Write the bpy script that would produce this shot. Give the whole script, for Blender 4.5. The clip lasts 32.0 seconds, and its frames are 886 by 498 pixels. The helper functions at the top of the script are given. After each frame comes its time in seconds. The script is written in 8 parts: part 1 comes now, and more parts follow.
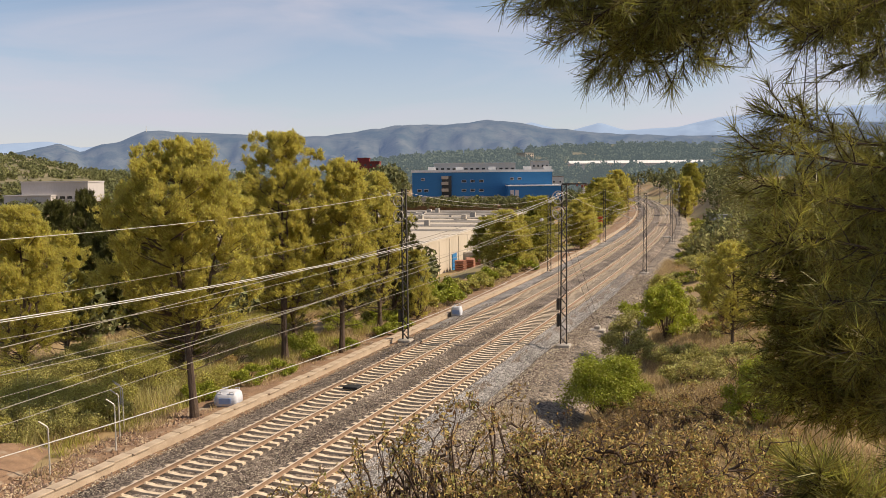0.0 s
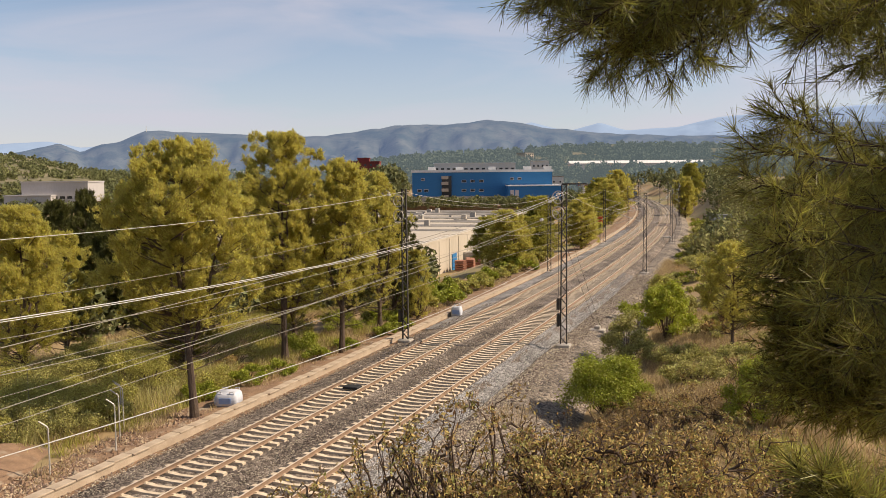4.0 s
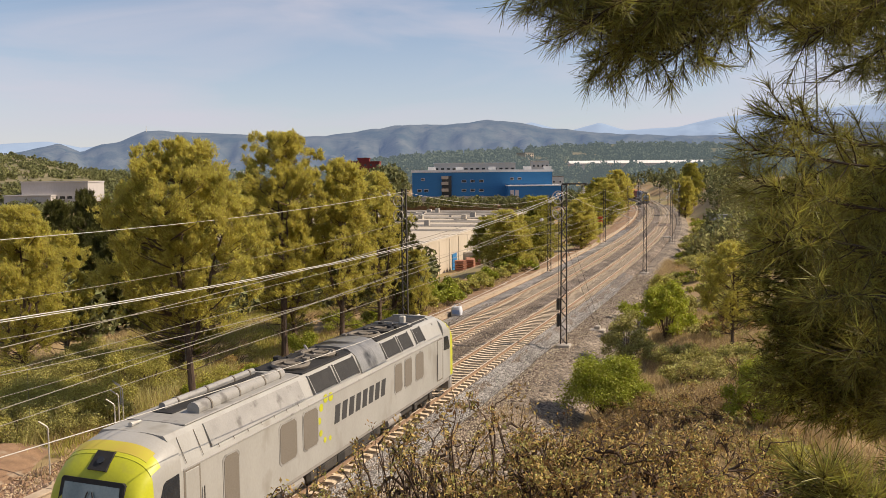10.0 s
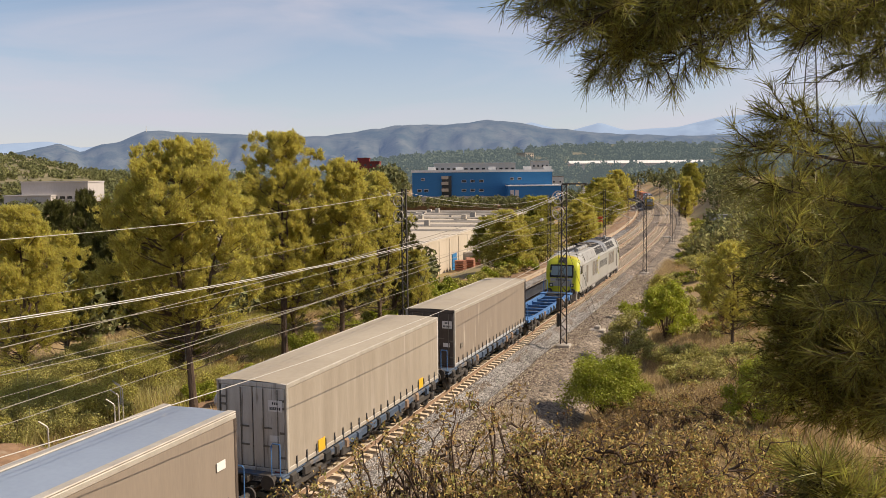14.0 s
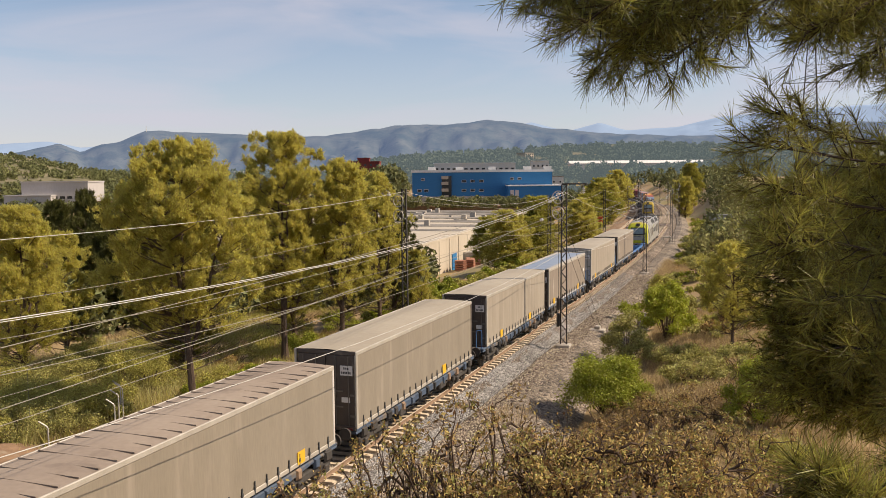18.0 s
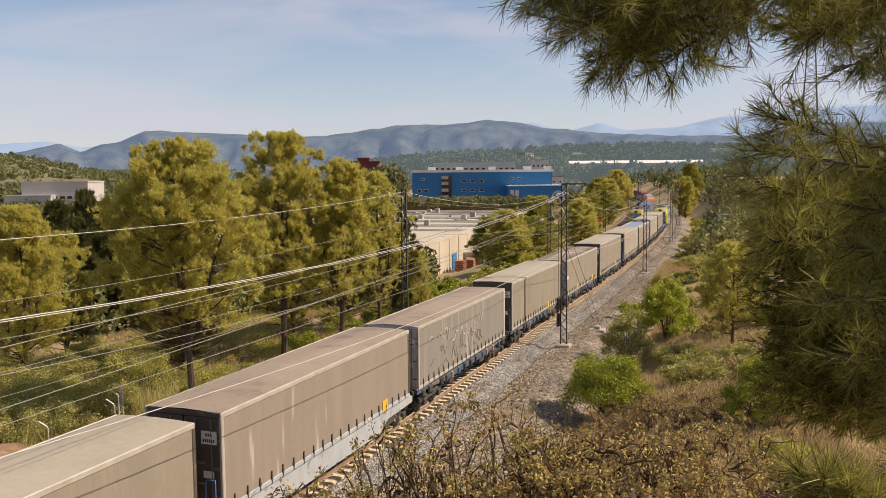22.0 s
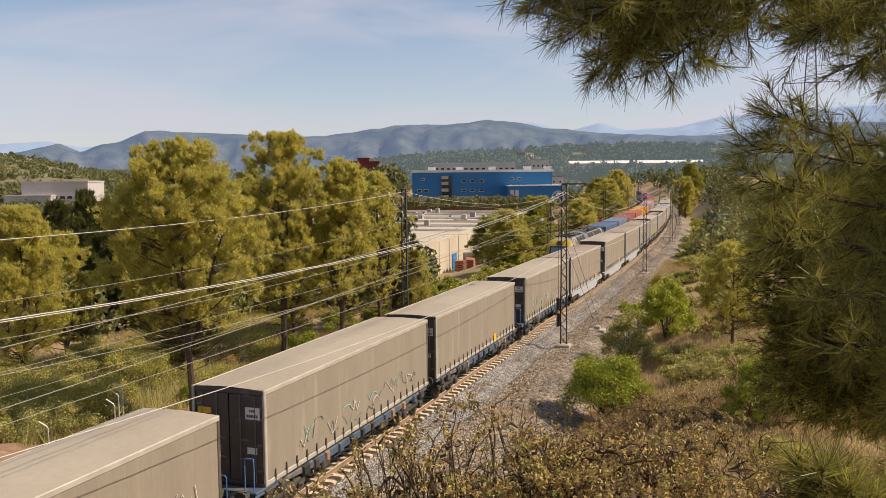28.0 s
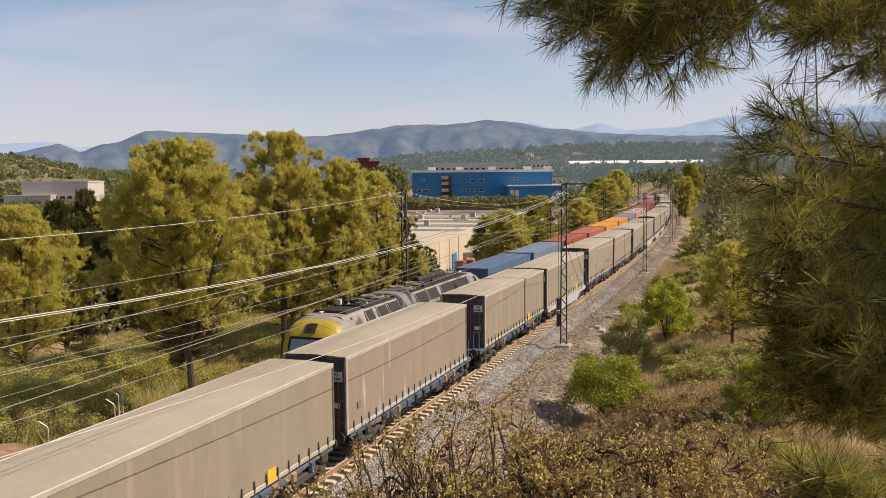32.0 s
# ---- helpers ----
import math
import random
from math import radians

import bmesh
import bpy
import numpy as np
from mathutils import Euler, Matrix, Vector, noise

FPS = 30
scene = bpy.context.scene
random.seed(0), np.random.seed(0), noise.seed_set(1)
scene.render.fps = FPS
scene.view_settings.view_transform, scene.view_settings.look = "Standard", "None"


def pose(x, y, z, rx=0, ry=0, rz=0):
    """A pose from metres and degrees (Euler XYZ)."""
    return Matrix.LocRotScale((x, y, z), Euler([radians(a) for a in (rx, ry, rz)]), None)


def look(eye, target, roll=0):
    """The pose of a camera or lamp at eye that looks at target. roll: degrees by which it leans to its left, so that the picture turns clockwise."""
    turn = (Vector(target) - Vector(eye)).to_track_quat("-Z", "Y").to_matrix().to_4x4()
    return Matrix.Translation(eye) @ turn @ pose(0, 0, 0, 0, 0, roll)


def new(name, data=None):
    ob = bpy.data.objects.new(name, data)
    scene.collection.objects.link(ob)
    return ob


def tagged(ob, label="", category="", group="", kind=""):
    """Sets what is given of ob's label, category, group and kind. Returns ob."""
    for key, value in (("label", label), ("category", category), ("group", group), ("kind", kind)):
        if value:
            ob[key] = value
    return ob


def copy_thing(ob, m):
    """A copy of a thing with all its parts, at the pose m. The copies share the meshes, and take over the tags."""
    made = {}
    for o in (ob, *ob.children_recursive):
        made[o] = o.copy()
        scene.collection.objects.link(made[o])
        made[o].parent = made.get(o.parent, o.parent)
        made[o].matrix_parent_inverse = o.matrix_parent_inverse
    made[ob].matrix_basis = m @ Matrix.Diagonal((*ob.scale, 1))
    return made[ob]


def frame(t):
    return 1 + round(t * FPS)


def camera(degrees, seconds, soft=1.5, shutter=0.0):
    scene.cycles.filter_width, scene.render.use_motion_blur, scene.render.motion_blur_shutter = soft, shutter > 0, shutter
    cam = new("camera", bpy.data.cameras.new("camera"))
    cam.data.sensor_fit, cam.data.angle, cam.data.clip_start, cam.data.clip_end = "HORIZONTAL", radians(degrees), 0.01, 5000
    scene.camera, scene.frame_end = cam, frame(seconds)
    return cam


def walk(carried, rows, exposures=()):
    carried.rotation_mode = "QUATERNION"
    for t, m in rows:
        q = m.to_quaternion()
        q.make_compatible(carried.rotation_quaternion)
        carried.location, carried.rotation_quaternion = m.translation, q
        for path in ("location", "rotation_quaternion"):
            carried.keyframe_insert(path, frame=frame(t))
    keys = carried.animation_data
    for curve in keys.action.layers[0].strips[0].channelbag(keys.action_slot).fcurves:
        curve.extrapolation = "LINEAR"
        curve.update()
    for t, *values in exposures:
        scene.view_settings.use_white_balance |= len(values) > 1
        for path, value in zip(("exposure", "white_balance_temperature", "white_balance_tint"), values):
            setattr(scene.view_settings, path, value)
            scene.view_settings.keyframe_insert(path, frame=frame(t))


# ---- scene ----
cam = camera(55.0, 32.0, soft=0.75)
EYE = Vector((15.15, 0.0, 10.53))


def aim(pitch, yaw, roll):
    p, y = radians(pitch), radians(yaw)
    way = Vector((math.sin(y) * math.cos(p), math.cos(y) * math.cos(p), -math.sin(p)))
    return look(EYE, EYE + way * 50, roll)


SHOT = aim(4.814, -20.303, -0.502)
walk(cam, [(0.0, SHOT), (32.0, SHOT)], exposures=[(0.0, 0.28, 6950, 16.0), (32.0, 0.28, 6950, 16.0)])

# ---- light: low afternoon sun from across the line, thin high cloud ----
world = bpy.data.worlds.new("world")
scene.world = world
world.use_nodes = True
wn = world.node_tree
back = wn.nodes["Background"]
sky = wn.nodes.new("ShaderNodeTexSky")
sky.sky_type, sky.sun_disc = "NISHITA", False
sky.sun_elevation, sky.sun_rotation = radians(42), radians(70)
sky.air_density, sky.dust_density, sky.ozone_density = 1.0, 0.25, 2.5
coord = wn.nodes.new("ShaderNodeTexCoord")
stretch = wn.nodes.new("ShaderNodeMapping")
stretch.inputs["Scale"].default_value = (1.6, 1.2, 9.0)
stretch.inputs["Rotation"].default_value = (0.0, 0.12, 0.4)
cirrus = wn.nodes.new("ShaderNodeTexNoise")
cirrus.inputs["Scale"].default_value, cirrus.inputs["Detail"].default_value = 1.7, 7.0
cirrus.inputs["Roughness"].default_value, cirrus.inputs["Distortion"].default_value = 0.52, 0.5
veil = wn.nodes.new("ShaderNodeValToRGB")
veil.color_ramp.elements[0].position, veil.color_ramp.elements[1].position = 0.42, 0.82
blend = wn.nodes.new("ShaderNodeMix")
blend.data_type = "RGBA"
blend.inputs[7].default_value = (5.6, 5.6, 6.3, 1)
wn.links.new(coord.outputs["Generated"], stretch.inputs[0])
wn.links.new(stretch.outputs[0], cirrus.inputs["Vector"])
wn.links.new(cirrus.outputs["Fac"], veil.inputs[0])
wn.links.new(veil.outputs[0], blend.inputs[0])
wn.links.new(sky.outputs[0], blend.inputs[6])
# pale haze towards the horizon
level = wn.nodes.new("ShaderNodeSeparateXYZ")
haze_ramp = wn.nodes.new("ShaderNodeValToRGB")
haze_ramp.color_ramp.elements[0].position, haze_ramp.color_ramp.elements[0].color = 0.5, (0.55, 0.55, 0.55, 1)
haze_ramp.color_ramp.elements[1].position, haze_ramp.color_ramp.elements[1].color = 0.61, (0, 0, 0, 1)
lift = wn.nodes.new("ShaderNodeMath")
lift.operation = "MULTIPLY_ADD"
lift.inputs[1].default_value, lift.inputs[2].default_value = 0.5, 0.5
veiled = wn.nodes.new("ShaderNodeMix")
veiled.data_type = "RGBA"
veiled.inputs[7].default_value = (4.7, 5.0, 6.4, 1)
wn.links.new(coord.outputs["Generated"], level.inputs[0])
wn.links.new(level.outputs["Z"], lift.inputs[0])
wn.links.new(lift.outputs[0], haze_ramp.inputs[0])
wn.links.new(haze_ramp.outputs[0], veiled.inputs[0])
wn.links.new(blend.outputs[2], veiled.inputs[6])
wn.links.new(veiled.outputs[2], back.inputs[0])
back.inputs[1].default_value = 0.096
sun = new("sun", bpy.data.lights.new("sun", "SUN"))
sun.data.energy, sun.data.angle, sun.data.color = 5.0, radians(0.5), (1, 0.90, 0.73)
sun.matrix_world = look((0, 0, 0), (-0.69, -0.256, -0.676))


# ---- materials ----
def material(name, c1, c2=None, scale=6.0, rough=0.85, bump=0.0, metal=0.0, fine=4.0, spots=None, island=0.0, through_light=0.0, spec=0.3, streak=None):
    """Two tones mixed by noise at two scales; spots: a third colour in patches; island: tone change from piece to piece."""
    m = bpy.data.materials.new(name)
    m.use_nodes = True
    n, l = m.node_tree.nodes, m.node_tree.links
    b = n["Principled BSDF"]
    b.inputs["Roughness"].default_value, b.inputs["Metallic"].default_value = rough, metal
    b.inputs["Specular IOR Level"].default_value = spec
    c2 = c2 or tuple(v * 0.75 for v in c1)
    tc = n.new("ShaderNodeTexCoord")
    vec = tc.outputs["Object"]
    if streak:
        mp = n.new("ShaderNodeMapping")
        mp.inputs["Scale"].default_value = streak
        l.new(vec, mp.inputs[0])
        vec = mp.outputs[0]
    big, small = n.new("ShaderNodeTexNoise"), n.new("ShaderNodeTexNoise")
    big.inputs["Scale"].default_value, small.inputs["Scale"].default_value = scale, scale * fine * 4
    big.inputs["Detail"].default_value, small.inputs["Detail"].default_value = 5, 4
    l.new(vec, big.inputs["Vector"])
    l.new(vec, small.inputs["Vector"])
    mix = n.new("ShaderNodeMath")
    mix.operation = "MULTIPLY_ADD"
    mix.inputs[1].default_value, mix.inputs[2].default_value = 0.45, 0.0
    l.new(small.outputs["Fac"], mix.inputs[0])
    add = n.new("ShaderNodeMath")
    add.operation = "MULTIPLY_ADD"
    add.inputs[1].default_value = 0.75
    l.new(big.outputs["Fac"], add.inputs[0])
    l.new(mix.outputs[0], add.inputs[2])
    ramp = n.new("ShaderNodeValToRGB")
    ramp.color_ramp.elements[0].position, ramp.color_ramp.elements[1].position = 0.4, 0.8
    ramp.color_ramp.elements[0].color, ramp.color_ramp.elements[1].color = (*c1, 1), (*c2, 1)
    l.new(add.outputs[0], ramp.inputs[0])
    col = ramp.outputs[0]
    if spots:
        sp, sr, sm = n.new("ShaderNodeTexNoise"), n.new("ShaderNodeValToRGB"), n.new("ShaderNodeMix")
        sp.inputs["Scale"].default_value, sp.inputs["Detail"].default_value = spots[1], 6
        sr.color_ramp.elements[0].position, sr.color_ramp.elements[1].position = spots[2], spots[2] + 0.12
        sm.data_type = "RGBA"
        sm.inputs[7].default_value = (*spots[0], 1)
        l.new(vec, sp.inputs["Vector"])
        l.new(sp.outputs["Fac"], sr.inputs[0])
        l.new(sr.outputs[0], sm.inputs[0])
        l.new(col, sm.inputs[6])
        col = sm.outputs[2]
    if island:
        g = n.new("ShaderNodeNewGeometry")
        hs = n.new("ShaderNodeHueSaturation")
        mr = n.new("ShaderNodeMapRange")
        mr.inputs[3].default_value, mr.inputs[4].default_value = 1 - island, 1 + island
        l.new(g.outputs["Random Per Island"], mr.inputs[0])
        l.new(mr.outputs[0], hs.inputs["Value"])
        mh = n.new("ShaderNodeMapRange")
        mh.inputs[3].default_value, mh.inputs[4].default_value = 0.5 - 0.05 * island, 0.5 + 0.05 * island
        l.new(g.outputs["Random Per Island"], mh.inputs[0])
        l.new(mh.outputs[0], hs.inputs["Hue"])
        l.new(col, hs.inputs["Color"])
        col = hs.outputs[0]
    l.new(col, b.inputs["Base Color"])
    if bump:
        bp = n.new("ShaderNodeBump")
        bp.inputs["Strength"].default_value, bp.inputs["Distance"].default_value = bump, 0.05
        l.new(add.outputs[0], bp.inputs["Height"])
        l.new(bp.outputs[0], b.inputs["Normal"])
    if through_light:
        t, s = n.new("ShaderNodeBsdfTranslucent"), n.new("ShaderNodeMixShader")
        l.new(col, t.inputs[0])
        s.inputs[0].default_value = through_light
        l.new(b.outputs[0], s.inputs[1])
        l.new(t.outputs[0], s.inputs[2])
        l.new(s.outputs[0], n["Material Output"].inputs[0])
    return m


def rubble(name, tones, size, bump=0.8):
    """Broken stone: cells of several greys with dark gaps."""
    m = bpy.data.materials.new(name)
    m.use_nodes = True
    n, l = m.node_tree.nodes, m.node_tree.links
    b = n["Principled BSDF"]
    b.inputs["Roughness"].default_value = 0.9
    tc, v, e = n.new("ShaderNodeTexCoord"), n.new("ShaderNodeTexVoronoi"), n.new("ShaderNodeTexVoronoi")
    v.inputs["Scale"].default_value = e.inputs["Scale"].default_value = 1 / size
    e.feature = "DISTANCE_TO_EDGE"
    for x in (v, e):
        l.new(tc.outputs["Object"], x.inputs["Vector"])
    ramp = n.new("ShaderNodeValToRGB")
    while len(ramp.color_ramp.elements) < len(tones):
        ramp.color_ramp.elements.new(0.5)
    for i, c in enumerate(tones):
        ramp.color_ramp.elements[i].position = i / (len(tones) - 1)
        ramp.color_ramp.elements[i].color = (*c, 1)
    sep = n.new("ShaderNodeSeparateColor")
    l.new(v.outputs["Color"], sep.inputs[0])
    big = n.new("ShaderNodeTexNoise")
    big.inputs["Scale"].default_value, big.inputs["Detail"].default_value = 0.35, 4
    l.new(tc.outputs["Object"], big.inputs["Vector"])
    mx = n.new("ShaderNodeMath")
    mx.operation = "MULTIPLY_ADD"
    mx.inputs[1].default_value = 0.7
    l.new(sep.outputs[0], mx.inputs[0])
    sc = n.new("ShaderNodeMath")
    sc.operation = "MULTIPLY_ADD"
    sc.inputs[1].default_value, sc.inputs[2].default_value = 1.1, -0.4
    l.new(big.outputs["Fac"], sc.inputs[0])
    l.new(sc.outputs[0], mx.inputs[2])
    l.new(mx.outputs[0], ramp.inputs[0])
    l.new(ramp.outputs[0], b.inputs["Base Color"])
    bp = n.new("ShaderNodeBump")
    bp.inputs["Strength"].default_value, bp.inputs["Distance"].default_value = bump, size * 1.2
    l.new(e.outputs["Distance"], bp.inputs["Height"])
    l.new(bp.outputs[0], b.inputs["Normal"])
    return m


M = {}
M["ground"] = material("dry_ground", (0.38, 0.255, 0.135), (0.25, 0.18, 0.085), 0.12, 0.95, 0.6, spots=((0.24, 0.20, 0.09), 0.05, 0.47))
M["earth"] = material("red_earth", (0.31, 0.195, 0.115), (0.16, 0.098, 0.06), 1.6, 0.95, 1.0, spots=((0.34, 0.27, 0.19), 1.1, 0.56))
M["ballast"] = rubble("ballast", [(0.022, 0.016, 0.011), (0.095, 0.070, 0.050), (0.20, 0.155, 0.115), (0.44, 0.36, 0.28)], 0.11)
M["fresh"] = rubble("fresh_ballast", [(0.05, 0.046, 0.041), (0.16, 0.148, 0.134), (0.29, 0.27, 0.245), (0.48, 0.45, 0.40)], 0.12)
M["gravel"] = rubble("trackside_gravel", [(0.035, 0.027, 0.020), (0.145, 0.115, 0.085), (0.28, 0.225, 0.165), (0.46, 0.38, 0.29)], 0.16, 1.0)
M["stone"] = material("ballast_stone", (0.40, 0.33, 0.26), (0.12, 0.092, 0.07), 3, 0.9, island=0.6)
M["sleeper"] = material("concrete_sleeper", (0.66, 0.54, 0.39), (0.50, 0.40, 0.28), 4, 0.9, 0.2)
M["rust"] = material("rusted_rail", (0.31, 0.21, 0.135), (0.20, 0.13, 0.085), 3, 0.75, 0.2)
M["railtop"] = material("worn_rail_head", (0.66, 0.56, 0.44), (0.52, 0.43, 0.33), 5, 0.5, metal=0.1, streak=(20, 0.3, 1))
M["kerb"] = material("ochre_concrete", (0.50, 0.40, 0.29), (0.33, 0.25, 0.17), 1.2, 0.9, 0.3)
M["concrete"] = material("concrete", (0.45, 0.41, 0.35), (0.33, 0.29, 0.24), 2, 0.9, 0.3)
M["steel"] = material("galvanised_steel", (0.085, 0.078, 0.068), (0.052, 0.047, 0.042), 4, 0.55, 0.1, metal=0.4, spots=((0.16, 0.09, 0.05), 5, 0.62))
M["pale"] = material("pale_steel", (0.62, 0.58, 0.50), (0.45, 0.42, 0.36), 5, 0.5, metal=0.2)
M["wire"] = material("pale_cable", (0.58, 0.55, 0.49), (0.46, 0.43, 0.38), 3, 0.5, metal=0.1)
M["copper"] = material("weathered_copper_wire", (0.30, 0.27, 0.21), (0.2, 0.18, 0.14), 3, 0.55, metal=0.2)
M["glassy"] = material("glass_insulator", (0.72, 0.68, 0.60), (0.55, 0.52, 0.46), 8, 0.2)
M["bark"] = material("grey_pine_bark", (0.16, 0.11, 0.075), (0.065, 0.045, 0.032), 5, 0.95, 1.0, streak=(3, 3, 0.6))
M["twig"] = material("thin_twig", (0.11, 0.075, 0.05), (0.06, 0.04, 0.028), 8, 0.95)
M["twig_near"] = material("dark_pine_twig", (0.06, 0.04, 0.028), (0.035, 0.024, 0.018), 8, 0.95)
M["dull_white"] = material("weathered_pale_cladding", (0.50, 0.46, 0.43), (0.42, 0.385, 0.36), 0.15, 0.9, streak=(1, 1, 0.3))
M["old_tile"] = material("dull_red_roof_sheeting", (0.27, 0.115, 0.085), (0.21, 0.09, 0.07), 0.5, 0.9)
# needle is the lit tone; needle_shade is its copy with shade in the colour.
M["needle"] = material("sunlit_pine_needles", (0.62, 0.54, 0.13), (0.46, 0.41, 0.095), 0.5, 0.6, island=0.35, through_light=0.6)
# Deep green needles, darkened further to stand for shade between the pines.
M["needle_dark"] = material("shaded_deep_green_needles", (0.115, 0.11, 0.022), (0.07, 0.075, 0.016), 0.4, 0.6, island=0.35, through_light=0.35)
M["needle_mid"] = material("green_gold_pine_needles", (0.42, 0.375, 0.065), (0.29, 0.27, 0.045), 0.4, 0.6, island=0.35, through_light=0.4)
M["needle_shade"] = material("shaded_olive_pine_needles", (0.36, 0.315, 0.055), (0.24, 0.22, 0.04), 0.4, 0.6, island=0.35, through_light=0.5)
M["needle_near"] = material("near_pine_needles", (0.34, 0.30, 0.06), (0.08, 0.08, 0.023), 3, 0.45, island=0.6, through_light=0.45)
M["leaf"] = material("bright_green_leaves", (0.37, 0.38, 0.042), (0.23, 0.255, 0.03), 1.2, 0.55, island=0.4, through_light=0.3)
M["leaf_lime"] = material("yellow_green_young_leaves", (0.46, 0.46, 0.05), (0.29, 0.32, 0.035), 1.2, 0.55, island=0.4, through_light=0.35)
M["leaf_olive"] = material("olive_scrub_leaves", (0.44, 0.395, 0.13), (0.29, 0.27, 0.08), 1.0, 0.7, island=0.4, through_light=0.3)
M["leaf_yellow"] = material("yellow_green_scrub", (0.48, 0.43, 0.115), (0.34, 0.31, 0.075), 1.0, 0.7, island=0.35, through_light=0.35)
M["leaf_dry"] = material("dry_ochre_leaves", (0.44, 0.29, 0.10), (0.25, 0.16, 0.065), 2, 0.85, island=0.5, through_light=0.2)
M["reed"] = material("pale_reed_leaves", (0.60, 0.52, 0.24), (0.45, 0.40, 0.15), 0.4, 0.8, island=0.35, through_light=0.45)
M["straw"] = material("dry_grass", (0.56, 0.43, 0.24), (0.42, 0.30, 0.15), 0.6, 0.9, island=0.35, through_light=0.2)
M["wood_far"] = material("far_wood_foliage", (0.21, 0.205, 0.075), (0.125, 0.135, 0.058), 0.02, 0.9, island=0.4, through_light=0.2)
M["wood_scrub"] = material("pale_scrub_foliage", (0.30, 0.27, 0.10), (0.19, 0.185, 0.07), 0.1, 0.9, island=0.4, through_light=0.25)
# The bluish emission below paints distance haze onto these trees.
M["wood_hill"] = material("haze_tinted_hill_foliage", (0.095, 0.108, 0.068), (0.055, 0.068, 0.048), 0.01, 0.95, island=0.14, spec=0.0)
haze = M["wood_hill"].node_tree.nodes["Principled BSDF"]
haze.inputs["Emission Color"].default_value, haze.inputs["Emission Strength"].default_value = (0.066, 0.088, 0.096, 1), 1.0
M["blue"] = material("blue_cladding", (0.03, 0.185, 0.40), (0.024, 0.15, 0.33), 0.05, 0.55, streak=(1, 1, 4))
M["cream"] = material("cream_render", (0.50, 0.435, 0.34), (0.41, 0.355, 0.275), 0.2, 0.9, spots=((0.40, 0.34, 0.26), 0.15, 0.6), streak=(1, 1, 0.25))
M["roof_grey"] = material("grey_flat_roof", (0.26, 0.232, 0.195), (0.185, 0.165, 0.14), 0.06, 0.9, spots=((0.14, 0.125, 0.105), 0.12, 0.5))
M["white"] = material("off_white_wall", (0.62, 0.59, 0.55), (0.52, 0.49, 0.46), 0.15, 0.85)
M["white_roof"] = material("white_roof_sheet", (0.72, 0.70, 0.66), (0.62, 0.60, 0.57), 0.2, 0.7)
M["red_wall"] = material("dark_red_wall", (0.22, 0.045, 0.035), (0.16, 0.035, 0.03), 0.2, 0.85)
M["tile"] = material("terracotta_tiles", (0.40, 0.19, 0.12), (0.29, 0.13, 0.085), 0.5, 0.9, 0.3)
M["orange_wall"] = material("orange_render", (0.60, 0.43, 0.27), (0.50, 0.36, 0.22), 0.2, 0.9)
M["glass"] = material("dark_window_glass", (0.03, 0.035, 0.04), (0.02, 0.022, 0.026), 2, 0.12, spec=0.6)
M["asphalt"] = material("pale_yard_asphalt", (0.30, 0.27, 0.23), (0.24, 0.21, 0.18), 0.1, 0.9)
M["field"] = material("ploughed_ochre_field", (0.52, 0.30, 0.16), (0.44, 0.26, 0.14), 0.05, 0.95)
# rolling stock
M["loco_white"] = material("dusty_white_paint", (0.37, 0.36, 0.33), (0.31, 0.30, 0.27), 1.2, 0.4, spots=((0.27, 0.255, 0.22), 1.0, 0.60), streak=(1, 1, 0.5))
M["lime"] = material("lime_yellow_paint", (0.50, 0.51, 0.035), (0.42, 0.43, 0.03), 1.0, 0.4, spots=((0.38, 0.36, 0.06), 1.3, 0.62))
M["nose_top"] = material("ochre_soiled_lime_paint", (0.48, 0.36, 0.07), (0.46, 0.42, 0.05), 1.5, 0.5)
M["yellow"] = material("warm_yellow_paint", (0.46, 0.33, 0.035), (0.38, 0.27, 0.04), 1.5, 0.45, spots=((0.28, 0.2, 0.07), 1.6, 0.62))
M["loco_grey"] = material("sooty_silver_paint", (0.34, 0.31, 0.26), (0.20, 0.18, 0.16), 1.0, 0.5, spots=((0.10, 0.09, 0.08), 0.9, 0.55))
M["soot"] = material("sooty_black", (0.035, 0.033, 0.03), (0.02, 0.019, 0.018), 3, 0.65, 0.2)
M["roof_loco"] = material("grey_loco_roof", (0.33, 0.32, 0.295), (0.25, 0.24, 0.22), 1.5, 0.45, spots=((0.15, 0.14, 0.125), 2, 0.58))
M["steel_hood"] = material("soot_stained_bare_metal", (0.36, 0.35, 0.32), (0.20, 0.19, 0.175), 0.8, 0.38, metal=0.5, spots=((0.035, 0.033, 0.03), 0.7, 0.5), streak=(0.6, 1.4, 1))
M["mesh"] = material("dusty_vent_grille", (0.20, 0.175, 0.14), (0.15, 0.13, 0.105), 30, 0.8, 0.3)
# Pale teal base colour holds the sky's reflection along with the glass's tint.
M["screen"] = material("sky_tinted_cab_glass", (0.20, 0.27, 0.27), (0.15, 0.21, 0.21), 1, 0.10, spec=0.9)
M["under"] = material("oily_underframe", (0.075, 0.065, 0.055), (0.045, 0.04, 0.035), 4, 0.75, 0.3)
M["skirt"] = material("grey_underframe_paint", (0.30, 0.28, 0.25), (0.22, 0.2, 0.18), 3, 0.6)
M["letter"] = material("dark_grey_lettering", (0.06, 0.06, 0.06), (0.05, 0.05, 0.05), 4, 0.5)
M["wagon_blue"] = material("faded_blue_wagon_paint", (0.075, 0.19, 0.40), (0.055, 0.14, 0.30), 1.5, 0.5, spots=((0.30, 0.36, 0.42), 2, 0.62))
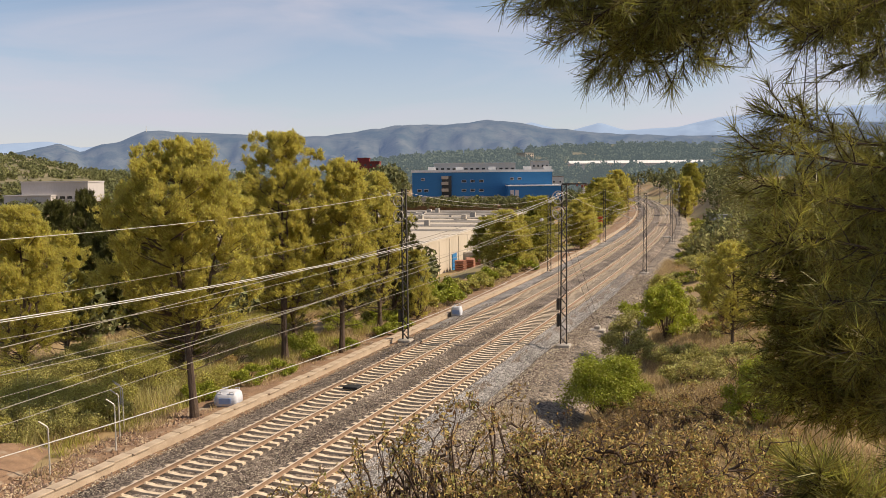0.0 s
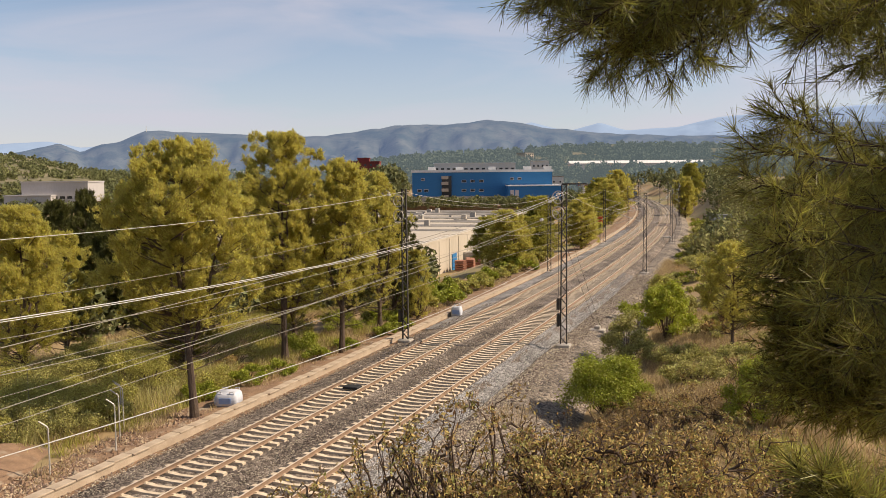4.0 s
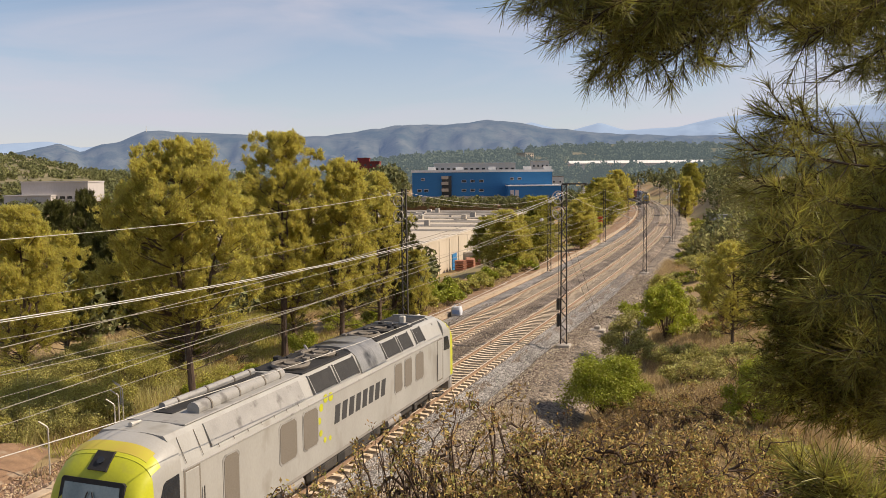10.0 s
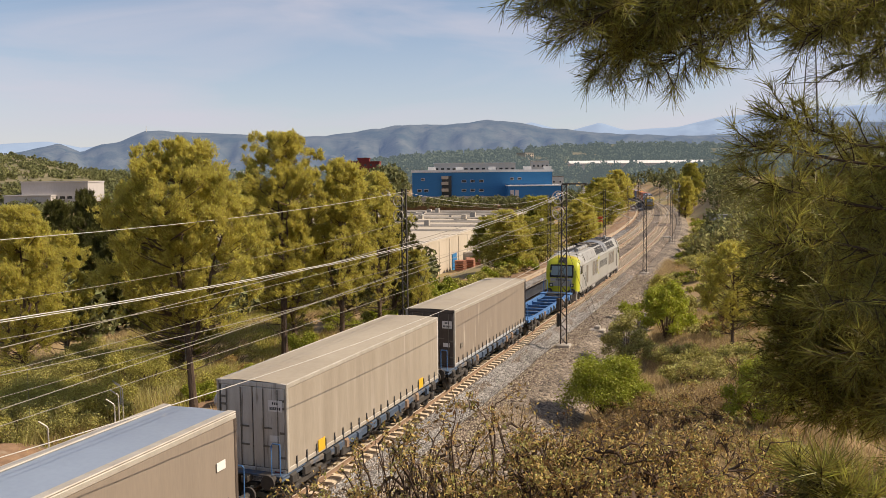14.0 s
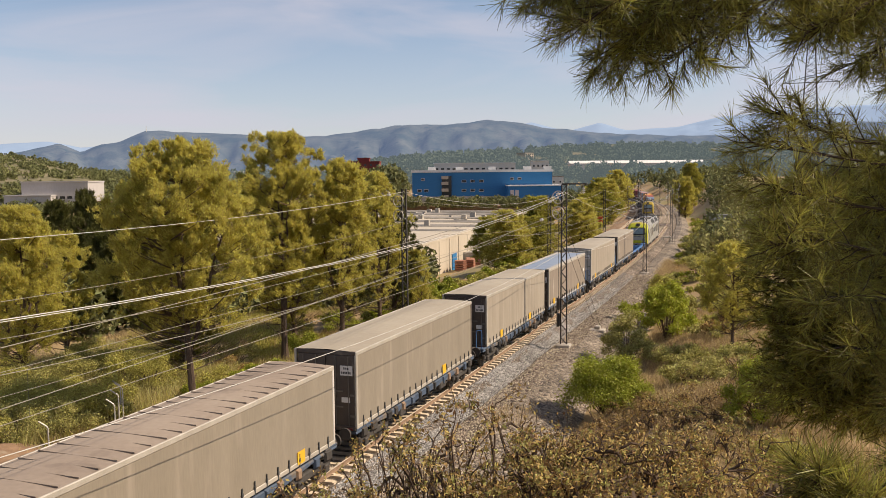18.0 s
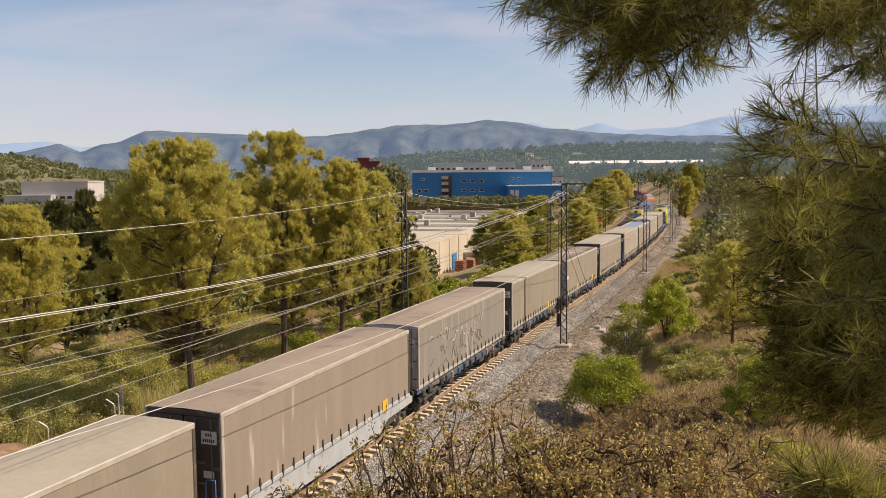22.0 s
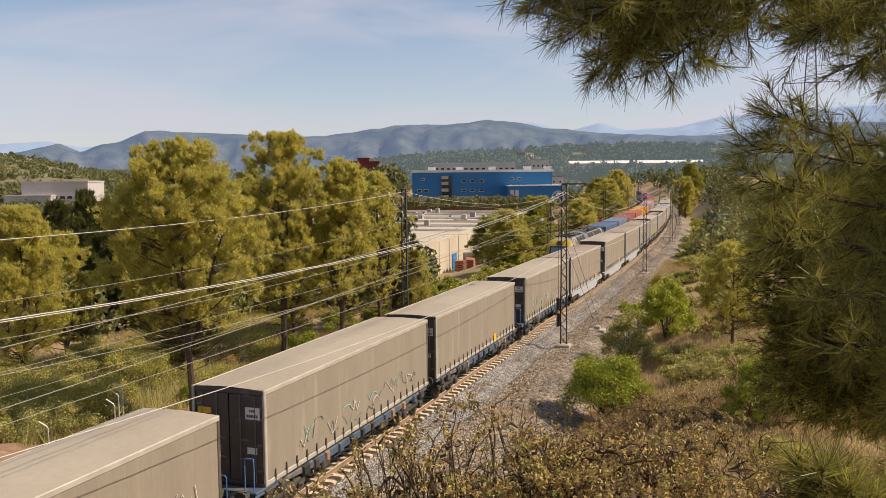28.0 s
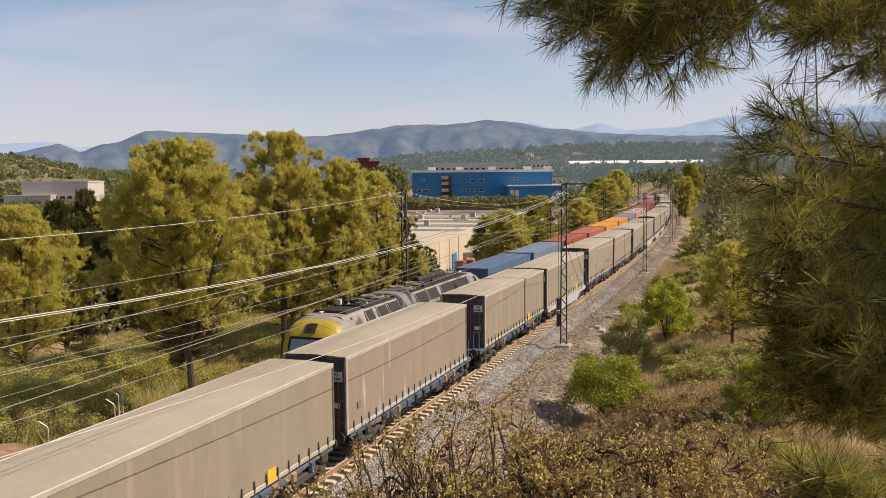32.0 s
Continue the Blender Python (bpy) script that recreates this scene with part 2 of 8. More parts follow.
M["wagon_dirty"] = material("soiled_blue_wagon_paint", (0.075, 0.105, 0.15), (0.05, 0.07, 0.105), 1.5, 0.65, spots=((0.15, 0.125, 0.10), 2, 0.5))
M["wagon_grey"] = material("blue_grey_wagon_paint", (0.42, 0.43, 0.43), (0.30, 0.31, 0.32), 1.5, 0.6, spots=((0.16, 0.15, 0.14), 2.2, 0.6))
M["curtain"] = material("dusty_beige_curtain", (0.268, 0.228, 0.173), (0.215, 0.181, 0.136), 0.5, 0.8, spots=((0.29, 0.245, 0.19), 0.7, 0.6), streak=(1, 2.2, 0.35))
M["curtain_pale"] = material("pale_ribbed_curtain", (0.345, 0.297, 0.232), (0.262, 0.22, 0.168), 0.6, 0.8, spots=((0.36, 0.31, 0.25), 1.0, 0.58), streak=(1, 3.0, 0.25))
M["curtain_dull"] = material("dull_brown_curtain", (0.27, 0.221, 0.171), (0.221, 0.18, 0.14), 0.5, 0.8, spots=((0.45, 0.39, 0.32), 0.8, 0.63), streak=(1, 2.4, 0.3))
M["curtain_grey"] = material("soot_grey_curtain", (0.235, 0.212, 0.178), (0.185, 0.165, 0.138), 0.6, 0.8, spots=((0.31, 0.28, 0.235), 1.2, 0.56), streak=(1, 3.4, 0.15))
M["roof_brown"] = material("reddish_dusty_trailer_roof", (0.33, 0.265, 0.205), (0.25, 0.195, 0.15), 0.35, 0.75, spots=((0.20, 0.155, 0.12), 0.7, 0.58))
M["roofskin"] = material("dusty_trailer_roof", (0.387, 0.338, 0.261), (0.315, 0.27, 0.207), 0.35, 0.75, spots=((0.33, 0.29, 0.24), 0.5, 0.66))
M["roof_blue"] = material("blue_grey_trailer_roof", (0.24, 0.29, 0.36), (0.20, 0.24, 0.31), 0.4, 0.45, spots=((0.38, 0.38, 0.38), 0.8, 0.66))
M["toprail"] = material("aluminium_top_rail", (0.50, 0.46, 0.39), (0.36, 0.32, 0.265), 2, 0.5, metal=0.2)
M["door"] = material("dark_trailer_doors", (0.11, 0.085, 0.068), (0.07, 0.055, 0.045), 1.5, 0.6, spots=((0.17, 0.14, 0.11), 2.0, 0.62))
M["door_grey"] = material("grey_trailer_doors", (0.60, 0.56, 0.50), (0.44, 0.40, 0.34), 1.5, 0.6, spots=((0.24, 0.20, 0.16), 2.2, 0.56), streak=(3, 1, 0.3))
M["plate"] = material("white_plate", (0.75, 0.72, 0.68), (0.68, 0.65, 0.6), 4, 0.6)
M["amber"] = material("amber_panel", (0.72, 0.42, 0.03), (0.62, 0.36, 0.03), 3, 0.6)
M["scrawl"] = material("faded_grey_spray_paint", (0.20, 0.18, 0.155), (0.30, 0.27, 0.23), 3, 0.8)
M["scrawl_pale"] = material("pale_spray_paint", (0.66, 0.62, 0.55), (0.55, 0.5, 0.43), 3, 0.8)
M["scrawl_teal"] = material("faded_teal_spray_paint", (0.22, 0.50, 0.46), (0.3, 0.45, 0.4), 3, 0.8)
for key, c in (("box_blue", (0.09, 0.14, 0.24)), ("box_slate", (0.16, 0.21, 0.28)), ("box_red", (0.33, 0.085, 0.05)), ("box_brick", (0.40, 0.12, 0.07)), ("box_orange", (0.62, 0.27, 0.045)), ("box_grey", (0.38, 0.37, 0.36)), ("box_wine", (0.24, 0.05, 0.045)), ("box_pink", (0.52, 0.26, 0.22))):
    M[key] = material(key, c, tuple(v * 0.78 for v in c), 0.8, 0.6, spots=(tuple(0.5 * v + 0.12 for v in c), 0.9, 0.62))
M["bag"] = material("white_woven_bag", (0.58, 0.58, 0.60), (0.47, 0.48, 0.51), 3, 0.8, 0.3)
M["bag_blue"] = material("blue_print", (0.25, 0.35, 0.55), (0.3, 0.4, 0.6), 3, 0.8)
M["rubber"] = material("black_rubber", (0.02, 0.02, 0.02), (0.03, 0.03, 0.03), 4, 0.8)
M["red_lamp"] = material("orange_red_signal_board", (0.62, 0.10, 0.03), (0.5, 0.08, 0.03), 3, 0.6)


# ---- geometry helpers ----
class Geo:
    """Collects points and faces of one mesh."""

    def __init__(self):
        self.v, self.f = [], []

    def add(self, pts, faces):
        o = len(self.v)
        self.v += [tuple(p) for p in pts]
        self.f += [tuple(i + o for i in f) for f in faces]
        return self

    def box(self, x0, x1, y0, y1, z0, z1, c=0.0):
        """A box; c: width of its chamfers."""
        c = min(c, 0.49 * min(x1 - x0, y1 - y0, z1 - z0))
        if c <= 0:
            p = [(x, y, z) for x in (x0, x1) for y in (y0, y1) for z in (z0, z1)]
            return self.add(p, [(0, 1, 3, 2), (4, 6, 7, 5), (0, 4, 5, 1), (2, 3, 7, 6), (0, 2, 6, 4), (1, 5, 7, 3)])
        ring = [(x0 + c, y0), (x1 - c, y0), (x1, y0 + c), (x1, y1 - c), (x1 - c, y1), (x0 + c, y1), (x0, y1 - c), (x0, y0 + c)]
        ins = [(min(max(x, x0 + c), x1 - c), min(max(y, y0 + c), y1 - c)) for x, y in ring]
        p = [(x, y, z0) for x, y in ins] + [(x, y, z0 + c) for x, y in ring] + [(x, y, z1 - c) for x, y in ring] + [(x, y, z1) for x, y in ins]
        f = [tuple(range(7, -1, -1)), tuple(range(24, 32))]
        for k in range(3):
            f += [(8 * k + i, 8 * k + (i + 1) % 8, 8 * k + 8 + (i + 1) % 8, 8 * k + 8 + i) for i in range(8)]
        return self.add(p, f)

    def tube(self, a, b, r0, r1=None, n=6, cap=True):
        a, b = Vector(a), Vector(b)
        r1 = r0 if r1 is None else r1
        d = (b - a).normalized()
        u = d.orthogonal().normalized()
        w = d.cross(u)
        p = []
        for q, r in ((a, r0), (b, r1)):
            p += [q + (u * math.cos(2 * math.pi * i / n) + w * math.sin(2 * math.pi * i / n)) * r for i in range(n)]
        f = [(i, (i + 1) % n, n + (i + 1) % n, n + i) for i in range(n)]
        if cap:
            f += [tuple(range(n - 1, -1, -1)), tuple(range(n, 2 * n))]
        return self.add(p, f)

    def path(self, pts, rs, n=6):
        """A tube through points, with a radius each."""
        pts = [Vector(p) for p in pts]
        p = []
        for i, q in enumerate(pts):
            d = (pts[min(i + 1, len(pts) - 1)] - pts[max(i - 1, 0)]).normalized()
            u = d.cross(Vector((0.31, 0.17, 0.94))).normalized()
            w = d.cross(u)
            r = rs if isinstance(rs, (int, float)) else rs[i]
            p += [q + (u * math.cos(2 * math.pi * k / n) + w * math.sin(2 * math.pi * k / n)) * r for k in range(n)]
        f = [(j * n + i, j * n + (i + 1) % n, j * n + n + (i + 1) % n, j * n + n + i) for j in range(len(pts) - 1) for i in range(n)]
        f += [tuple(range(n - 1, -1, -1)), tuple(range((len(pts) - 1) * n, len(pts) * n))]
        return self.add(p, f)

    def loft(self, rings, cap=True):
        n = len(rings[0])
        p = [q for r in rings for q in r]
        f = [(j * n + i, j * n + (i + 1) % n, j * n + n + (i + 1) % n, j * n + n + i) for j in range(len(rings) - 1) for i in range(n)]
        if cap:
            f += [tuple(range(n - 1, -1, -1)), tuple(range((len(rings) - 1) * n, len(rings) * n))]
        return self.add(p, f)

    def ring(self, c, axis, R, r, n=20, k=6):
        """A torus round c."""
        c, axis = Vector(c), Vector(axis).normalized()
        u = axis.orthogonal().normalized()
        w = axis.cross(u)
        p, f = [], []
        for i in range(n):
            a = 2 * math.pi * i / n
            d = u * math.cos(a) + w * math.sin(a)
            p += [c + d * (R + r * math.cos(2 * math.pi * j / k)) + axis * (r * math.sin(2 * math.pi * j / k)) for j in range(k)]
            f += [(i * k + j, ((i + 1) % n) * k + j, ((i + 1) % n) * k + (j + 1) % k, i * k + (j + 1) % k) for j in range(k)]
        return self.add(p, f)

    def mesh(self, name, mat, smooth=False):
        me = bpy.data.meshes.new(name)
        me.from_pydata(self.v, [], self.f)
        me.materials.append(mat)
        if smooth:
            me.shade_smooth()
        return me


def tris(name, verts, mat, k=3):
    """A mesh of loose triangles or quads from an array (n, k, 3)."""
    n = len(verts)
    me = bpy.data.meshes.new(name)
    me.vertices.add(n * k)
    me.vertices.foreach_set("co", np.ascontiguousarray(verts, np.float32).ravel())
    me.loops.add(n * k)
    me.loops.foreach_set("vertex_index", np.arange(n * k, dtype=np.int32))
    me.polygons.add(n)
    me.polygons.foreach_set("loop_start", np.arange(0, n * k, k, dtype=np.int32))
    me.update(calc_edges=True)
    me.materials.append(mat)
    return me


def part(name, geo, mat, parent, label="", smooth=False):
    me = geo.mesh(name, mat, smooth) if isinstance(geo, Geo) else geo
    ob = new(name, me)
    ob.parent = parent
    if label:
        ob["label"] = label
    return ob


def thing(name, m, label, category, group="", kind=""):
    ob = new(name)
    ob.empty_display_size = 0.2
    ob.matrix_basis = m
    return tagged(ob, label, category, group, kind)


def single(name, geo, mat, label, category="", group="", kind="", m=None, smooth=False):
    me = geo.mesh(name, mat, smooth) if isinstance(geo, Geo) else geo
    ob = new(name, me)
    if m is not None:
        ob.matrix_basis = m
    return tagged(ob, label, category, group, kind)


# ---- the line: straight, then a long left-hand curve ----
BEND, RADIUS, SECOND = 75.0, 1590.0, -4.234


def line(s, off=0.0, z=0.0):
    if s <= BEND:
        return Vector((off, s, z))
    a = (s - BEND) / RADIUS
    return Vector((-RADIUS + (RADIUS + off) * math.cos(a), BEND + (RADIUS + off) * math.sin(a), z))


def heading(s):
    return max(0.0, s - BEND) / RADIUS


def on_line(s, off=0.0, z=0.0, turned=0.0):
    return Matrix.Translation(line(s, off, z)) @ Matrix.Rotation(heading(s) + turned, 4, "Z")


def across(x, y):
    """Offset of a point of the plan from the near track's middle."""
    x, y = np.asarray(x, float), np.asarray(y, float)
    far = np.hypot(x + RADIUS, y - BEND) - RADIUS
    return np.where(y <= BEND, x, far)


def smooth01(v, a, b):
    t = np.clip((v - a) / (b - a), 0, 1)
    return t * t * (3 - 2 * t)


def wave(x, y):
    return (np.sin(x * 0.31 + 1.3 * np.sin(y * 0.17)) * np.sin(y * 0.27 + 0.8) * 0.5 + np.sin(x * 0.93 + y * 0.71) * 0.25 + np.sin(x * 1.9 - y * 1.4 + 2) * 0.12)


def ground_z(x, y):
    """Height of the terrain."""
    x, y = np.asarray(x, float), np.asarray(y, float)
    d = across(x, y)
    z = np.full(np.broadcast(x, y).shape, -0.75)
    # cutting and hill where the viewer stands
    up = smooth01(d, 5.0, 15.5)
    high = 1.4 + 8.7 * np.exp(-np.clip(y - 1.0, 0, None) ** 2 / (2 * 12.5 ** 2)) + 0.6 * np.exp(-((y - 30) / 20) ** 2)
    z = z - 0.75 * smooth01(d, 3.5, 7.0) + up * high + 3.0 * smooth01(d, 16, 60) * smooth01(y, 20, 80)
    # bank falling away to the valley
    z = z - 0.07 * np.clip(-d - 10.5, 0, 30) - 4.6 * smooth01(-d, 16, 36) * smooth01(y, 55, 110)
    far = smooth01(np.hypot(x, y), 230, 340) * smooth01(-d, 20, 60)
    z = z + far * 8.0
    z = z + 6.0 * smooth01(d, 7, 20) * smooth01(y, 190, 240)
    out = smooth01(-d, 90, 300) * (1 - smooth01(np.hypot(x, y), 500, 900))
    z = z - out * 4.0
    z = z + 0.019 * np.clip(np.hypot(x, y) - 420, 0, 900) * smooth01(-d, 30, 120)
    rough = smooth01(np.abs(d + 2.0), 7.5, 11)
    return z + wave(x, y) * 0.35 * rough + 0.7 * wave(x * 0.12, y * 0.12) * rough * smooth01(np.hypot(x, y), 60, 200)


# ---- terrain ----
def spread(a, b, near, lo, hi):
    """Grid lines: close together between lo and hi, wider and wider outside."""
    v = list(np.arange(lo, hi + 1e-6, near))
    for sign, end in ((1, b), (-1, a)):
        q, step = (hi if sign > 0 else lo), near
        side = []
        while (q < end) if sign > 0 else (q > end):
            step *= 1.09
            q += sign * step
            side.append(max(a, min(b, q)))
        v = v + side if sign > 0 else side[::-1] + v
    return np.array(v)


def sheet(name, xs, ys, zf, mat, smooth=True):
    X, Y = np.meshgrid(xs, ys)
    Z = zf(X, Y)
    n, m = X.shape
    i = np.arange(n * m).reshape(n, m)
    quads = np.stack([i[:-1, :-1], i[:-1, 1:], i[1:, 1:], i[1:, :-1]], -1).reshape(-1, 4)
    me = bpy.data.meshes.new(name)
    me.from_pydata(np.stack([X, Y, Z], -1).reshape(-1, 3).tolist(), [], quads.tolist())
    me.materials.append(mat)
    if smooth:
        me.shade_smooth()
    return me


tagged(new("ground", sheet("ground", spread(-4700, 4700, 0.8, -40, 32), spread(-900, 4800, 0.8, -12, 75), ground_z, M["ground"])), "dry stony ground with patchy grass", kind="structure")


def ribbon(name, profile, s0, s1, step, mat, label, jitter=0.0, kind="structure"):
    """A strip of that cross-section (offset, height) along the line."""
    ss, pts = np.arange(s0, s1 + step, step), []
    rnd = random.Random(name)
    for s in ss:
        for o, z in profile:
            pts.append(line(s, o + rnd.uniform(-jitter, jitter), z + rnd.uniform(-jitter, jitter) * 0.3))
    k = len(profile)
    f = [(j * k + i, j * k + i + 1, j * k + k + i + 1, j * k + k + i) for j in range(len(ss) - 1) for i in range(k - 1)]
    me = bpy.data.meshes.new(name)
    me.from_pydata([tuple(p) for p in pts], [], f)
    me.materials.append(mat)
    return tagged(new(name, me), label, kind=kind)


S0, S1 = -470.0, 960.0
ribbon("earth_path", [(-13.0, -1.6), (-11.0, -0.72), (-9.2, -0.58), (-8.25, -0.6), (-7.0, -0.63)], -60, 330, 1.2, M["earth"], "bare reddish earth strip beside the cable trough", 0.12)
ribbon("ballast_bed", [(-7.75, -0.95), (-7.3, -0.56), (-6.6, -0.46), (-5.95, -0.27), (-5.6, -0.26), (-2.8, -0.27), (-2.1, -0.33), (-1.4, -0.27), (1.35, -0.26), (1.75, -0.27), (2.5, -0.62), (2.9, -1.2)], S0, S1, 1.5, M["ballast"], "brown rail ballast of broken stone", 0.03)
ribbon("ballast_shoulder", [(1.38, -0.262), (1.7, -0.262), (2.3, -0.52), (2.6, -0.60), (2.7, -1.2)], S0, 84, 1.2, M["fresh"], "fresh pale grey ballast on the track's shoulder", 0.02)
ribbon("pale_verge", [(-7.72, -0.62), (-7.4, -0.5), (-6.6, -0.43), (-6.05, -0.275), (-5.75, -0.268), (-5.74, -0.5)], 57, 175, 1.2, M["fresh"], "pale grey ballast verge beside the far track", 0.02)
ribbon("gravel_bank", [(2.6, -0.75), (2.9, -0.50), (4.4, -0.42), (5.2, -0.62), (7.2, -1.25), (8.6, -1.9)], 20, 72, 1.2, M["gravel"], "brownish gravel bank below the track", 0.09)
ribbon("gravel_edge", [(2.6, -0.75), (2.9, -0.52), (4.0, -0.45), (4.9, -0.8), (6.2, -1.7)], 72, 330, 1.5, M["gravel"], "narrow brownish gravel strip beside the far line", 0.09)

# cable trough of concrete lids
trough = thing("cable_trough", Matrix(), "ochre concrete cable trough with loose lids along the track", "cable trough")
part("channel", Geo().loft([[line(s, -8.22, -0.9), line(s, -7.82, -0.9), line(s, -7.82, -0.34), line(s, -8.22, -0.34)] for s in np.arange(-20, 330, 4.0)]), M["kerb"], trough)
lid = Geo().box(-0.235, 0.235, -0.485, 0.485, 0, 0.075, 0.015).mesh("lid", M["kerb"])
rnd = random.Random(5)
for i in range(150):
    s = 14 + i * 1.0
    ob = part("lid", lid, None, trough)
    ob.matrix_basis = on_line(s, -8.02 + rnd.uniform(-0.035, 0.035), -0.34 + rnd.uniform(0, 0.02)) @ Matrix.Rotation(rnd.uniform(-0.015, 0.015), 4, "Z")
    ob["label"] = "concrete trough lid"

# rails, with their worn heads as parts
HALF = 0.8325


def rail(off, s0, s1, parent):
    foot = [(-0.07, -0.17), (0.07, -0.17), (0.07, -0.155), (0.012, -0.14), (0.012, -0.05), (0.036, -0.04), (0.036, -0.004), (-0.036, -0.004), (-0.036, -0.04), (-0.012, -0.05), (-0.012, -0.14), (-0.07, -0.155)]
    step = 3.0
    ss = np.arange(s0, s1 + step, step)
    r = part("rail", Geo().loft([[line(s, off + o, z) for o, z in foot] for s in ss]), M["rust"], parent, "rusty brown steel rail")
    part("rail_head", Geo().loft([[line(s, off + o, z) for o, z in ((-0.03, -0.006), (0.03, -0.006), (0.03, 0.0), (-0.03, 0.0))] for s in ss]), M["railtop"], r, "worn bare rail head")


SP, SHIFT = 0.608, 0.12
sleeper_geo = Geo()
prof = [(-1.32, 0.13, -0.185), (-1.25, 0.145, -0.165), (-0.55, 0.145, -0.165), (-0.3, 0.11, -0.20), (0.3, 0.11, -0.20), (0.55, 0.145, -0.165), (1.25, 0.145, -0.165), (1.32, 0.13, -0.185)]
sleeper_geo.loft([[(x, -w, -0.40), (x, w, -0.40), (x, w * 0.82, z), (x, -w * 0.82, z)] for x, w, z in prof])
for q in (-HALF, HALF):
    for e in (-0.1, 0.1):
        sleeper_geo.box(q + e - 0.035, q + e + 0.035, -0.06, 0.06, -0.17, -0.125)
sleeper_mesh = sleeper_geo.mesh("sleeper", M["sleeper"])
for nm, off, sh in (("near_track", 0.0, 0.0), ("far_track", SECOND, SHIFT)):
    tr = thing(nm, Matrix(), "railway track with rusty rails on pale concrete sleepers", "railway track", "double track", "structure")
    rail(off - HALF, S0, S1, tr)
    rail(off + HALF, S0, S1, tr)
    rnd = random.Random(nm)
    for i in range(300 if off else 280):
        ob = part("sleeper", sleeper_mesh, None, tr)
        ob.matrix_basis = on_line(14.0 + sh + i * SP, off, rnd.uniform(-0.012, 0.008)) @ Matrix.Rotation(rnd.uniform(-0.012, 0.012), 4, "Z")
    rest, base = Geo(), prof
    for s in list(np.arange(14.0 + sh - SP, -60, -SP)) + list(np.arange(14.0 + sh + 300 * SP, 420, SP)):
        m = on_line(s, off)
        rest.add([m @ Vector(p) for p in [(x, y, z) for x in (-1.3, 1.3) for y, z in ((-0.13, -0.4), (0.13, -0.4), (0.11, -0.17), (-0.11, -0.17))]], [(0, 1, 5, 4), (1, 2, 6, 5), (2, 3, 7, 6), (3, 0, 4, 7), (0, 3, 2, 1), (4, 5, 6, 7)])
    part("distant_sleepers", rest, M["sleeper"], tr)["kind"] = "stuff"

# loose stones on the ballast and gravel
rnd = np.random.RandomState(4)
oct6 = np.array([(1, 0, 0), (-1, 0, 0), (0, 1, 0), (0, -1, 0), (0, 0, 1), (0, 0, -1)], float)
tri8 = np.array([(0, 2, 4), (2, 1, 4), (1, 3, 4), (3, 0, 4), (2, 0, 5), (1, 2, 5), (3, 1, 5), (0, 3, 5)])


def stones(name, count, lanes, s0, s1, size, mat, label):
    lane = np.array(lanes)[rnd.randint(0, len(lanes), count)]
    s = s0 + (s1 - s0) * rnd.rand(count) ** 1.8
    off = lane[:, 0] + (lane[:, 1] - lane[:, 0]) * rnd.rand(count)
    z = lane[:, 2] + (lane[:, 3] - lane[:, 2]) * (off - lane[:, 0]) / (lane[:, 1] - lane[:, 0])
    c = np.array([tuple(line(a, o, h)) for a, o, h in zip(s, off, z)])
    r = size * (0.6 + 0.9 * rnd.rand(count, 1, 1))
    v = oct6[None] * (0.55 + 0.6 * rnd.rand(count, 6, 3)) * r
    a = rnd.rand(count) * 6.28
    ca, sa = np.cos(a)[:, None], np.sin(a)[:, None]
    v = np.stack([v[:, :, 0] * ca - v[:, :, 1] * sa, v[:, :, 0] * sa + v[:, :, 1] * ca, v[:, :, 2] * 0.75], -1) + c[:, None]
    faces = (tri8[None] + 6 * np.arange(count)[:, None, None]).reshape(-1, 3)
    me = bpy.data.meshes.new(name)
    me.from_pydata(v.reshape(-1, 3).tolist(), [], faces.tolist())
    me.materials.append(mat)
    return tagged(new(name, me), label, "stones", kind="stuff")


M["stone_tan"] = material("tan_gravel_stone", (0.44, 0.355, 0.265), (0.17, 0.13, 0.095), 3, 0.9, island=0.6)
stones("ballast_stones", 26000, [(-7.4, -6.0, -0.55, -0.27), (-5.5, -2.9, -0.255, -0.255), (-2.9, -1.3, -0.28, -0.28), (-2.9, -1.3, -0.28, -0.28), (-1.3, 1.3, -0.255, -0.255)], 13, 70, 0.036, M["stone"], "loose broken ballast stones between the rails")
M["stone_pale"] = material("pale_ballast_stone", (0.50, 0.47, 0.43), (0.25, 0.23, 0.21), 3, 0.9, island=0.5)
stones("shoulder_stones", 12000, [(1.4, 1.8, -0.255, -0.255), (1.8, 2.55, -0.26, -0.54), (2.3, 2.7, -0.52, -0.58)], 16, 95, 0.04, M["stone_pale"], "loose pale grey ballast stones on the shoulder")
stones("gravel_stones", 20000, [(2.9, 4.4, -0.48, -0.40), (4.4, 7.4, -0.42, -1.3)], 24, 95, 0.06, M["stone_tan"], "loose brown stones on the gravel bank")
stones("path_stones", 3500, [(-9.6, -8.35, -0.62, -0.58), (-7.7, -7.2, -0.56, -0.5)], 14, 75, 0.04, M["stone_tan"], "small stones on the earth strip")
stones("bank_rubble", 7000, [(-13.0, -11.0, -1.56, -0.68), (-11.0, -8.5, -0.68, -0.55), (-11.0, -8.5, -0.68, -0.55)], 15, 34, 0.06, material("pale_rubble", (0.40, 0.29, 0.20), (0.20, 0.13, 0.085), 3, 0.9, island=0.5), "pale rubble on the earth bank")
stones("earth_clods", 900, [(-13.0, -11.0, -1.5, -0.66), (-11.0, -8.6, -0.66, -0.55)], 15, 33, 0.13, M["earth"], "clods of reddish earth on the bank")
mound = Geo()
ring_n = 16
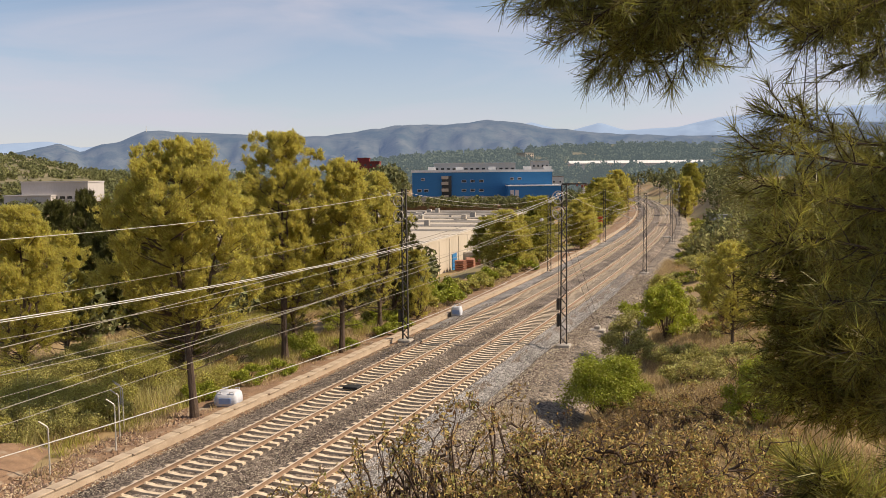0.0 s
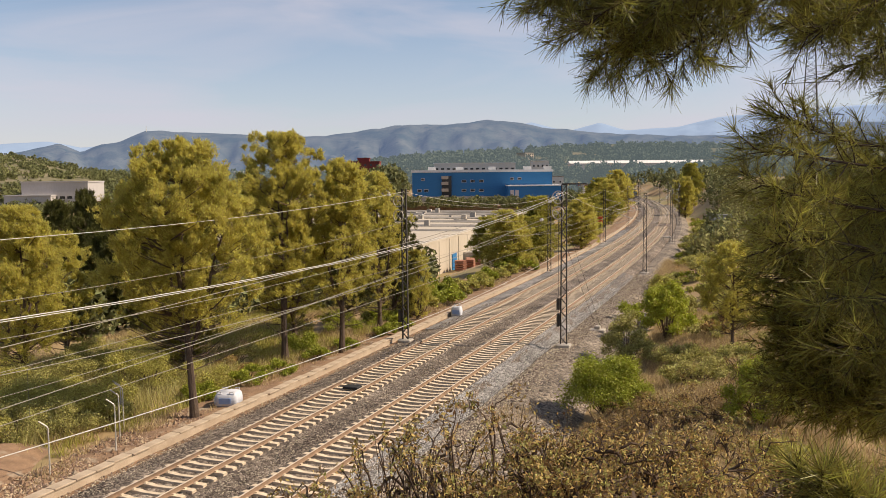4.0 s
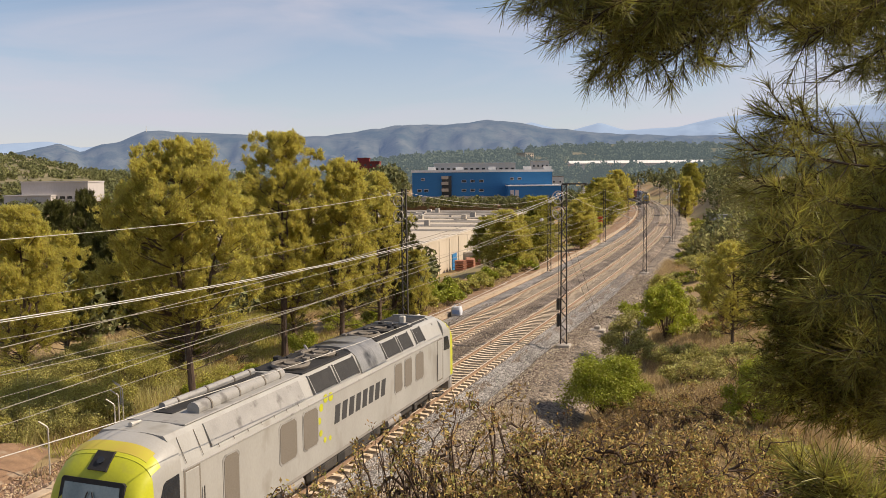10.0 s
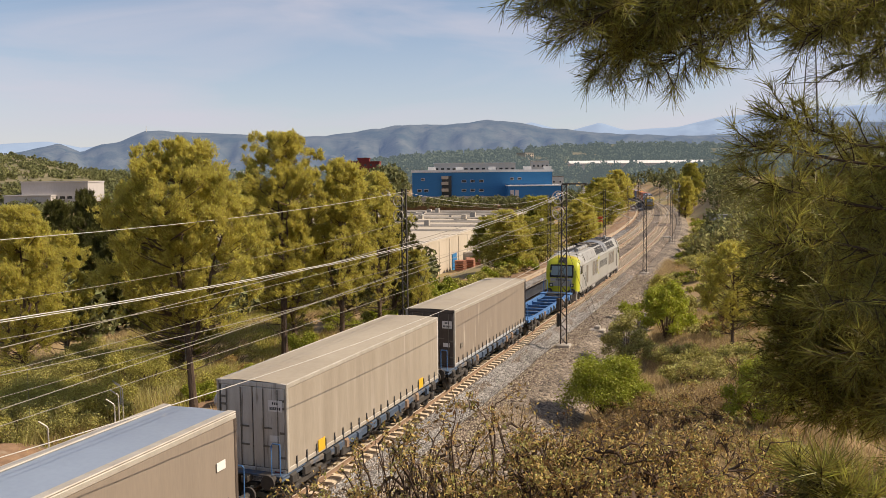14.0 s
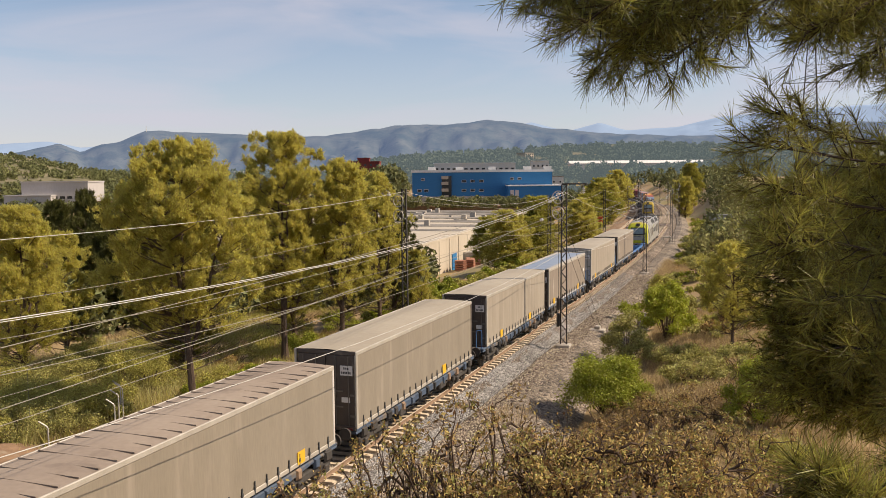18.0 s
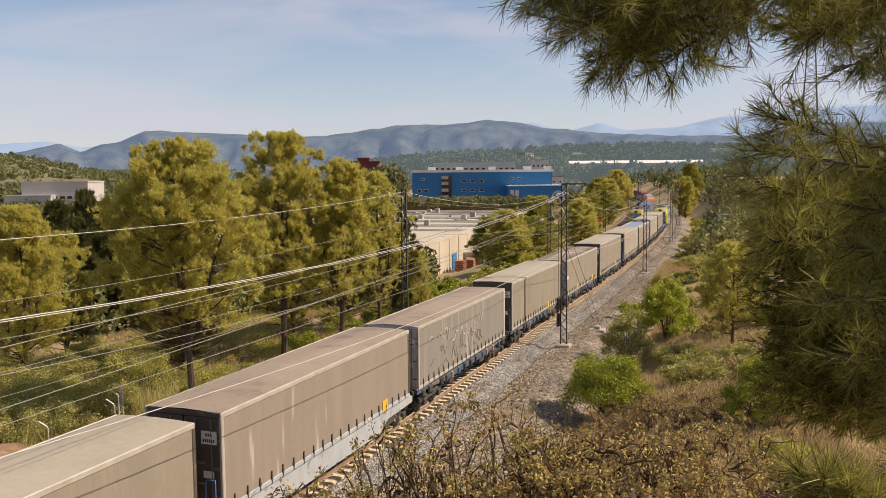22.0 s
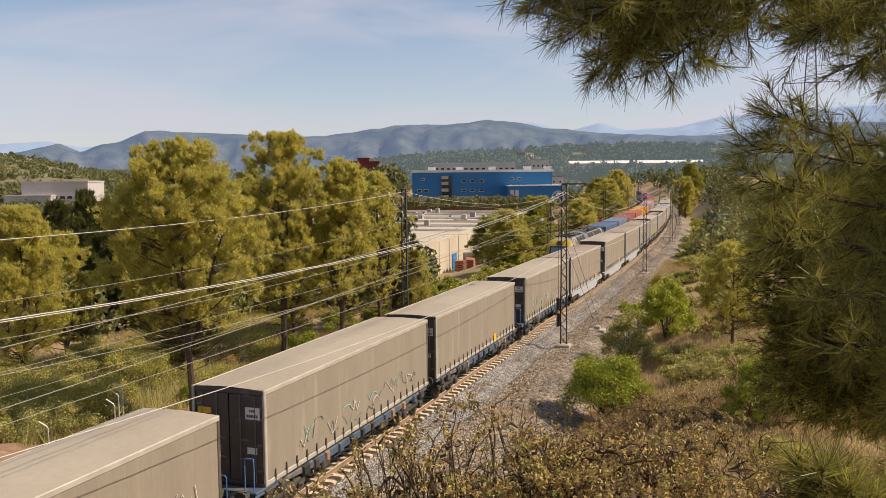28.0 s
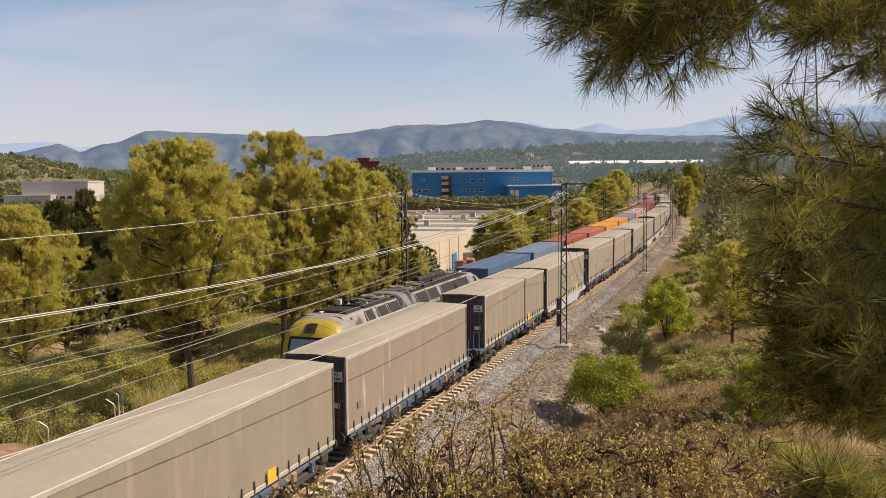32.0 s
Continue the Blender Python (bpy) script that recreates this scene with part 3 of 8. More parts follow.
mound.loft([[(-13.6 + (3.9 - 3.4 * k / 5) * math.cos(2 * math.pi * i / ring_n) * (1 + 0.1 * math.sin(3 * i)), 22.5 + (6.5 - 5 * k / 5) * math.sin(2 * math.pi * i / ring_n) * (1 + 0.08 * math.sin(5 * i)), -1.3 + 1.25 * math.sin(k / 5 * 1.57) + 0.08 * math.sin(7 * i + k)) for i in range(ring_n)] for k in range(6)])
single("earth_mound", mound, M["earth"], "mound of bare reddish earth and rubble", "mound", kind="structure", smooth=True)


# ---- distance: wooded ridges and mountains, blue haze put into their colour ----
def ridge(name, dist, span, profile, depth, mat, label, rough, seed):
    """A range of hills at that distance; profile: (bearing from the line's direction in degrees, height)."""
    b = np.radians(np.array([p[0] for p in profile]))
    h = np.array([p[1] for p in profile], float)
    th = np.linspace(b[0], b[-1], span)
    top = np.interp(th, b, h)
    k = np.arange(span)
    rs = np.random.RandomState(seed)
    for o, amp in ((4, 1.0), (9, 0.6), (22, 0.35), (50, 0.2)):
        top = top + rough * amp * np.interp(k, np.linspace(0, span, span // max(2, 120 // o)), rs.randn(span // max(2, 120 // o)))
    rows, m = [], 22
    for j in range(m):
        t = j / (m - 1)
        r = dist + depth * (t - 1)
        gully = np.array([noise.fractal(Vector((a * 46, 2.6 * t + seed, 0.3 * seed)), 0.9, 2.1, 5) for a in th])
        zz = -6 + (top + 6) * (t ** 0.8) + rough * (1.6 * np.sin(k * 0.11 + 3 * t + seed) + (7.0 if dist > 2000 else 0.8) * gully) * math.sin(math.pi * t) ** 0.7 * (1 - 0.4 * t)
        rows.append(np.stack([EYE.x + r * np.sin(th), r * np.cos(th), zz], -1))
    rows.append(np.stack([EYE.x + (dist + depth * 0.6) * np.sin(th), (dist + depth * 0.6) * np.cos(th), np.full(span, -20.0)], -1))
    pts = np.array(rows).reshape(-1, 3)
    f = [(j * span + i, j * span + i + 1, (j + 1) * span + i + 1, (j + 1) * span + i) for j in range(len(rows) - 1) for i in range(span - 1)]
    me = bpy.data.meshes.new(name)
    me.from_pydata(pts.tolist(), [], f)
    me.materials.append(mat)
    me.shade_smooth()
    return tagged(new(name, me), label, kind="structure")


# Distance haze is put into the base colour and an even emission.
def backdrop(name, c1, c2, haze_glow, scale):
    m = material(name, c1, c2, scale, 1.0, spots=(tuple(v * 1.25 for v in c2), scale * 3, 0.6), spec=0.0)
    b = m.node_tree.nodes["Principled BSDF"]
    b.inputs["Emission Color"].default_value = (*haze_glow, 1)
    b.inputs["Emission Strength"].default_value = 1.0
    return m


M["mount_far"] = backdrop("haze_blue_far_mountains", (0.10, 0.14, 0.19), (0.12, 0.16, 0.2), (0.205, 0.265, 0.36), 0.002)
M["mount"] = backdrop("haze_blue_mountains", (0.10, 0.105, 0.085), (0.02, 0.035, 0.032), (0.078, 0.113, 0.19), 0.009)
M["hill_left"] = backdrop("haze_tinted_dark_hill", (0.22, 0.175, 0.10), (0.09, 0.09, 0.045), (0.02, 0.027, 0.03), 0.03)
M["hill"] = backdrop("haze_tinted_wooded_hills", (0.17, 0.135, 0.085), (0.06, 0.075, 0.05), (0.05, 0.068, 0.075), 0.02)


def up(px_y, dist):
    """Height of a crest seen that many thousandths above the level."""
    return 10.5 + px_y / 1506.0 * dist


MB = lambda x: -20.3 + math.degrees(math.atan((x - 784) / 1506.0))
ridge("far_mountains", 4600, 260, [(MB(x), up(v, 4600)) for x, v in ((-400, 55), (-100, 50), (20, 58), (90, 62), (150, 52), (300, 66), (560, 70), (700, 60), (880, 78), (940, 96), (985, 84), (1010, 80), (1060, 92), (1110, 78), (1200, 82), (1270, 96), (1400, 105), (1568, 110), (1900, 90))], 500, M["mount_far"], "distant mountains with pale blue haze put into their colour", 3.0, 3)
ridge("table_mountain", 3600, 300, [(MB(x), up(v, 3600)) for x, v in ((-500, 30), (-150, 38), (0, 40), (60, 52), (110, 62), (150, 46), (185, 58), (215, 62), (262, 80), (300, 79), (420, 76), (500, 73), (620, 78), (700, 92), (790, 93), (865, 100), (905, 94), (960, 84), (1040, 77), (1100, 73), (1200, 70), (1300, 72), (1450, 84), (1568, 80), (1900, 60))], 900, M["mount"], "flat-topped mountains with blue-grey haze put into their colour", 6.0, 7)
ridge("haze_tinted_wooded_hills", 1500, 220, [(MB(x), up(v, 1500)) for x, v in ((-300, 10), (300, 10), (560, 14), (660, 28), (760, 38), (900, 44), (1000, 50), (1100, 52), (1200, 50), (1300, 46), (1568, 42), (1800, 36))], 520, M["hill"], "low pine-wooded hills", 3.0, 11)
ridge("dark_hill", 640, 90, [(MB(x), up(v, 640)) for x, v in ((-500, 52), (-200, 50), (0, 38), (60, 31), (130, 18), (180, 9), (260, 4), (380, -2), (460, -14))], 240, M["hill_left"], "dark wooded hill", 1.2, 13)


# ---- overhead line ----
def mast(name, m, h, base, wheels, arm, label):
    """A lattice mast of two channels with zigzag lacing on a concrete foot."""
    t = thing(name, m, label, "catenary mast", "catenary masts")
    part("foundation", Geo().box(-0.45, 0.45, -0.4, 0.4, -1.6, base, 0.05), M["concrete"], t, "weathered concrete foot")
    w0, w1 = 0.20, 0.15
    for sx in (-1, 1):
        leg = Geo()
        leg.loft([[(sx * w - 0.03 * sx, -d, z), (sx * w + 0.03 * sx, -d, z), (sx * w + 0.03 * sx, d, z), (sx * w - 0.03 * sx, d, z)][::sx] for z, w, d in ((base, w0, 0.085), (h, w1, 0.075))])
        part("leg", leg, M["steel"], t)
    n = int((h - base) / 0.42)
    lace = Geo()
    for i in range(n):
        za, zb = base + (h - base) * i / n, base + (h - base) * (i + 1) / n
        wa, wb = w0 + (w1 - w0) * i / n, w0 + (w1 - w0) * (i + 1) / n
        sx = 1 if i % 2 else -1
        for y in (-0.055, 0.055):
            lace.tube((-sx * wa, y, za), (sx * wb, y, zb), 0.022, n=4)
    part("lacing", lace, M["steel"], t)
    part("cap", Geo().box(-0.2, 0.2, -0.1, 0.1, h, h + 0.05, 0.01), M["steel"], t)
    if wheels:
        for z in (h - 0.75, h - 1.75):
            w = part("tension_wheel", Geo().ring((-0.36, -0.12, z), (0.25, 1, 0), 0.40, 0.035, 22, 6), M["pale"], t, "pale spoked tensioning wheel")
            hub = Geo().tube((-0.36, -0.17, z), (-0.36, -0.07, z), 0.07, n=10)
            for k in range(6):
                a = k * math.pi / 3
                hub.tube((-0.36, -0.12, z), (-0.36 + 0.4 * math.cos(a), -0.12, z + 0.4 * math.sin(a)), 0.018, n=4)
            part("spokes", hub, M["pale"], w)
            part("wheel_bracket", Geo().box(-0.36, -0.1, -0.16, -0.08, z - 0.03, z + 0.03, 0.005), M["steel"], t)
        part("weight_rod", Geo().tube((-0.33, -0.12, h - 2.1), (-0.33, -0.12, base + 1.9), 0.012, n=5), M["steel"], t)
        part("counterweight", Geo().box(-0.43, -0.23, -0.22, -0.02, base + 1.15, base + 2.0, 0.02), M["steel"], t, "stack of dark counterweights")
    if arm:
        a = arm
        c = part("cantilever", Geo().tube((0, 0, h - 3.3), (a, 0, h - 2.2), 0.03, n=6).tube((0, 0, h - 1.6), (a, 0, h - 2.2), 0.022, n=6).tube((0.45 * a, 0, h - 2.8), (a * 1.02, 0, h - 3.45), 0.022, n=6), M["pale"], t, "pale tubular cantilever")
        ins = Geo()
        for z, q in ((h - 3.3, 0.12), (h - 1.6, 0.12)):
            for k in range(4):
                x = a * (q + 0.035 * k)
                zz = z + (h - 2.2 - z) * (q + 0.035 * k)
                ins.tube((x, 0, zz), (x + 0.03 * (1 if a > 0 else -1), 0, zz), 0.085, n=10)
        part("insulator", ins, M["glassy"], c)
    return t


SPAN = 44.9
lab = "weathered steel lattice catenary mast on a concrete foot"
labt = "lattice catenary mast with two pale tensioning wheels"
mast("catenary_mast", on_line(53.5, 3.6), 9.95, -0.25, True, 0, labt)
mast("catenary_mast", on_line(52.2, -6.9), 9.75, -0.3, True, 0, labt)
portal = thing("mast_bracket", on_line(53.5, 3.6, 10.0), "dark steel bracket on the head of a mast", "bracket")
part("beam", Geo().box(-0.15, 1.45, -0.05, 0.05, 0.0, 0.09, 0.01), M["steel"], portal)
ins = Geo()
for k in range(3):
    ins.tube((1.25, 0, -0.2 - 0.13 * k), (1.25, 0, -0.25 - 0.13 * k), 0.1, n=10)
part("insulator", ins.tube((1.25, 0, 0), (1.25, 0, -0.6), 0.02, n=5), M["glassy"], portal)
box_pos = on_line(53.5, 3.6)
single("switch_box", Geo().box(-0.42, -0.2, -0.3, -0.1, 2.0, 2.75, 0.02), M["steel"], "dark green-grey steel box fixed to a mast", "equipment box", m=box_pos)
for i in range(1, 8):
    s = 53.5 + SPAN * i
    mast("catenary_mast", on_line(s - 0.5, 3.45), 8.5, -0.4, False, -3.2, lab)
    mast("catenary_mast", on_line(s - 2.5, -7.1), 8.3, -0.4, False, 2.7, lab)
for s in (53.5 - SPAN, 53.5 - 2 * SPAN):
    mast("catenary_mast", on_line(s, -7.0), 9.6, -0.4, False, 2.7, lab)
    mast("catenary_mast", on_line(s - 6, 3.6), 9.6, -0.4, False, -3.2, lab)


def strand(name, pts, r, mat, label, sag=0.0, seg=14):
    """A wire through points (s, offset, height), sagging between them."""
    p = []
    for (s0, o0, z0), (s1, o1, z1) in zip(pts, pts[1:]):
        for k in range(seg + (1 if (s1, o1, z1) == pts[-1] else 0)):
            t = k / seg
            p.append(line(s0 + (s1 - s0) * t, o0 + (o1 - o0) * t, z0 + (z1 - z0) * t - 4 * sag * t * (1 - t)))
    return single(name, Geo().path(p, r, 5), mat, label, "wire", "overhead wires")


feed = [(-82, 3.6, 9.5), (-9.5, 3.6, 9.5), (53.5, 3.6, 9.55)] + [(53.5 + SPAN * i, 3.4, 8.4) for i in range(1, 7)]
strand("feeder_wire", feed, 0.0105, M["wire"], "pale twisted feeder cable hung from mast to mast", 1.45)
strand("feeder_wire", [(s, o + 0.28, z - 0.03) for s, o, z in feed[:3]], 0.008, M["wire"], "pale twisted feeder cable hung from mast to mast", 1.40)
strand("feeder_wire", [(-82, -7, 9.5), (-4, -7.0, 9.5), (52.2, -6.9, 9.6)] + [(51.0 + SPAN * i, -7.1, 8.2) for i in range(1, 7)], 0.0125, M["wire"], "pale twisted feeder cable hung from mast to mast", 0.85)
strand("earth_wire", [(-40, 3.4, 6.6), (2, 3.4, 6.55), (53.5, 3.4, 5.65)] + [(53.5 + SPAN * i, 3.2, 5.2) for i in range(1, 7)], 0.0105, M["wire"], "pale earth cable along the masts", 0.85)
for off, nm in ((0.0, 3.45), (SECOND, -7.0)):
    knots = [(-80, off + 0.15, 6.7), (-36, off - 0.15, 6.7), (8.6, off + 0.15, 6.7), (53.0, off - 0.15, 6.75)] + [(53 + SPAN * i, off + (0.15 if i % 2 else -0.15), 6.5) for i in range(1, 9)]
    strand("messenger_wire", knots, 0.011, M["copper"], "messenger wire of the overhead line", 0.75)
    strand("contact_wire", [(s, o, z - 1.35) for s, o, z in knots], 0.010, M["copper"], "copper contact wire over the track", 0.06)
    drop = Geo()
    for (s0, o0, z0), (s1, o1, z1) in zip(knots[2:6], knots[3:7]):
        for k in range(1, 8):
            t = k / 8
            drop.tube(line(s0 + (s1 - s0) * t, o0 + (o1 - o0) * t, z0 + (z1 - z0) * t - 3 * t * (1 - t)), line(s0 + (s1 - s0) * t, o0 + (o1 - o0) * t, z0 + (z1 - z0) * t - 1.35 - 0.24 * t * (1 - t)), 0.005, n=3)
    tagged(new("dropper_wires", drop.mesh("dropper_wires", M["copper"])), "thin dropper wires of the overhead line", "wire", kind="stuff")
for z, a in ((9.2, 6.9), (8.2, 5.6)):
    strand("tension_wire", [(4, 0.3, a), (53.4, 3.3, z)], 0.011, M["copper"], "tension wire running up to a mast wheel", 0.25)
    strand("tension_wire", [(52.2, -6.6, z - 0.2), (52.2 + SPAN, SECOND - 0.3, a - 0.2)], 0.011, M["copper"], "tension wire running up to a mast wheel", 0.25)
strand("tension_wire", [(6, -6.6, 7.2), (52.1, -6.9, 7.6)], 0.011, M["copper"], "thin wire between masts", 0.6)
strand("tension_wire", [(6, -6.7, 4.2), (52.1, -6.9, 4.4)], 0.010, M["copper"], "thin wire between masts", 0.5)
ins_geo = Geo()
for k in range(5):
    ins_geo.tube((0, 0.07 * k, 0), (0, 0.07 * k + 0.035, 0), 0.09, n=10)
ins_mesh = ins_geo.tube((0, -0.1, 0), (0, 0.45, 0), 0.02, n=5).mesh("insulator_string", M["glassy"])
for s, o, z in ((50.9, 3.25, 9.0), (49.6, 3.05, 7.95), (49.6, -6.9, 9.45), (54.2, -6.5, 7.95), (51.6, 3.6, 9.45), (142, 3.6, 8.2), (187, 3.6, 8.2), (143, 2.6, 7.0), (188, -7, 8.2), (97.5, -5.6, 6.9), (97.5, -6.2, 5.6), (97, 2.2, 6.9), (142, 1.9, 6.6), (186, 2.2, 6.8), (187, 3.2, 7.4), (232, 3.4, 8.3), (232, 2.2, 6.9), (231, -6.4, 8.1), (231, -5.4, 6.8), (276, 3.4, 8.3), (276, -6.2, 8.0), (276, 2.0, 6.9)):
    ob = single("insulator_string", ins_mesh, None, "string of pale glass insulator discs", "insulator", "insulators", m=on_line(s, o, z))


# ---- rolling stock ----
def bogie(name, y, parent, r=0.46, axles=(-0.9, 0.9), mat="under"):
    b = part(name, Geo().box(-1.18, -1.0, y + axles[0] - 0.45, y + axles[-1] + 0.45, 0.42, 0.72, 0.05).box(1.0, 1.18, y + axles[0] - 0.45, y + axles[-1] + 0.45, 0.42, 0.72, 0.05).box(-1.0, 1.0, y - 0.25, y + 0.25, 0.45, 0.75, 0.03), M[mat], parent)
    for a in axles:
        w = Geo()
        for sx in (-1, 1):
            w.tube((sx * (HALF - 0.03), y + a, r), (sx * (HALF + 0.09), y + a, r), r, n=20).tube((sx * (HALF - 0.07), y + a, r), (sx * (HALF - 0.03), y + a, r), r + 0.0, r, n=20)
        w.tube((-1.1, y + a, r), (1.1, y + a, r), 0.08, n=8)
        part("wheelset", w, M["steel"], b)
        for sx in (-1, 1):
            part("axle_box", Geo().box(sx * 1.2 - 0.09, sx * 1.2 + 0.09, y + a - 0.16, y + a + 0.16, r - 0.15, r + 0.15, 0.04).tube((sx * 1.1, y + a - 0.3, 0.5), (sx * 1.1, y + a - 0.3, 0.85), 0.07, n=8).tube((sx * 1.1, y + a + 0.3, 0.5), (sx * 1.1, y + a + 0.3, 0.85), 0.07, n=8), M[mat], b)
    return b


def buffers(y, sgn, parent):
    for sx in (-1, 1):
        part("buffer", Geo().tube((sx * 0.95, y, 1.05), (sx * 0.95, y + sgn * 0.45, 1.05), 0.1, n=10).tube((sx * 0.95, y + sgn * 0.45, 1.05), (sx * 0.95, y + sgn * 0.52, 1.05), 0.24, n=14), M["under"], parent)
    part("coupler", Geo().box(-0.12, 0.12, min(y, y + sgn * 0.4), max(y, y + sgn * 0.4), 0.9, 1.12, 0.03), M["under"], parent)


def section(y, w, roofw, zs, zr, z0, tuck=0.0):
    """One cross-section of a locomotive body."""
    return [(-w + tuck, y, z0), (w - tuck, y, z0), (w, y, z0 + 0.35), (w, y, zs - 0.15), (w - 0.05, y, zs), (roofw + 0.12, y, zr - 0.16), (roofw, y, zr - 0.04), (roofw * 0.5, y, zr), (-roofw * 0.5, y, zr), (-roofw, y, zr - 0.04), (-roofw - 0.12, y, zr - 0.16), (-w + 0.05, y, zs), (-w, y, zs - 0.15), (-w, y, z0 + 0.35)]


NOSE_Q = (0.0, 0.03, 0.07, 0.13, 0.21, 0.31, 0.43, 0.58, 0.76, 0.98, 1.22, 1.5, 1.8)
NOSE_TOP = (1.98, 2.22, 2.46, 2.74, 2.98, 3.20, 3.39, 3.56, 3.71, 3.84, 3.93, 3.995, 4.03)
NOSE_W = (1.10, 1.18, 1.235, 1.28, 1.315, 1.345, 1.368, 1.386, 1.40, 1.412, 1.42, 1.424, 1.425)


def nose_ring(q, sg, H, z0, grow=0.0, a0=0.0, a1=180.0):
    """Cross-section of the rounded cab, q behind its foremost point; between two angles only its hood."""
    zt, w = float(np.interp(q, NOSE_Q, NOSE_TOP)) + grow, float(np.interp(q, NOSE_Q, NOSE_W)) + grow
    zs = zt - float(np.interp(q, (0, 0.3, 1.0, 1.8), (0.28, 0.55, 0.82, 0.92)))
    e = 2 / float(np.interp(q, (0, 0.5, 1.8), (3.2, 2.7, 2.9)))
    pts = []
    for k in range(19):
        a = radians(a0 + (a1 - a0) * k / 18)
        c, d = math.cos(a), math.sin(a)
        pts.append((w * math.copysign(abs(c) ** e, c), sg * (H - q), zs + (zt - zs) * abs(d) ** e))
    if a1 - a0 > 179:
        pts = [(w, sg * (H - q), z0)] + pts + [(-w, sg * (H - q), z0)]
    return pts if sg > 0 else pts[::-1]


def soft(ob, angle=32):
    """Smooth shading with the sharp edges kept."""
    ob.data.shade_smooth()
    ob.data.set_sharp_from_angle(angle=radians(angle))
    return ob


def locomotive(name, body, cab, cab_top, roof, label, clean):
    """Six-axle diesel, 23 m, its two cabs with rounded noses; local y runs along it."""
    t = thing(name, Matrix(), label, "locomotive")
    H = 11.5
    W = 1.42
    part("body", Geo().loft([section(y, W, 0.98, 3.22, 4.02, 0.95) for y in (-H + 1.7, 0, H - 1.7)]), M[body], t)
    for sx in (-1, 1):
        part("cornice", Geo().box(sx * (W - 0.02) - 0.035, sx * (W - 0.02) + 0.035, -H + 1.9, H - 1.9, 3.03, 3.10, 0.015), M[roof], t)
        for k in range(9):
            part("roof_joint", Geo().loft([[(sx * 1.41, y, 3.2), (sx * 1.405, y, 3.24), (sx * 1.108, y, 3.875), (sx * 1.10, y, 3.86)] for y in (-H + 2.05 + k * 0.72, -H + 2.065 + k * 0.72)]), M["mesh"], t)
    part("underframe", Geo().box(-1.40, 1.40, -H + 0.9, H - 0.9, 0.80, 1.02, 0.03), M["skirt"], t)
    part("fuel_tank", Geo().box(-1.3, 1.3, -2.9, 2.9, 0.3, 0.8, 0.12), M["under"], t, "soiled fuel tank")
    for sx in (-1, 1):
        for y0 in (-4.7, 3.4):
            part("air_tank", Geo().tube((sx * 1.2, y0, 0.62), (sx * 1.2, y0 + 1.3, 0.62), 0.2, n=12), M["skirt"], t)
        for y0 in (-2.4, -0.9, 0.6, 1.9):
            part("tank_cover", Geo().box(sx * 1.3 - 0.03, sx * 1.3 + 0.03, y0, y0 + 0.55, 0.42, 0.72, 0.02), M["soot"], t)
    for sg in (-1, 1):
        c = part("cab", Geo().loft([nose_ring(q, sg, H, 1.0) for q in NOSE_Q[:9]]), M[cab], t, "bright yellow-green rounded cab nose" if clean else "yellow cab nose")
        soft(c, 50)
        soft(part("cab_side", Geo().loft([nose_ring(q, sg, H, 1.0) for q in NOSE_Q[8:]]), M[body], t, "dusty white cab side"), 50)
        soft(part("cab_hood", Geo().loft([nose_ring(q, sg, H, 1.0, 0.012, 18, 162) + nose_ring(q, sg, H, 1.0, -0.05, 18, 162)[::-1] for q in (0.74, 0.85, 0.98, 1.08)]), M[cab], t), 50)
        soft(part("nose_top", Geo().loft([nose_ring(q, sg, H, 1.0, 0.018, 42, 138) + nose_ring(q, sg, H, 1.0, -0.05, 42, 138)[::-1] for q in (0.84, 1.0, 1.16)]), M[cab_top], c, "soiled ochre edge of the cab roof"), 50)
        # windscreen set in the sloped face
        f0, f1 = sg * (H - 0.035), sg * (H - 0.29)
        n = Vector((0, sg * 0.8, 0.28)).normalized() * 0.05
        ws = Geo().loft([[Vector(p) + n * k for p in ((-1.0, f0, 2.24), (-0.93, f0, 2.18), (0.93, f0, 2.18), (1.0, f0, 2.24), (0.97, f1, 3.16), (0.9, f1, 3.22), (-0.9, f1, 3.22), (-0.97, f1, 3.16))] for k in (-3.0, 0.6)])
        part("windscreen_frame", ws, M["soot"], c, "black windscreen surround")
        ws = Geo().loft([[Vector(p) + n * k for p in ((-0.88, f0 - sg * 0.03, 2.34), (0.88, f0 - sg * 0.03, 2.34), (0.84, f1 + sg * 0.03, 3.10), (-0.84, f1 + sg * 0.03, 3.10))] for k in (-3.0, 0.85)])
        part("windscreen", ws, M["screen"], c, "one-piece windscreen, tint and sky reflection in its colour")
        for sx in (-1, 1):
            part("wiper", Geo().tube((sx * 0.35, sg * (H + 0.035), 2.2), (sx * 0.06, sg * (H - 0.14), 2.95), 0.016, n=4).box(sx * 0.35 - 0.04, sx * 0.35 + 0.04, min(sg * H, sg * (H + 0.05)), max(sg * H, sg * (H + 0.05)), 2.10, 2.22), M["soot"], c)
        part("top_lamp", Geo().loft([[(-0.29, sg * (H - 0.46), 3.36), (0.29, sg * (H - 0.46), 3.36), (0.26, sg * (H - 0.86), 3.74), (-0.26, sg * (H - 0.86), 3.74)], [(-0.29, sg * (H - 0.38), 3.42), (0.29, sg * (H - 0.38), 3.42), (0.26, sg * (H - 0.76), 3.79), (-0.26, sg * (H - 0.76), 3.79)]]), M["soot"], c, "black roof lamp housing")
        part("lamp_lens", Geo().tube((0, sg * (H - 0.60), 3.57), (0, sg * (H - 0.545), 3.63), 0.10, n=14), M["glass"], c)
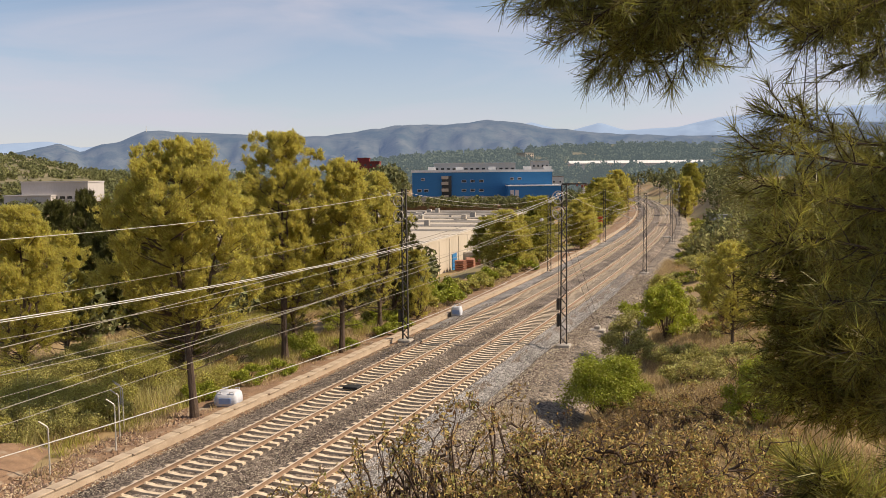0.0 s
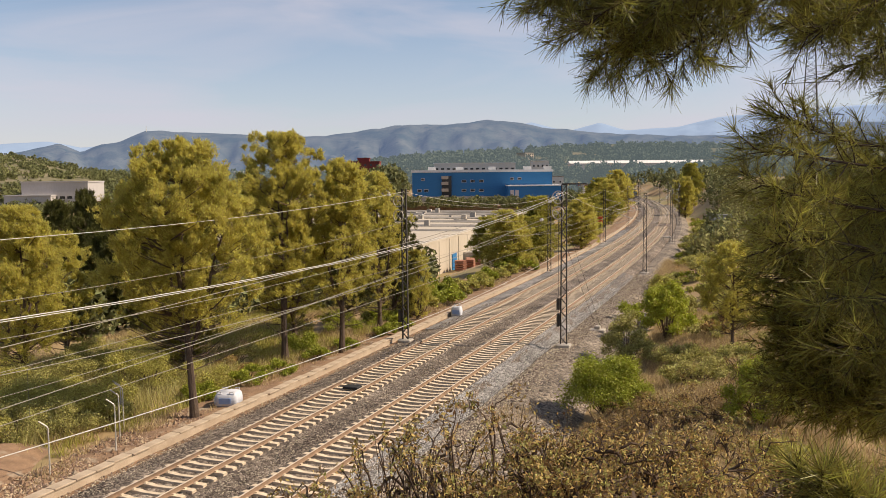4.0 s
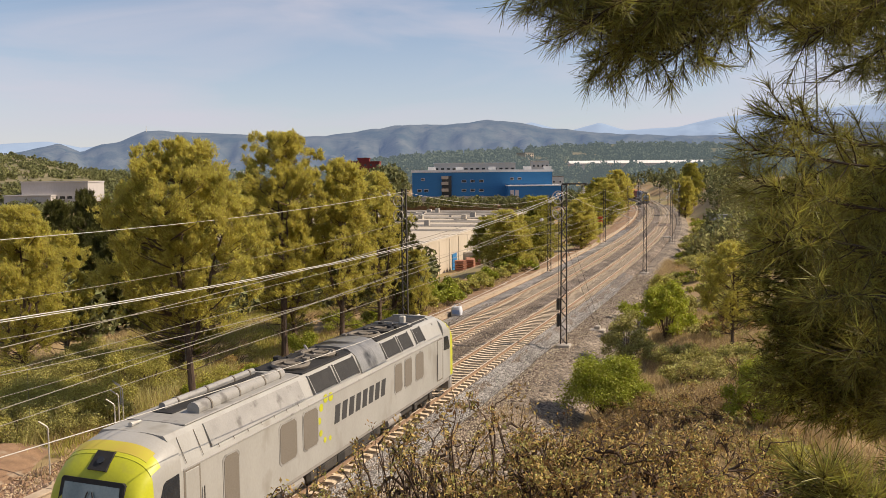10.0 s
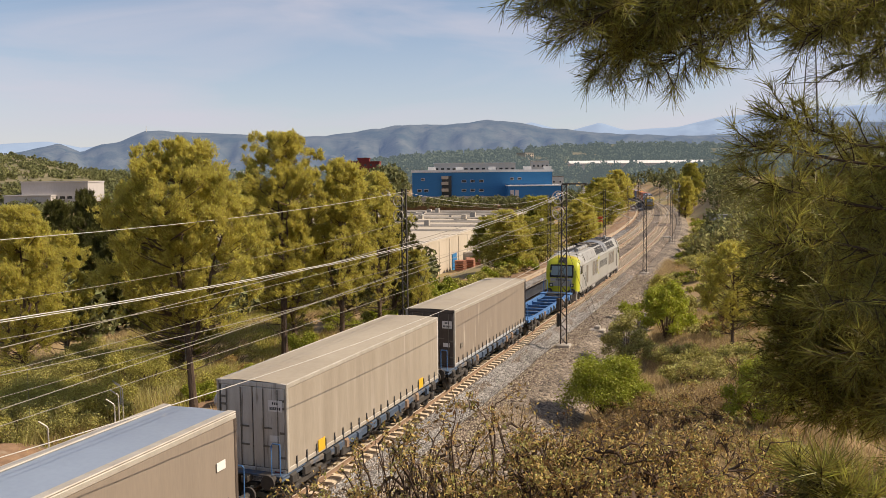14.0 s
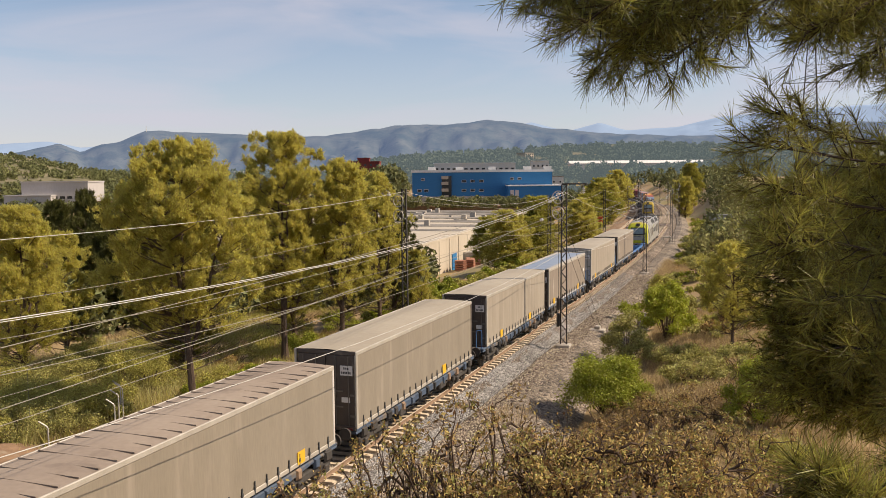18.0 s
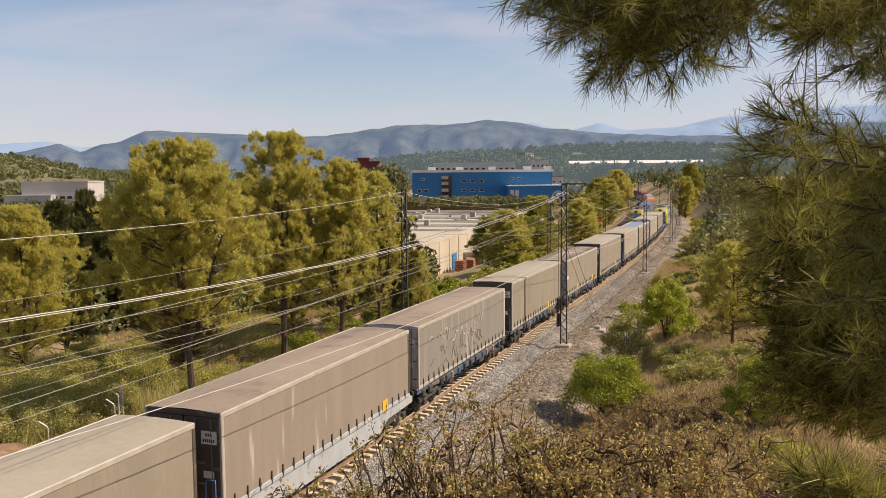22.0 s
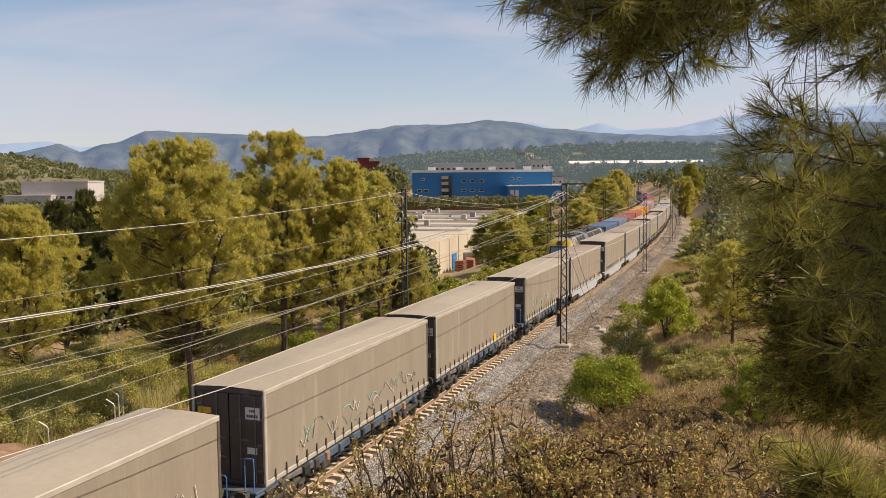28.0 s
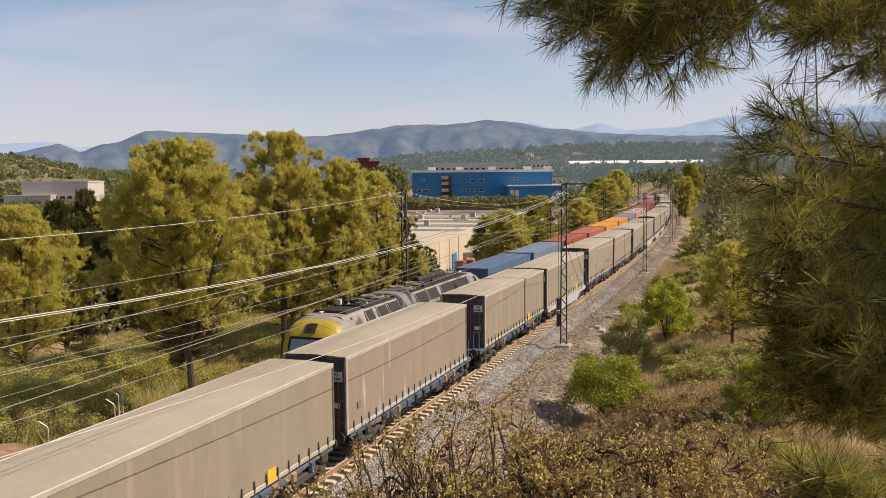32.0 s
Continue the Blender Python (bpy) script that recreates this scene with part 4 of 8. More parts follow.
        part("nose_panel", Geo().loft([[(-0.92, sg * (H - q), z), (0.92, sg * (H - q), z), (0.92, sg * (H - 0.2), z), (-0.92, sg * (H - 0.2), z)] for z, q in ((1.46, -0.012), (1.95, -0.012), (2.14, 0.012))]), M[body], c, "dusty white panel under the windscreen")
        if clean:
            for k in range(8):
                part("lettering", Geo().loft([[(-0.46 + k * 0.115, sg * (H + y), 1.93), (-0.46 + k * 0.115 + 0.08, sg * (H + y), 1.93), (-0.46 + k * 0.115 + 0.095, sg * (H + y), 2.02), (-0.46 + k * 0.115 + 0.015, sg * (H + y), 2.02)] for y in (-0.05, 0.018)]), M["letter"], c, "dark lettering as plain bars")
        for sx in (-1, 1):
            hl = part("headlight", Geo().box(sx * 0.86 - 0.16, sx * 0.86 + 0.16, min(sg * (H - 0.15), sg * (H + 0.03)), max(sg * (H - 0.15), sg * (H + 0.03)), 1.40, 1.70, 0.03), M["soot"], c, "black headlight cluster")
            part("lens", Geo().tube((sx * 0.86, sg * (H + 0.03), 1.55), (sx * 0.86, sg * (H + 0.045), 1.55), 0.09, n=12), M["glassy"], hl)
            part("grab_rail", Geo().path([(sx * 1.08, sg * (H + 0.02), 1.25), (sx * 1.1, sg * (H + 0.1), 1.35), (sx * 1.1, sg * (H + 0.1), 1.78), (sx * 0.9, sg * (H + 0.08), 1.84), (sx * 0.55, sg * (H + 0.03), 1.84)], 0.016, 5), M[cab], c)
            part("cab_window", Geo().loft([[(sx * x, sg * (H - 1.72), 2.40), (sx * x, sg * (H - 0.98), 2.36), (sx * x, sg * (H - 0.92), 2.46), (sx * x, sg * (H - 1.12), 2.96), (sx * x, sg * (H - 1.22), 3.02), (sx * x, sg * (H - 1.72), 3.05)] for x in (W - 0.09, W + 0.012)]), M["glass"], c, "dark cab side window")
            dr = part("cab_door", Geo().box(sx * (W - 0.03) - 0.025, sx * (W - 0.03) + 0.05, min(sg * (H - 1.95), sg * (H - 2.55)), max(sg * (H - 1.95), sg * (H - 2.55)), 1.15, 3.0, 0.02), M[body], t)
            part("door_gap", Geo().box(sx * (W + 0.004) - 0.004, sx * (W + 0.004) + 0.004, min(sg * (H - 1.90), sg * (H - 2.60)), max(sg * (H - 1.90), sg * (H - 2.60)), 1.10, 3.05), M["mesh"], dr)
            part("handrail", Geo().tube((sx * (W + 0.06), sg * (H - 2.68), 1.2), (sx * (W + 0.06), sg * (H - 2.68), 2.4), 0.018, n=5), M["letter"], dr)
        part("obstacle_guard", Geo().box(-1.25, 1.25, min(sg * (H - 0.5), sg * (H - 0.1)), max(sg * (H - 0.5), sg * (H - 0.1)), 0.25, 0.85, 0.06), M["skirt"], t)
        part("buffer_beam", Geo().box(-1.3, 1.3, min(sg * (H - 0.5), sg * (H - 0.04)), max(sg * (H - 0.5), sg * (H - 0.04)), 0.82, 1.10, 0.04), M["skirt"], t)
        buffers(sg * (H - 0.35), sg, t)
        bogie("bogie", sg * 6.6, t, 0.53, (-1.85, 0.0, 1.85))
        for sx in (-1, 1):
            for z in (0.35, 0.6):
                part("step", Geo().box(sx * 1.34 - 0.09, sx * 1.34 + 0.09, min(sg * (H - 1.95), sg * (H - 2.5)), max(sg * (H - 1.95), sg * (H - 2.5)), z, z + 0.05), M["under"], t)
    # side windows with rounded light frames
    for sx in (-1, 1):
        for y0, y1, z0, z1 in ((-7.85, -7.15, 1.35, 2.85), (-4.9, -3.9, 1.65, 2.9), (-3.45, -2.5, 1.65, 2.9), (4.0, 4.75, 1.75, 2.9), (5.05, 5.8, 1.75, 2.9), (6.25, 7.15, 1.75, 2.9)):
            r = 0.12
            ring = lambda g: [(y0 - g + r, z0 - g), (y1 + g - r, z0 - g), (y1 + g, z0 - g + r), (y1 + g, z1 + g - r), (y1 + g - r, z1 + g), (y0 - g + r, z1 + g), (y0 - g, z1 + g - r), (y0 - g, z0 - g + r)]
            fr = part("window_frame", Geo().loft([[(sx * x, y, z) for y, z in ring(0.055)] for x in (W - 0.02, W + 0.012)]), M["roof_loco"] if clean else M["mesh"], t, "pale rounded window frame")
            part("side_grille", Geo().loft([[(sx * x, y, z) for y, z in ring(0.0)] for x in (W - 0.01, W + 0.022)]), M["mesh"], fr, "dusty brown window grille")
        if clean:
            for k in range(8):
                y0 = -1.3 + k * 0.56
                part("lettering", Geo().loft([[(sx * x, y0, 1.95), (sx * x, y0 + 0.38, 1.95), (sx * x, y0 + 0.5, 2.6), (sx * x, y0 + 0.12, 2.6)] for x in (W - 0.01, W + 0.008)]), M["letter"], t, "large dark lettering as plain bars")
            for k in range(7):
                an = 1.2 + k * 0.62
                dots = Geo().tube((sx * (W - 0.01), -1.75 + 0.62 * math.cos(an), 2.3 + 0.75 * math.sin(an)), (sx * (W + 0.008), -1.75 + 0.62 * math.cos(an), 2.3 + 0.75 * math.sin(an)), 0.16 - 0.012 * k, n=14)
                part("lime_dot", dots, M["lime"], t, "lime green dot")
        # black radiator panels on the sloped shoulders
        for y0, y1, mt in ((-2.55, -0.95, "soot"), (-0.75, 0.85, "soot"), (3.35, 4.75, "soot"), (4.95, 6.1, "soot"), (6.6, 7.5, "soot"), (-8.3, -3.2, roof)):
            lo = 3.30 if mt != "soot" else 3.34
            nrm = Vector((sx * 0.56, 0, 0.28)).normalized() * 0.035
            p = [Vector((sx * 1.37, y0, lo)), Vector((sx * 1.37, y1, lo)), Vector((sx * 1.08, y1, 3.90)), Vector((sx * 1.08, y0, 3.90))]
            sh = part("shoulder_hatch", Geo().loft([[v - nrm for v in p], [v + nrm for v in p]]), M[mt], t, "sooty black radiator panel" if mt == "soot" else "")
            if mt == "soot":
                for y in (y0, y1):
                    part("panel_bar", Geo().loft([[Vector((sx * 1.39, y + d, lo - 0.03)) + nrm * g, Vector((sx * 1.06, y + d, 3.93)) + nrm * g] + [Vector((sx * 1.06, y + d, 3.93)) - nrm, Vector((sx * 1.39, y + d, lo - 0.03)) - nrm] for d, g in ((-0.022, 1.4), (0.022, 1.4))]), M["roof_loco"], sh, "pale dividing bar")
    # roof equipment
    hood = [(1.42, 3.26), (1.30, 3.58), (1.10, 3.92), (0.80, 4.12), (0.4, 4.19), (0.0, 4.2), (-0.4, 4.19), (-0.80, 4.12), (-1.10, 3.92), (-1.30, 3.58), (-1.42, 3.26)]
    soft(part("raised_hood", Geo().loft([[(x, y, z) for x, z in hood] for y in (1.05, 3.2)]), M["steel_hood"], t, "sooty curved metal roof hood"), 40)
    for y0, y1 in ((-2.7, 0.95), (3.3, 7.0)):
        part("fan_deck", Geo().box(-1.0, 1.0, y0, y1, 4.0, 4.05, 0.02), M["soot"], t, "sooty fan deck")
    for y in (-1.95, 0.05, 3.95, 5.35):
        fan = part("roof_fan", Geo().ring((0.1, y, 4.13), (0, 0, 1), 0.60, 0.08, 24, 6), M["mesh"] if y < 4 else M["soot"], t, "sooty round roof fan")
        part("fan_hub", Geo().tube((0.1, y, 4.06), (0.1, y, 4.2), 0.2, n=14), M["mesh"], fan)
        for k in range(5):
            q = k * 2 * math.pi / 5
            part("fan_blade", Geo().tube((0.1, y, 4.13), (0.1 + 0.58 * math.cos(q), y + 0.58 * math.sin(q), 4.12), 0.04, n=4), M["mesh"], fan)
    rs = random.Random(6)
    for k in range(26):
        y, x = (rs.uniform(3.4, 7.2) if k % 2 else rs.uniform(-2.6, 0.9)), rs.uniform(-0.95, 0.9)
        l = rs.uniform(0.15, 0.7)
        if k % 3:
            part("roof_pipe", Geo().tube((x, y, 4.08), (x + rs.uniform(-0.3, 0.3), y + l, 4.08 + rs.uniform(0, 0.12)), rs.uniform(0.02, 0.06), n=6), M[rs.choice(("soot", "mesh", "skirt"))], t)
        else:
            part("roof_box", Geo().box(x, x + 0.22, y, y + 0.25, 4.03, 4.03 + rs.uniform(0.1, 0.26), 0.02), M[rs.choice(("soot", "mesh"))], t)
    part("roof_panel", Geo().box(-0.98, 0.98, -8.9, -2.85, 3.99, 4.04, 0.02), M[roof], t, "grey roof plates")
    # No hollow here: the recess's darkness is put into a flat panel's colour.
    part("roof_dark_panel", Geo().box(-0.72, 0.02, -8.2, -3.1, 4.04, 4.07, 0.01), M["soot"], t, "flat dark panel in place of a dark recess beside the silencers")
    for x, r in ((0.5, 0.21), (-0.55, 0.12)):
        soft(part("silencer", Geo().tube((x, -7.9, 4.13), (x, -3.3, 4.13), r, n=14), M[roof], t, "grey exhaust silencer along the roof"), 40)
        for y in (-7.3, -5.9, -4.5, -3.6):
            part("clamp", Geo().tube((x, y - 0.03, 4.13), (x, y + 0.03, 4.13), r + 0.02, n=14), M["mesh"], t)
    part("exhaust_recess", Geo().loft([[(-0.95, y, 3.95), (0.95, y, 3.95), (0.7, y, z), (-0.7, y, z)] for y, z in ((7.1, 4.05), (7.5, 4.12), (8.6, 4.12), (8.95, 4.03))]), M["soot"], t, "black soot-stained exhaust recess")
    for y in (7.0, 9.0):
        part("recess_lip", Geo().loft([[(-1.2, y + d, 3.75), (-0.8, y + d, 4.14), (0.8, y + d, 4.14), (1.2, y + d, 3.75)] for d in (-0.06, 0.06)]), M[roof], t)
    for x, y, sg in ((0.3, H - 2.4, 1), (-0.3, -H + 2.4, -1)):
        part("horn", Geo().tube((x, y, 4.08), (x, y + sg * 0.4, 4.08), 0.03, 0.07, 8), M["pale"], t)
    part("antenna", Geo().box(0.35, 0.6, 7.0, 7.2, 4.1, 4.42, 0.03), M["pale"], t)
    return t


def frame_wagon(name, L, mat, label, lower, empty=False):
    """Skeletal intermodal wagon with open deck."""
    t = thing(name, Matrix(), label, "rail wagon", "wagons of the long train")
    h = L / 2 - 0.25
    rs = random.Random(4 if lower else 5)
    for sx in (-1, 1):
        if lower:
            part("side_sill", Geo().loft([[(sx * 1.10, y, z), (sx * 1.30, y, z), (sx * 1.30, y, 1.12), (sx * 1.10, y, 1.12)][::sx] for y, z in ((-h, 0.86), (-h + 2.6, 0.80), (-h + 3.4, 0.42), (h - 3.4, 0.42), (h - 2.6, 0.80), (h, 0.86))]), M[mat], t)
        else:
            part("side_sill", Geo().loft([[(sx * x0, y, z), (sx * 1.22, y, z), (sx * 1.22, y, 1.0), (sx * 1.18, y, 1.04), (sx * x0, y, 1.04)][::sx] for y, z, x0 in ((-h, 0.95, 0.7), (-h + 1.5, 0.95, 0.7), (-h + 2.6, 0.86, 0.86), (-h + 3.8, 0.76, 0.9), (h - 3.8, 0.76, 0.9), (h - 2.6, 0.86, 0.86), (h - 1.5, 0.95, 0.7), (h, 0.95, 0.7))]), M[mat], t)
        y = -h + 0.5
        while y < h - 0.7:
            w = rs.uniform(0.18, 0.5)
            # Irregular brackets; the dark boxes among them stand in for shaded gaps.
            part("side_gap_bracket", Geo().loft([[(sx * 1.2, y, 0.70), (sx * 1.29, y + 0.05, 0.76), (sx * 1.29, y + 0.05, 1.0), (sx * 1.2, y, 1.06)][::sx], [(sx * 1.2, y + w, 0.62), (sx * 1.29, y + w - 0.04, 0.72), (sx * 1.29, y + w - 0.04, 1.0), (sx * 1.2, y + w, 1.06)][::sx]]), M[rs.choice(("under", "under", "soot", "soot", "rust", mat))], t)
            y += w + rs.uniform(0.3, 1.0)
    part("pipe", Geo().tube((0.25, -h, 0.72), (0.25, h, 0.72), 0.05, n=8), M["under"], t)
    # Added dark sheet: it stands in for the shade seen through the deck.
    part("deck_shade_sheet", Geo().box(-0.9, 0.9, -h + 1.6, h - 1.6, 0.40, 0.44, 0.01), M["under"], t, "dark sheet added under the deck to darken its openings")
    for i, y in enumerate(np.linspace(-h + 1.6, h - 1.6, 8)):
        part("cross_beam", Geo().box(-0.95, 0.95, y - 0.07, y + 0.07, 0.78, 0.98, 0.02), M[mat] if empty or i in (0, 7) else M["rust"], t, "" if empty or i in (0, 7) else "rusty brown cross beam")
        for sx in (-1, 1) if empty else ():
            part("gusset", Geo().loft([[(sx * 0.92, y - 0.04, 0.5), (sx * 0.92, y - 0.04, 1.10), (sx * 0.55, y - 0.04, 0.72)][::sx], [(sx * 0.92, y + 0.04, 0.5), (sx * 0.92, y + 0.04, 1.10), (sx * 0.55, y + 0.04, 0.72)][::sx]]), M[mat], t)
    for sg in (-1, 1):
        part("end_platform", Geo().box(-1.25, 1.25, min(sg * h, sg * (h - 0.9)), max(sg * h, sg * (h - 1.5)), 1.06, 1.14, 0.02), M[mat], t)
        part("deck_hatch", Geo().box(-0.7, 0.7, sg * (h - 0.8) - 0.45, sg * (h - 0.8) + 0.45, 1.14, 1.155), M["soot"], t, "worn dark deck plate")
        for sx in (-1, 1):
            g = part("handrail", Geo().path([(sx * 1.12, sg * (h - 0.1), 1.1), (sx * 1.12, sg * (h - 0.1), 2.05), (sx * 1.10, sg * (h - 0.14), 2.13), (sx * 0.82, sg * (h - 0.14), 2.13), (sx * 0.8, sg * (h - 0.1), 2.05), (sx * 0.8, sg * (h - 0.1), 1.1)], 0.022, 6), M["wagon_blue"], t, "blue tubular handrail")
        bogie("bogie", sg * (h - 1.75), t)
        buffers(sg * h * 0.985, sg, t)
    part("brake_gear", Geo().box(-0.5, 0.5, -1.2, 0.2, 0.45, 0.8, 0.05).tube((0.75, 0.6, 0.62), (0.75, 1.9, 0.62), 0.19, n=10).box(0.95, 1.25, 1.9, 2.7, 0.5, 0.85, 0.05).box(0.95, 1.25, -2.9, -2.3, 0.48, 0.85, 0.05), M["under"], t)
    return t


def trailer(name, skin, roof, door, top, marks, label):
    """Curtain-sided road trailer body, 13.65 m, loaded on a wagon; local y: rear at -6.825."""
    t = thing(name, Matrix(), label, "trailer", "trailers of the long train")
    h, w, b = 6.825, 1.265, 1.20
    rnd = random.Random(name + skin + roof)
    for sx in (-1, 1):
        pts, n = [], 74
        rows = ((b + 0.10, 0.0), (b + 0.5, 0.012), (2.4, 0.016), (top - 0.35, 0.010), (top - 0.16, 0.0))
        for k in range(n):
            y = -h + 0.14 + (2 * h - 0.28) * k / (n - 1)
            d = 0.6 * math.sin(k * 0.9) + 0.4 * math.sin(k * 2.3 + 1)
            for z, amp in rows:
                pts.append((sx * (w - 0.012 + amp * d), y, z))
        m = len(rows)
        g = Geo()
        g.add(pts, [tuple((k * m + j, k * m + m + j, k * m + m + j + 1, k * m + j + 1)[::sx]) for k in range(n - 1) for j in range(m - 1)])
        c = part("curtain", g, M[skin], t, "", True)
        part("top_rail", Geo().box(sx * w - 0.05, sx * w + 0.012, -h + 0.02, h - 0.02, top - 0.17, top - 0.01, 0.02), M["toprail"], t, "pale aluminium top rail")
        part("bottom_rail", Geo().box(sx * w - 0.06, sx * w + 0.01, -h, h, b - 0.05, b + 0.11, 0.02), M["toprail"] if skin != "curtain_dull" else M["wagon_grey"], t)
        for y in (-h + 0.07, h - 0.07):
            part("corner_post", Geo().box(sx * w - 0.09, sx * w + 0.008, y - 0.07, y + 0.07, b, top - 0.02, 0.02), M["toprail"] if y < 0 else M[door], t)
        for k in range(20):
            y = -h + 0.55 + k * (2 * h - 1.1) / 19
            part("strap", Geo().box(sx * (w + 0.008) - 0.01, sx * (w + 0.008) + 0.016, y - 0.024, y + 0.024, b - 0.05, b + 0.36).box(sx * (w + 0.012) - 0.012, sx * (w + 0.012) + 0.022, y - 0.045, y + 0.045, b + 0.10, b + 0.22, 0.01), M["letter"], c, "dark curtain strap and buckle")
        for q in marks.get("amber", ()):
            part("amber_panel", Geo().box(sx * (w + 0.012) - 0.008, sx * (w + 0.012) + 0.01, q - 0.24, q + 0.24, b + 0.02, b + 0.44), M["amber"], c, "amber yellow edge-lift marking panel")
        for q in marks.get("pale_plate", ()):
            part("side_plate", Geo().box(sx * (w + 0.012) - 0.008, sx * (w + 0.012) + 0.01, q - 0.2, q + 0.2, b + 1.25, b + 1.5), M["plate"], c)
        for q in marks.get("dark_plate", ()):
            part("side_plate", Geo().box(sx * (w + 0.012) - 0.008, sx * (w + 0.012) + 0.01, q - 0.16, q + 0.16, b + 0.75, b + 1.0), M["mesh"], c)
        if sx > 0 and "scrawl" in marks:
            for mt, count, z0, z1 in marks["scrawl"]:
                sc = Geo()
                for k in range(count):
                    y = marks["from"] + (marks["to"] - marks["from"]) * (k + 0.3 * rnd.random()) / count
                    z = rnd.uniform(z0, z1)
                    p = [(w + 0.022, y + 0.35 * j * 0.5 + rnd.uniform(-0.1, 0.1), min(max(z + rnd.uniform(-0.35, 0.35), b + 0.4), top - 0.5)) for j in range(5)]
                    th = rnd.uniform(0.02, 0.045)
                    for a0, a1 in zip(p, p[1:]):
                        sc.tube(a0, a1, th * 0.5, n=4)
                sc.v = [(min(x, w + 0.024), y, z) for x, y, z in sc.v]
                part("graffiti", sc, M[mt], c, "faded sprayed scrawl without readable words")
    g, n = Geo(), 30
    pts = []
    for k in range(n):
        y = -h + 0.01 + (2 * h - 0.02) * k / (n - 1)
        s = 0.012 * math.sin(k * 1.7)
        pts += [(-w + 0.03, y, top - 0.02), (-0.6, y, top + 0.015 + s), (0, y, top + 0.03 + s), (0.6, y, top + 0.015 + s), (w - 0.03, y, top - 0.02)]
    g.add(pts, [(k * 5 + j, k * 5 + j + 1, k * 5 + 6 + j, k * 5 + 5 + j) for k in range(n - 1) for j in range(4)])
    r = part("roof", g, M[roof], t, "", True)
    if marks.get("ribs"):
        for k in range(22):
            y = -h + 0.5 + k * 0.6
            part("roof_bow", Geo().box(-1.2, 1.2, y - 0.025, y + 0.025, top + 0.0, top + 0.028 if k % 2 else top + 0.022), M[roof], r)
    if roof == "roof_blue":
        for sx in (-1, 1):
            part("roof_edge", Geo().box(sx * 1.12 - 0.14, sx * 1.12 + 0.14, -h, h, top - 0.01, top + 0.045, 0.02), M["toprail"], r, "pale roof edge strip")
    part("floor", Geo().box(-w + 0.05, w - 0.05, -h, h, b - 0.08, b + 0.06), M["under"], t)
    part("front_wall", Geo().box(-w + 0.02, w - 0.02, h - 0.05, h, b, top - 0.03, 0.02), M[door], t)
    # rear doors
    for sx in (-1, 1):
        d = part("rear_door", Geo().box(min(0.02 * sx, sx * (w - 0.09)), max(0.02 * sx, sx * (w - 0.09)), -h - 0.005, -h + 0.05, b + 0.06, top - 0.18, 0.015), M[door], t, "dark trailer door" if door == "door" else "")
        for q in (0.42, 0.95):
            part("lock_rod", Geo().tube((sx * q, -h - 0.035, b + 0.08), (sx * q, -h - 0.035, top - 0.2), 0.018, n=6), M["mesh"], d)
        for z in (b + 0.75, b + 1.35):
            part("rod_handle", Geo().box(sx * 0.42 - 0.02, sx * 0.42 + 0.30, -h - 0.05, -h - 0.02, z, z + 0.05), M["mesh"], d)
        for z in (b + 0.4, b + 1.2, b + 2.0, top - 0.6):
            part("hinge", Geo().box(sx * (w - 0.17) - 0.09, sx * (w - 0.17) + 0.09, -h - 0.025, -h, z, z + 0.07), M["mesh"], d)
    part("lintel", Geo().box(-w + 0.02, w - 0.02, -h - 0.002, -h + 0.08, top - 0.17, top - 0.01, 0.02), M[door], t)
    part("bumper", Geo().box(-w + 0.05, w - 0.05, -h - 0.03, -h + 0.08, b - 0.12, b + 0.05, 0.02), M[door], t)
    pl = part("number_plate", Geo().box(0.62, 1.12, -h - 0.045, -h - 0.02, top - 0.92, top - 0.55), M["plate"], t, "white plate with two rows of dark bars")
    bars = Geo()
    for k in range(3):
        bars.box(0.76 + k * 0.08, 0.81 + k * 0.08, -h - 0.05, -h - 0.04, top - 0.69, top - 0.61)
    for k in range(6):
        bars.box(0.67 + k * 0.068, 0.715 + k * 0.068, -h - 0.05, -h - 0.04, top - 0.86, top - 0.77)
    part("bars", bars, M["letter"], pl)["kind"] = "stuff"
    part("small_plate", Geo().box(0.66, 1.0, -h - 0.04, -h - 0.02, b + 0.95, b + 1.15), M["plate"], t)
    if marks.get("door_amber"):
        part("amber_panel", Geo().box(-1.1, -0.62, -h - 0.04, -h - 0.02, top - 0.85, top - 0.66), M["amber"], t)
    for sx in (-1, 1):
        part("tail_lamp", Geo().box(sx * 0.95 - 0.15, sx * 0.95 + 0.15, -h - 0.05, -h - 0.03, b - 0.10, b - 0.02), M["red_wall"], t)
    # road gear folded below the floor, in the wagon's pocket
    for y in (-5.0, -3.7, -2.4):
        for sx in (-1, 1):
            part("road_wheel", Geo().tube((sx * 0.72, y, 0.80), (sx * 1.05, y, 0.80), 0.36, n=14), M["rubber"], t)
    return t


